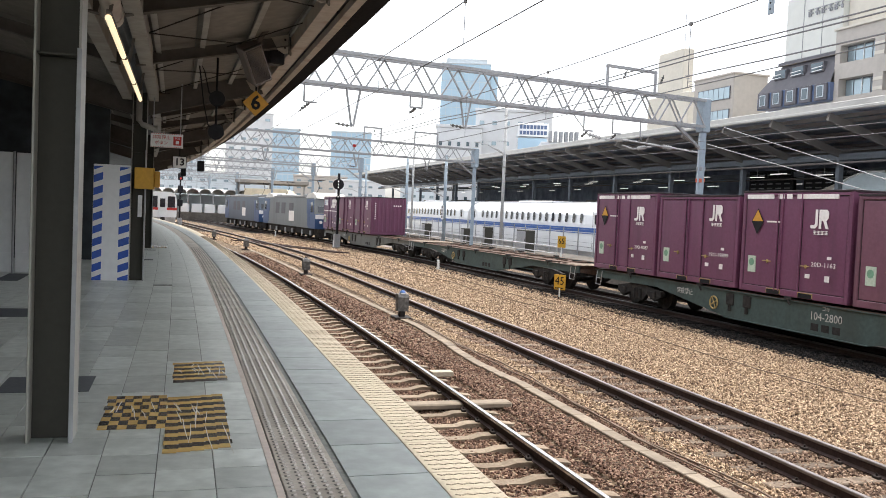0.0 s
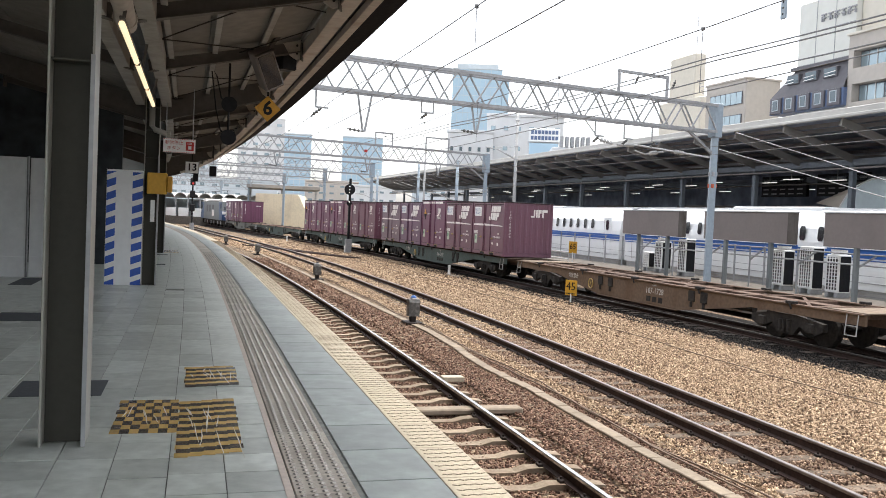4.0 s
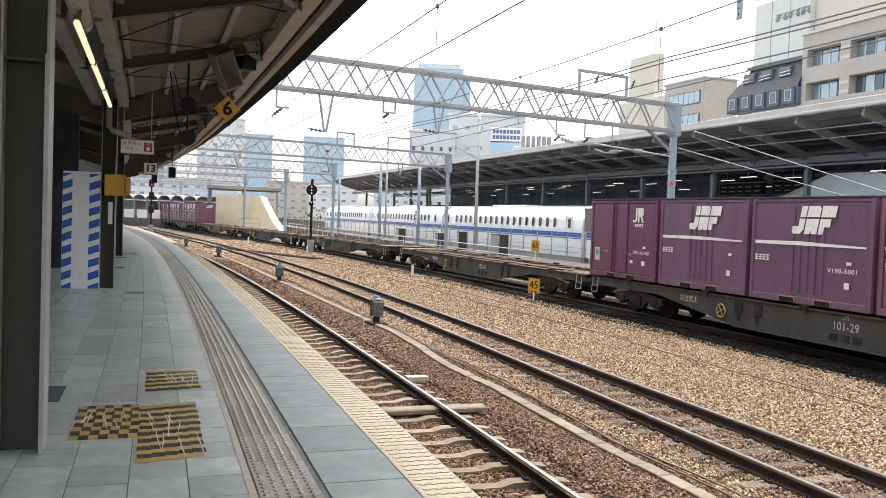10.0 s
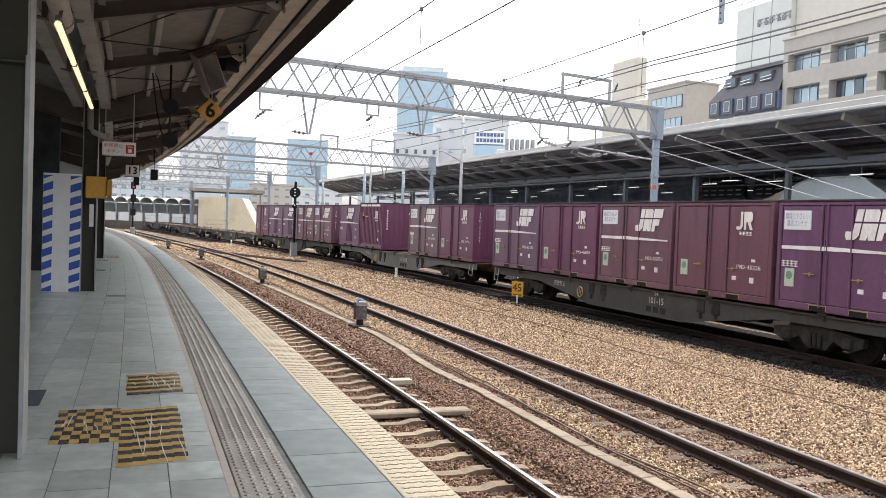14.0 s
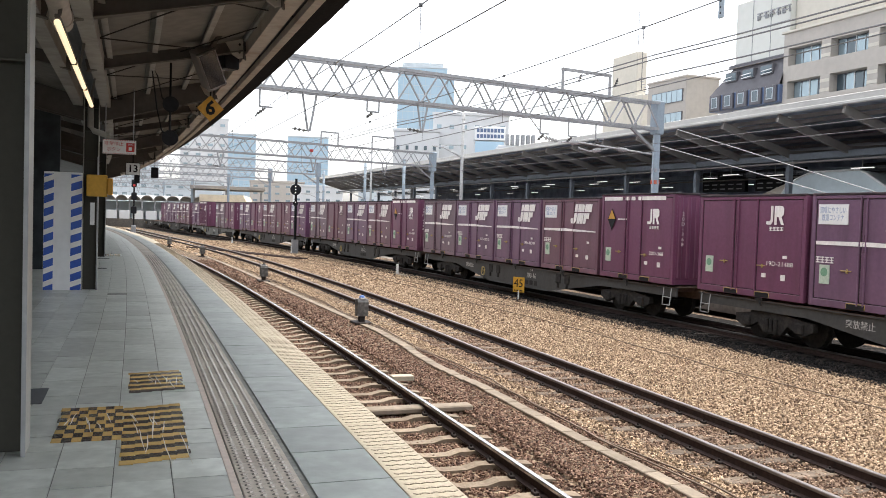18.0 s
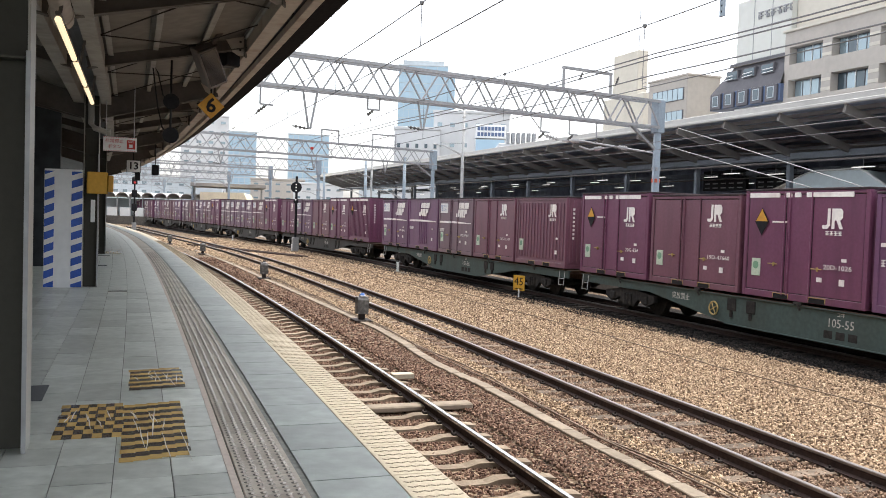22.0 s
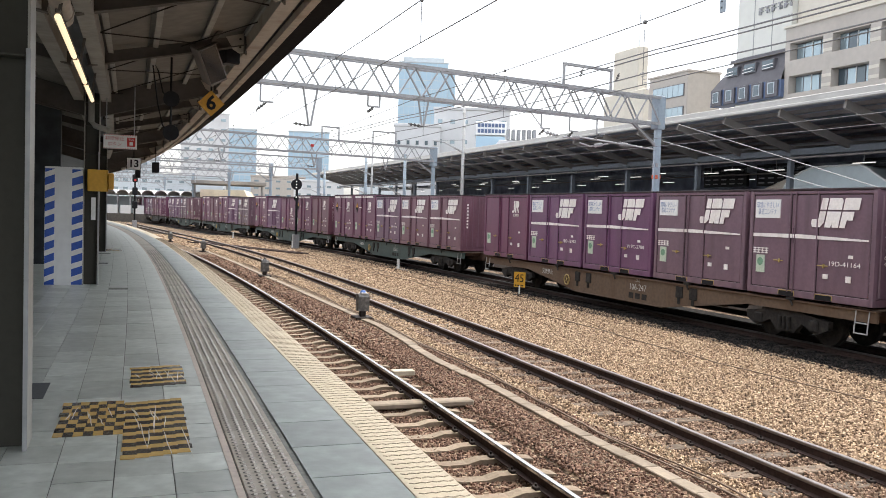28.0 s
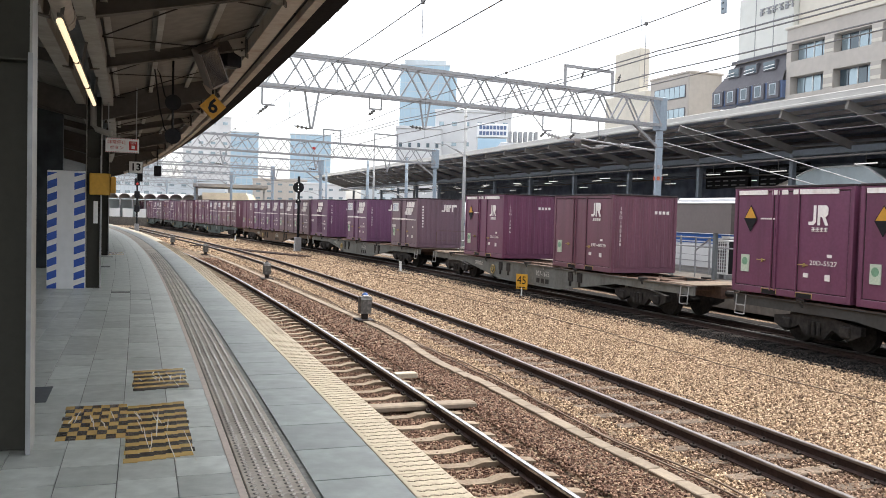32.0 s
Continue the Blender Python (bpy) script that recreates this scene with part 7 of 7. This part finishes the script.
HX = [-62.86 + k * 5.02 for k in range(14)]     # left edges of the window openings
part("core", Geo().cbox(-63.3, 10, 1.0, 22, 0.0, 19.2, 0.05), M["beige"], ho)
part("upper_wall", Geo().cbox(-63.3, 10, 1.05, 22, 19.35, 31.0, 0.05), M["beige_light"], ho)
zs = [0.0] + [v for z0, z1 in sorted(WZ) for v in (z0, z1)] + [19.2]
for a, b in zip(zs[::2], zs[1::2]):         # wall bands above and below the window rows
    part("wall_band", Geo().box(-63.45, 10, 0.0, 1.0, a, b), M["beige"], ho)
for z0, z1 in WZ:
    edges = [-63.45] + [v for x in HX for v in (x, x + 3.95)] + [10]
    for k, (a, b) in enumerate(zip(edges[::2], edges[1::2])):
        pier = part("pier", Geo().box(a, b, 0.0, 1.0, z0, z1), M["beige"], ho)
        if k:
            for zz in (0.15, 0.95):
                part("band", Geo().box(a + 0.02, b - 0.02, -0.03, 0.0, z0 + zz, z0 + zz + 0.28), M["beige_light"], pier)
part("cornice", Geo().cbox(-63.6, 10, -0.2, 22, 19.2, 19.4, 0.03), M["beige_light"], ho)
rng = random.Random(12)
for z0, z1 in WZ:
    for k in range(10):
        w = part("window", Geo().box(HX[k] + 0.02, HX[k] + 3.93, 0.8, 0.95, z0 + 0.02, z1 - 0.02), M["slate"], ho)
        for i in range(4):
            a = HX[k] + 0.06 + i * 0.97
            part("pane", Geo().box(a + 0.05, a + 0.9, 0.76, 0.79, z0 + 0.1, z1 - 0.08), M["pane_dim" if rng.random() < 0.3 else "pane_sky"], w)
        part("sill", Geo().box(HX[k], HX[k] + 3.95, 0.3, 0.8, z0, z0 + 0.05), M["beige_light"], w)
        part("mullion", Geo().box(HX[k] + 1.97, HX[k] + 2.03, 0.7, 0.8, z0 + 0.06, z1 - 0.03), M["white"], w)
pb = thing("plaza_building", spot_straight(0, 56.0, 0), "tall pale building with sign panels over a dark sloped roof", "building")
part("wall", Geo().cbox(-70.8, -63.35, 0.5, 18, 0.0, 23.55, 0.05), M["plaza_wall"], pb)
for z in (17.6, 20.6):
    part("floor_line", Geo().box(-70.85, -63.3, 0.46, 0.5, z, z + 0.05), M["steel"], pb)
for x in (-68.4, -65.9):
    part("panel_line", Geo().box(x, x + 0.05, 0.46, 0.5, 17.4, 23.5), M["steel"], pb)
for k, (x, w) in enumerate(((-67.7, 0.62), (-66.85, 0.62), (-66.0, 0.62), (-65.15, 0.55), (-64.35, 0.6), (-63.6, 0.3))):
    for a, b, c, d in ((0, 1, 0.62, 0.74), (0.35, 0.55, 0.0, 0.62), (0.05, 0.95, 0.26, 0.36), (0.75, 0.95, 0.0, 0.36) if k % 2 else (0.0, 0.2, 0.0, 0.5)):
        part("sign_stroke", Geo().box(x + a * w, x + b * w, 0.36, 0.5, 21.35 + c * 0.9, 21.35 + d * 0.9), M["steel"], pb)
part("mansard", Geo().add([(-73.4, -0.4, 14.7), (-63.4, -0.4, 14.7), (-63.4, 0.5, 17.3), (-70.9, 0.5, 17.3), (-73.4, 4, 14.7), (-70.9, 4, 17.3)], [(0, 1, 2, 3), (4, 0, 3, 5)]), M["slate"], pb, "dark slate sloped roof")
for k in range(3):
    x = -71.4 + k * 2.5
    part("dormer", Geo().cbox(x, x + 1.7, -0.12, 0.6, 15.85, 16.8, 0.03), M["slate"], pb)
    part("dormer_pane", Geo().box(x + 0.1, x + 1.6, -0.15, -0.12, 15.95, 16.7), M["pane_dim"], pb)
part("upper_roof", Geo().cbox(-71.2, -63.3, 0.1, 0.6, 17.2, 17.5, 0.02), M["slate"], pb)
part("lower_wall", Geo().cbox(-73.4, -63.4, -0.4, 4, 13.1, 14.7, 0.03), M["slate_blue"], pb)
for k in range(5):
    x = -73.1 + k * 1.98
    part("bay", Geo().cbox(x, x + 1.55, -0.6, -0.4, 13.15, 14.65, 0.03), M["slate"], pb)
    facade_window(pb, x + 0.42, x + 1.13, 13.5, 14.4, -0.62, 1, "pale_wall", "pane_dim", 0.1)
for k in range(3):
    part("ladder_rail", Geo().bar((-71.5 + k * 2.8, -0.4, 16.2), (-70.0 + k * 2.8, -0.5, 16.25), 0.06), M["white"], pb)
    part("ladder_rail", Geo().bar((-71.5 + k * 2.8, -0.4, 15.9), (-70.0 + k * 2.8, -0.5, 15.95), 0.06), M["white"], pb)
part("roof_railing", Geo().bar((-70.8, 0.6, 24.1), (-63.4, 0.6, 24.1), 0.08), M["steel"], pb)
gb = thing("grey_office", spot_straight(0, 60.0, 0), "grey-beige office block with ribbon windows", "building")
part("wall", Geo().cbox(-91.3, -83.5, 0, 4.6, 0, 18.7, 0.1), M["beige"], gb)
part("roof_edge", Geo().cbox(-91.45, -83.35, -0.12, 4.7, 18.6, 18.85, 0.05), M["beige"], gb)
for z0, z1 in ((15.95, 17.25), (12.6, 14.65), (9.2, 10.8)):
    facade_window(gb, -90.2, -84.1, z0, z1, -0.05, 6)
tb = thing("tank_tower", spot_straight(0, 70.0, 0), "yellowish concrete service tower with an outside stair", "building")
part("shaft", Geo().cbox(-116.4, -109.6, 0, 1.8, 0, 26.9, 0.15), M["beige_light"], tb)
part("lower_block", Geo().cbox(-118.0, -107.0, -0.5, 2.5, 0, 20.3, 0.1), M["beige_light"], tb)
for k in range(6):
    part("stair_rung", Geo().bar((-107.2 + k * 0.35, -1.1, 22.4 - k * 0.5), (-106.2 + k * 0.35, -1.1, 22.4 - k * 0.5), 0.08), M["steel"], tb)
part("mast", Geo().tube([(-111, 1, 26.9), (-111, 1, 33)], 0.06, 6), M["steel"], tb)


def far_block(name, left, right, depth, z1, wall, label, rows, cols, glass, inset=0.18):
    """A distant building between two plan points that face the yard."""
    a, b = Vector((*left, 0)), Vector((*right, 0))
    w = (b - a).length
    ang = math.atan2(b.y - a.y, b.x - a.x)
    t = thing(name, Matrix.LocRotScale(a, Euler((0, 0, ang)), None), label, "building", "distant buildings")
    part("wall", Geo().cbox(0, w, 0, depth, -1.5, z1, 0.1), M[wall], t)
    part("parapet", Geo().cbox(-0.15, w + 0.15, -0.15, depth, z1, z1 + 0.5, 0.05), M[wall], t)
    z0 = 2.0
    rh = (z1 - z0) / rows
    cw = w / cols
    for r in range(rows):
        if glass.startswith("strip"):
            wn = part("window", Geo().box(0.4, w - 0.4, -0.14, 0.0, z0 + r * rh + rh * 0.35, z0 + r * rh + rh * 0.8), M["slate"], t)
            part("pane", Geo().box(0.45, w - 0.45, -0.18, -0.14, z0 + r * rh + rh * 0.38, z0 + r * rh + rh * 0.77), M["pane_sky"], wn)
            continue
        for c in range(cols):
            part("window", Geo().box(c * cw + cw * inset, (c + 1) * cw - cw * inset, -0.12, 0.05, z0 + r * rh + rh * inset, z0 + (r + 1) * rh - rh * inset * 1.5), M[glass], t)
    return t


# distant towers: haze is in the pale glass colour
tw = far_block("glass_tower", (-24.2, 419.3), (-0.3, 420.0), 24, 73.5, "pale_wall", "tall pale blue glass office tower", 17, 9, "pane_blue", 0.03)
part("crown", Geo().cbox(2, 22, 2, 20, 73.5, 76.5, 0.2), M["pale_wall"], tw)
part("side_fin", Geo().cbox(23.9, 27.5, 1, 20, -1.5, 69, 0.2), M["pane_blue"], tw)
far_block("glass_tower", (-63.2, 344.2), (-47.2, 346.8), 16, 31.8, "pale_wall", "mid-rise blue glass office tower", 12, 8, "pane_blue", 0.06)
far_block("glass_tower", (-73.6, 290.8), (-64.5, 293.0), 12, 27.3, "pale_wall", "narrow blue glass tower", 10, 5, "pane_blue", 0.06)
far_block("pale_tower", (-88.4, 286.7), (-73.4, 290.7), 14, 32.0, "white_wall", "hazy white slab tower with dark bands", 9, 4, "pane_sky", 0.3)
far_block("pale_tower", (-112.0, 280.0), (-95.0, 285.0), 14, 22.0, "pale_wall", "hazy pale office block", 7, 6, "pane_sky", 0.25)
far_block("white_block", (-9.1, 149.7), (-1.2, 150.0), 12, 16.3, "white_wall", "low white block with small windows", 3, 5, "pane_dim", 0.34)
far_block("white_block", (-2.4, 152.0), (11.0, 151.6), 12, 19.6, "white_wall", "stepped white apartment block", 5, 6, "pane_sky", 0.32)
sb = far_block("sign_building", (4.3, 129.9), (8.8, 129.7), 8, 13.4, "white_wall", "pale block with a rooftop sign panel and screen", 3, 2, "pane_dim", 0.25)
part("roof_sign", Geo().cbox(0.0, 4.6, -0.3, 0.1, 13.4, 15.4, 0.05), M["white"], sb)
for r in range(2):
    for k in range(8):
        part("sign_writing", Geo().box(0.3 + k * 0.52, 0.7 + k * 0.52, -0.36, -0.3, 13.7 + r * 0.85, 14.25 + r * 0.85), M["slate_blue"], sb)
part("screen", Geo().cbox(0.1, 4.4, -0.25, 0.0, 11.2, 13.2, 0.05), M["pane_blue"], sb)
lv = thing("louvre_row", Matrix.Translation((8.2, 119.7, 0)), "row of dark rooftop louvre stacks on a low block", "rooftop units")
part("block", Geo().cbox(-1, 6, 0, 8, -1.5, 11.9, 0.1), M["white_wall"], lv)
for k in range(6):
    part("louvre_unit", Geo().cbox(0.1 + k * 0.72, 0.55 + k * 0.72, -0.2, 1.5, 11.9, 13.4, 0.04), M["steel"], lv)
# far houses: pale panes lower the contrast in place of haze
far_block("far_house", (-52, 230), (-38, 233), 10, 9.5, "beige", "small far apartment house of tan brick", 4, 5, "pane_sky", 0.3)
far_block("far_house", (-37, 210), (-25, 212), 10, 8.0, "white_wall", "small far white house row", 3, 5, "pane_sky", 0.3)
far_block("far_house", (-24, 240), (-9, 241), 10, 12.0, "pale_wall", "small far grey office block", 4, 6, "pane_sky", 0.28)
far_block("far_house", (-70, 205), (-54, 209), 10, 8.0, "pale_wall", "small far grey block by the line", 3, 6, "pane_sky", 0.3)
gs = thing("green_billboard", Matrix.Translation((-4.2, 110.0, 0)), "green and white billboard behind the far platform roof", "billboard")
part("board", Geo().cbox(-1.7, 1.7, -0.15, 0.15, 6.6, 7.9, 0.03), M["green"], gs)
part("white_field", Geo().cbox(-1.3, 1.3, -0.2, -0.15, 6.95, 7.45, 0.02), M["white"], gs)
part("post", Geo().bar((0, 0.3, -1.5), (0, 0.3, 6.2), 0.3), M["steel"], gs)

# low platforms and shed far down the line
sh = thing("barrel_shed", Matrix.LocRotScale((-31.6, 111.0, -1.4), Euler((0, 0, 0.15)), None), "cream corrugated barrel-roofed shed beside the line", "shed")
g = Geo()
out = [(0.0, 0.0), (0.0, 5.0), (5.5, 5.05), (5.9, 4.3), (6.6, 2.9), (7.4, 1.5), (8.7, 0.0)]
g.prism(out, 0, 14)
part("barrel_roof", g, M["cream"], sh, "sunlit cream roof")
for k in range(1, 9):
    x = k * 0.95
    top = 5.0 if x < 5.5 else 5.0 - (x - 5.5) * 1.62
    part("seam", Geo().bar((x, -0.08, 0.0), (x, -0.08, max(0.3, top)), 0.05), M["cream"], sh)
part("front_wall", Geo().prism(out[:1] + out[1:], -0.06, -0.01), M["cream"], sh)
lp = tagged(new("left_platform"), "low far platform with a row of arched roof bays", "platform", "", "structure")
a0, b0 = Vector((-58.0, 134.0, 0)), Vector((-36.6, 127.0, 0))
e = (b0 - a0).normalized()
ang = math.atan2(e.y, e.x)
base = Matrix.LocRotScale(a0, Euler((0, 0, ang)), None)
part("deck", Geo().cbox(-10, 24, 0, 7, -1.5, -0.1, 0.05, base), M["platform_side"], lp)
part("back_wall", Geo().cbox(-10, 24, 6.5, 7, -0.1, 2.7, 0.05, base), M["pale_wall"], lp)
for k in range(14):
    g = Geo()
    pts = [(-8 + k * 2.3 + 1.15 - 1.15 * math.cos(j * math.pi / 10), 2.8 + 0.75 * math.sin(j * math.pi / 10)) for j in range(11)]
    pts2 = [(-8 + k * 2.3 + 1.15 - 1.08 * math.cos(j * math.pi / 10), 2.76 + 0.7 * math.sin(j * math.pi / 10)) for j in range(10, -1, -1)]
    g.prism(pts + pts2, 0, 6.5, base)
    part("arched_roof", g, M["fascia"], lp)
    part("post", Geo().bar(base @ Vector((-8 + k * 2.3, 0.4, -0.1)), base @ Vector((-8 + k * 2.3, 0.4, 2.8)), 0.18), M["steel"], lp)
for k in range(13):
    part("white_barrier", Geo().cbox(-8 + k * 2.4, -6.1 + k * 2.4, 0.1, 0.25, -0.1, 1.2, 0.03, base), M["white"], lp)
fr = thing("flat_roof", Matrix.LocRotScale((-36.8, 124.7, -1.4), Euler((0, 0, 0.25)), None), "flat grey platform roof on posts far down the line", "roof")
part("slab", Geo().cbox(0, 10.5, -3, 8, 6.0, 6.5, 0.05), M["roof_grey"], fr)
for x in (0.5, 5.0, 10.0):
    part("post", Geo().bar((x, 0, 0), (x, 0, 6.0), 0.25), M["steel"], fr)
g = Geo()
rng = random.Random(8)
for k in range(900):
    c = Vector((rng.uniform(-60, 10), rng.uniform(185, 200), -1.2 + abs(rng.gauss(0, 1.6))))
    r_ = rng.uniform(0.25, 0.6)
    g.add([c + Vector((rng.uniform(-r_, r_), rng.uniform(-r_, r_), rng.uniform(-r_, r_))) for _ in range(4)], [(0, 1, 2), (0, 2, 3), (0, 3, 1), (1, 3, 2)])
tagged(part("far_shrubs", g, M["foliage"]), "low dull green shrubs far down the yard", "shrubs", "", "stuff")


# ---- locomotives and the leaving passenger train ----
def locomotive(kind):
    lo = thing("electric_locomotive", Matrix(), "blue and grey electric goods locomotive with white band" if kind else "dull grey-blue electric goods locomotive", "locomotive", "locomotives of the goods train")
    L, hw, h = 18.4, 1.42, 3.45
    body = "loco_grey" if kind else "loco_dull"
    side = [(-L / 2, 0.95), (L / 2, 0.95), (L / 2, 2.2), (L / 2 - 0.35, 3.4), (L / 2 - 0.7, h), (-L / 2 + 0.7, h), (-L / 2 + 0.35, 3.4), (-L / 2, 2.2)]
    part("body", Geo().prism(side, -hw, hw), M[body], lo)
    for sx in (-1, 1):
        x0, x1 = sorted((sx * (L / 2 + 0.02), sx * (L / 2 - 2.0)))
        part("cab_band", Geo().cbox(x0, x1, -hw - 0.012, hw + 0.012, 0.94, 2.15, 0.02), M["loco_blue"], lo, "deep blue cab side")
        part("front_band", Geo().cbox(*sorted((sx * (L / 2 + 0.02), sx * (L / 2 + 0.04))), -hw, hw, 1.75, 2.1, 0.005), M["white"], lo, "white front band")
        if kind:
            x2 = sx * (L / 2)
            cap = [(x2 - sx * 3.6, 3.4), (x2 - sx * 2.9, 3.78), (x2 - sx * 1.5, 3.9), (x2 - sx * 0.7, 3.7), (x2 - sx * 0.2, 3.42)]
            part("cab_roof", Geo().prism(cap if sx > 0 else cap[::-1], -1.25, 1.25), M["cream_grey"], lo, "pale domed cab roof")
            part("cab_upper", Geo().cbox(*sorted((sx * (L / 2 - 0.45), sx * (L / 2 - 2.6))), -hw - 0.01, hw + 0.01, 2.14, 3.36, 0.03), M["loco_blue"], lo, "deep blue upper cab")
        part("windscreen", Geo().add([(sx * (L / 2 - 0.02), -1.2, 2.3), (sx * (L / 2 - 0.02), 1.2, 2.3), (sx * (L / 2 - 0.3), 1.15, 3.2), (sx * (L / 2 - 0.3), -1.15, 3.2)], [(0, 1, 2, 3) if sx > 0 else (3, 2, 1, 0)]), M["pane"], lo)
        part("cab_window", Geo().cbox(*sorted((sx * (L / 2 - 0.7), sx * (L / 2 - 1.35))), -hw - 0.03, -hw + 0.02, 2.3, 3.1, 0.01), M["pane"], lo)
        part("cab_door", Geo().cbox(*sorted((sx * (L / 2 - 1.6), sx * (L / 2 - 2.3))), -hw - 0.015, -hw + 0.02, 1.1, 3.1, 0.01), M["loco_blue"], lo)
        for y in (-0.95, 0.95):
            part("headlight", Geo().tube([(sx * (L / 2 + 0.02), y, 1.5), (sx * (L / 2 + 0.08), y, 1.5)], 0.13, 10), M["white"], lo)
        part("coupler", Geo().cbox(*sorted((sx * L / 2, sx * (L / 2 + 0.6))), -0.15, 0.15, 0.75, 1.05, 0.03), M["bogie"], lo)
        part("snow_plough", Geo().cbox(*sorted((sx * (L / 2 - 0.1), sx * (L / 2 + 0.15))), -1.2, 1.2, 0.25, 0.9, 0.03), M["bogie"], lo)
    part("grey_roof", Geo().cbox(-L / 2 + 1.2, L / 2 - 1.2, -1.2, 1.2, h, h + 0.18, 0.05), M["roof_grey"], lo, "grey roof")
    for x in (-3.4, -1.2, 1.6):
        part("side_louvre", Geo().cbox(x - 0.7, x + 0.7, -hw - 0.02, -hw + 0.02, 2.0, 3.0, 0.01), M["slate"], lo)
    part("white_marking", Geo().cbox(0.9, 2.6, -hw - 0.025, -hw, 1.4, 2.3, 0.004), M["mark"], lo)
    for x in (-5.2, 5.0):
        pa = Geo().tube([(x - 0.9, 0, h + 0.3), (x + 0.4, 0, h + 0.95), (x - 0.4, 0, h + 1.55)], 0.04, 6)
        pa.bar((x - 0.4, -0.7, h + 1.55), (x - 0.4, 0.7, h + 1.55), 0.06)
        part("pantograph", pa, M["iron"], lo)
        part("roof_case", Geo().cbox(x - 1.2, x + 1.2, -0.9, 0.9, h, h + 0.32, 0.05), M["loco_grey"], lo)
    part("underframe", Geo().cbox(-L / 2 + 0.6, L / 2 - 0.6, -1.05, 1.05, 0.4, 0.96, 0.04), M["bogie"], lo)
    for xb in (-5.8, 0.0, 5.8):
        b = part("bogie", Geo().cbox(xb - 1.9, xb + 1.9, -1.15, 1.15, 0.35, 0.92, 0.05), M["bogie"], lo)
        for dx in (-1.25, 1.25):
            g = Geo()
            for y in (-0.56, 0.56):
                g.tube([(xb + dx, y - 0.07, 0.56), (xb + dx, y + 0.07, 0.56)], 0.56, 18)
            part("wheelset", g, M["bogie"], b)
            part("axle_box", Geo().cbox(xb + dx - 0.2, xb + dx + 0.2, -1.22, -1.1, 0.35, 0.75, 0.03), M["steel"], b)
    return lo


moving.append((locomotive(1), -264.6 - 1.8 - 9.2, RAIL))
moving.append((locomotive(0), -264.6 - 1.8 - 9.2 - 20.4, RAIL))


def passenger_train():
    t = thing("passenger_train", Matrix(), "white passenger train with a red waist stripe, leaving", "train")
    L, hw = 19.5, 1.4
    for k in range(3):
        x0 = -k * 20.0
        side = [(-hw, 1.0), (-hw, 2.7), (-hw + 0.12, 3.3), (-0.8, 3.6), (0.8, 3.6), (hw - 0.12, 3.3), (hw, 2.7), (hw, 1.0)]
        n = len(side)
        g = Geo().add([(x, y, z) for x in (x0 - L, x0) for y, z in side], [(i, i + 1, n + i + 1, n + i) for i in range(n - 1)] + [tuple(range(n))[::-1], tuple(range(n, 2 * n)), (n - 1, 0, n, 2 * n - 1)])
        c = part("car_body", g, M["bullet_white"], t)
        for y in (-hw - 0.01, hw + 0.01):
            part("red_stripe", Geo().box(x0 - L, x0, y - 0.01, y + 0.01, 1.75, 2.0), M["red"], c)
            for i in range(6):
                part("side_window", Geo().cbox(x0 - L + 1.6 + i * 2.9, x0 - L + 3.6 + i * 2.9, y - 0.02, y + 0.02, 2.05, 2.85, 0.01), M["pane"], c)
        part("underframe", Geo().cbox(x0 - L + 0.6, x0 - 0.3, -1.2, 1.2, 0.3, 0.98, 0.05), M["bogie"], c)
    for y0, y1 in ((-1.22, -0.5), (0.5, 1.22)):
        part("end_window", Geo().cbox(0.0, 0.03, y0, y1, 2.0, 3.15, 0.01), M["pane"], t)
    part("end_door", Geo().cbox(0.0, 0.05, -0.4, 0.4, 1.1, 3.1, 0.01), M["white_panel"], t)
    part("door_window", Geo().cbox(0.05, 0.07, -0.26, 0.26, 2.0, 2.9, 0.01), M["pane"], t)
    part("red_stripe", Geo().cbox(0.0, 0.02, -hw, -0.42, 1.72, 1.98, 0.004), M["red"], t)
    part("red_stripe", Geo().cbox(0.0, 0.02, 0.42, hw, 1.72, 1.98, 0.004), M["red"], t)
    part("coupler", Geo().cbox(0, 0.6, -0.2, 0.2, 0.7, 1.0, 0.03), M["bogie"], t)
    part("lower_skirt", Geo().cbox(-0.1, 0.06, -1.3, 1.3, 0.45, 1.0, 0.02), M["skirt"], t)
    return t


leaving = passenger_train()


# ---- motion of the trains ----
def motions():
    for ob, mid, z in moving:
        rows = []
        for i in range(33):
            rows.append((float(i), spot(FREIGHT, mid + travel(i), 0, z)))
        walk(ob, rows)
    walk(leaving, [(float(t), spot(NEAR, -93.0 - 7.4 * t, 0.2, RAIL)) for t in range(0, 33, 2)])


motions()
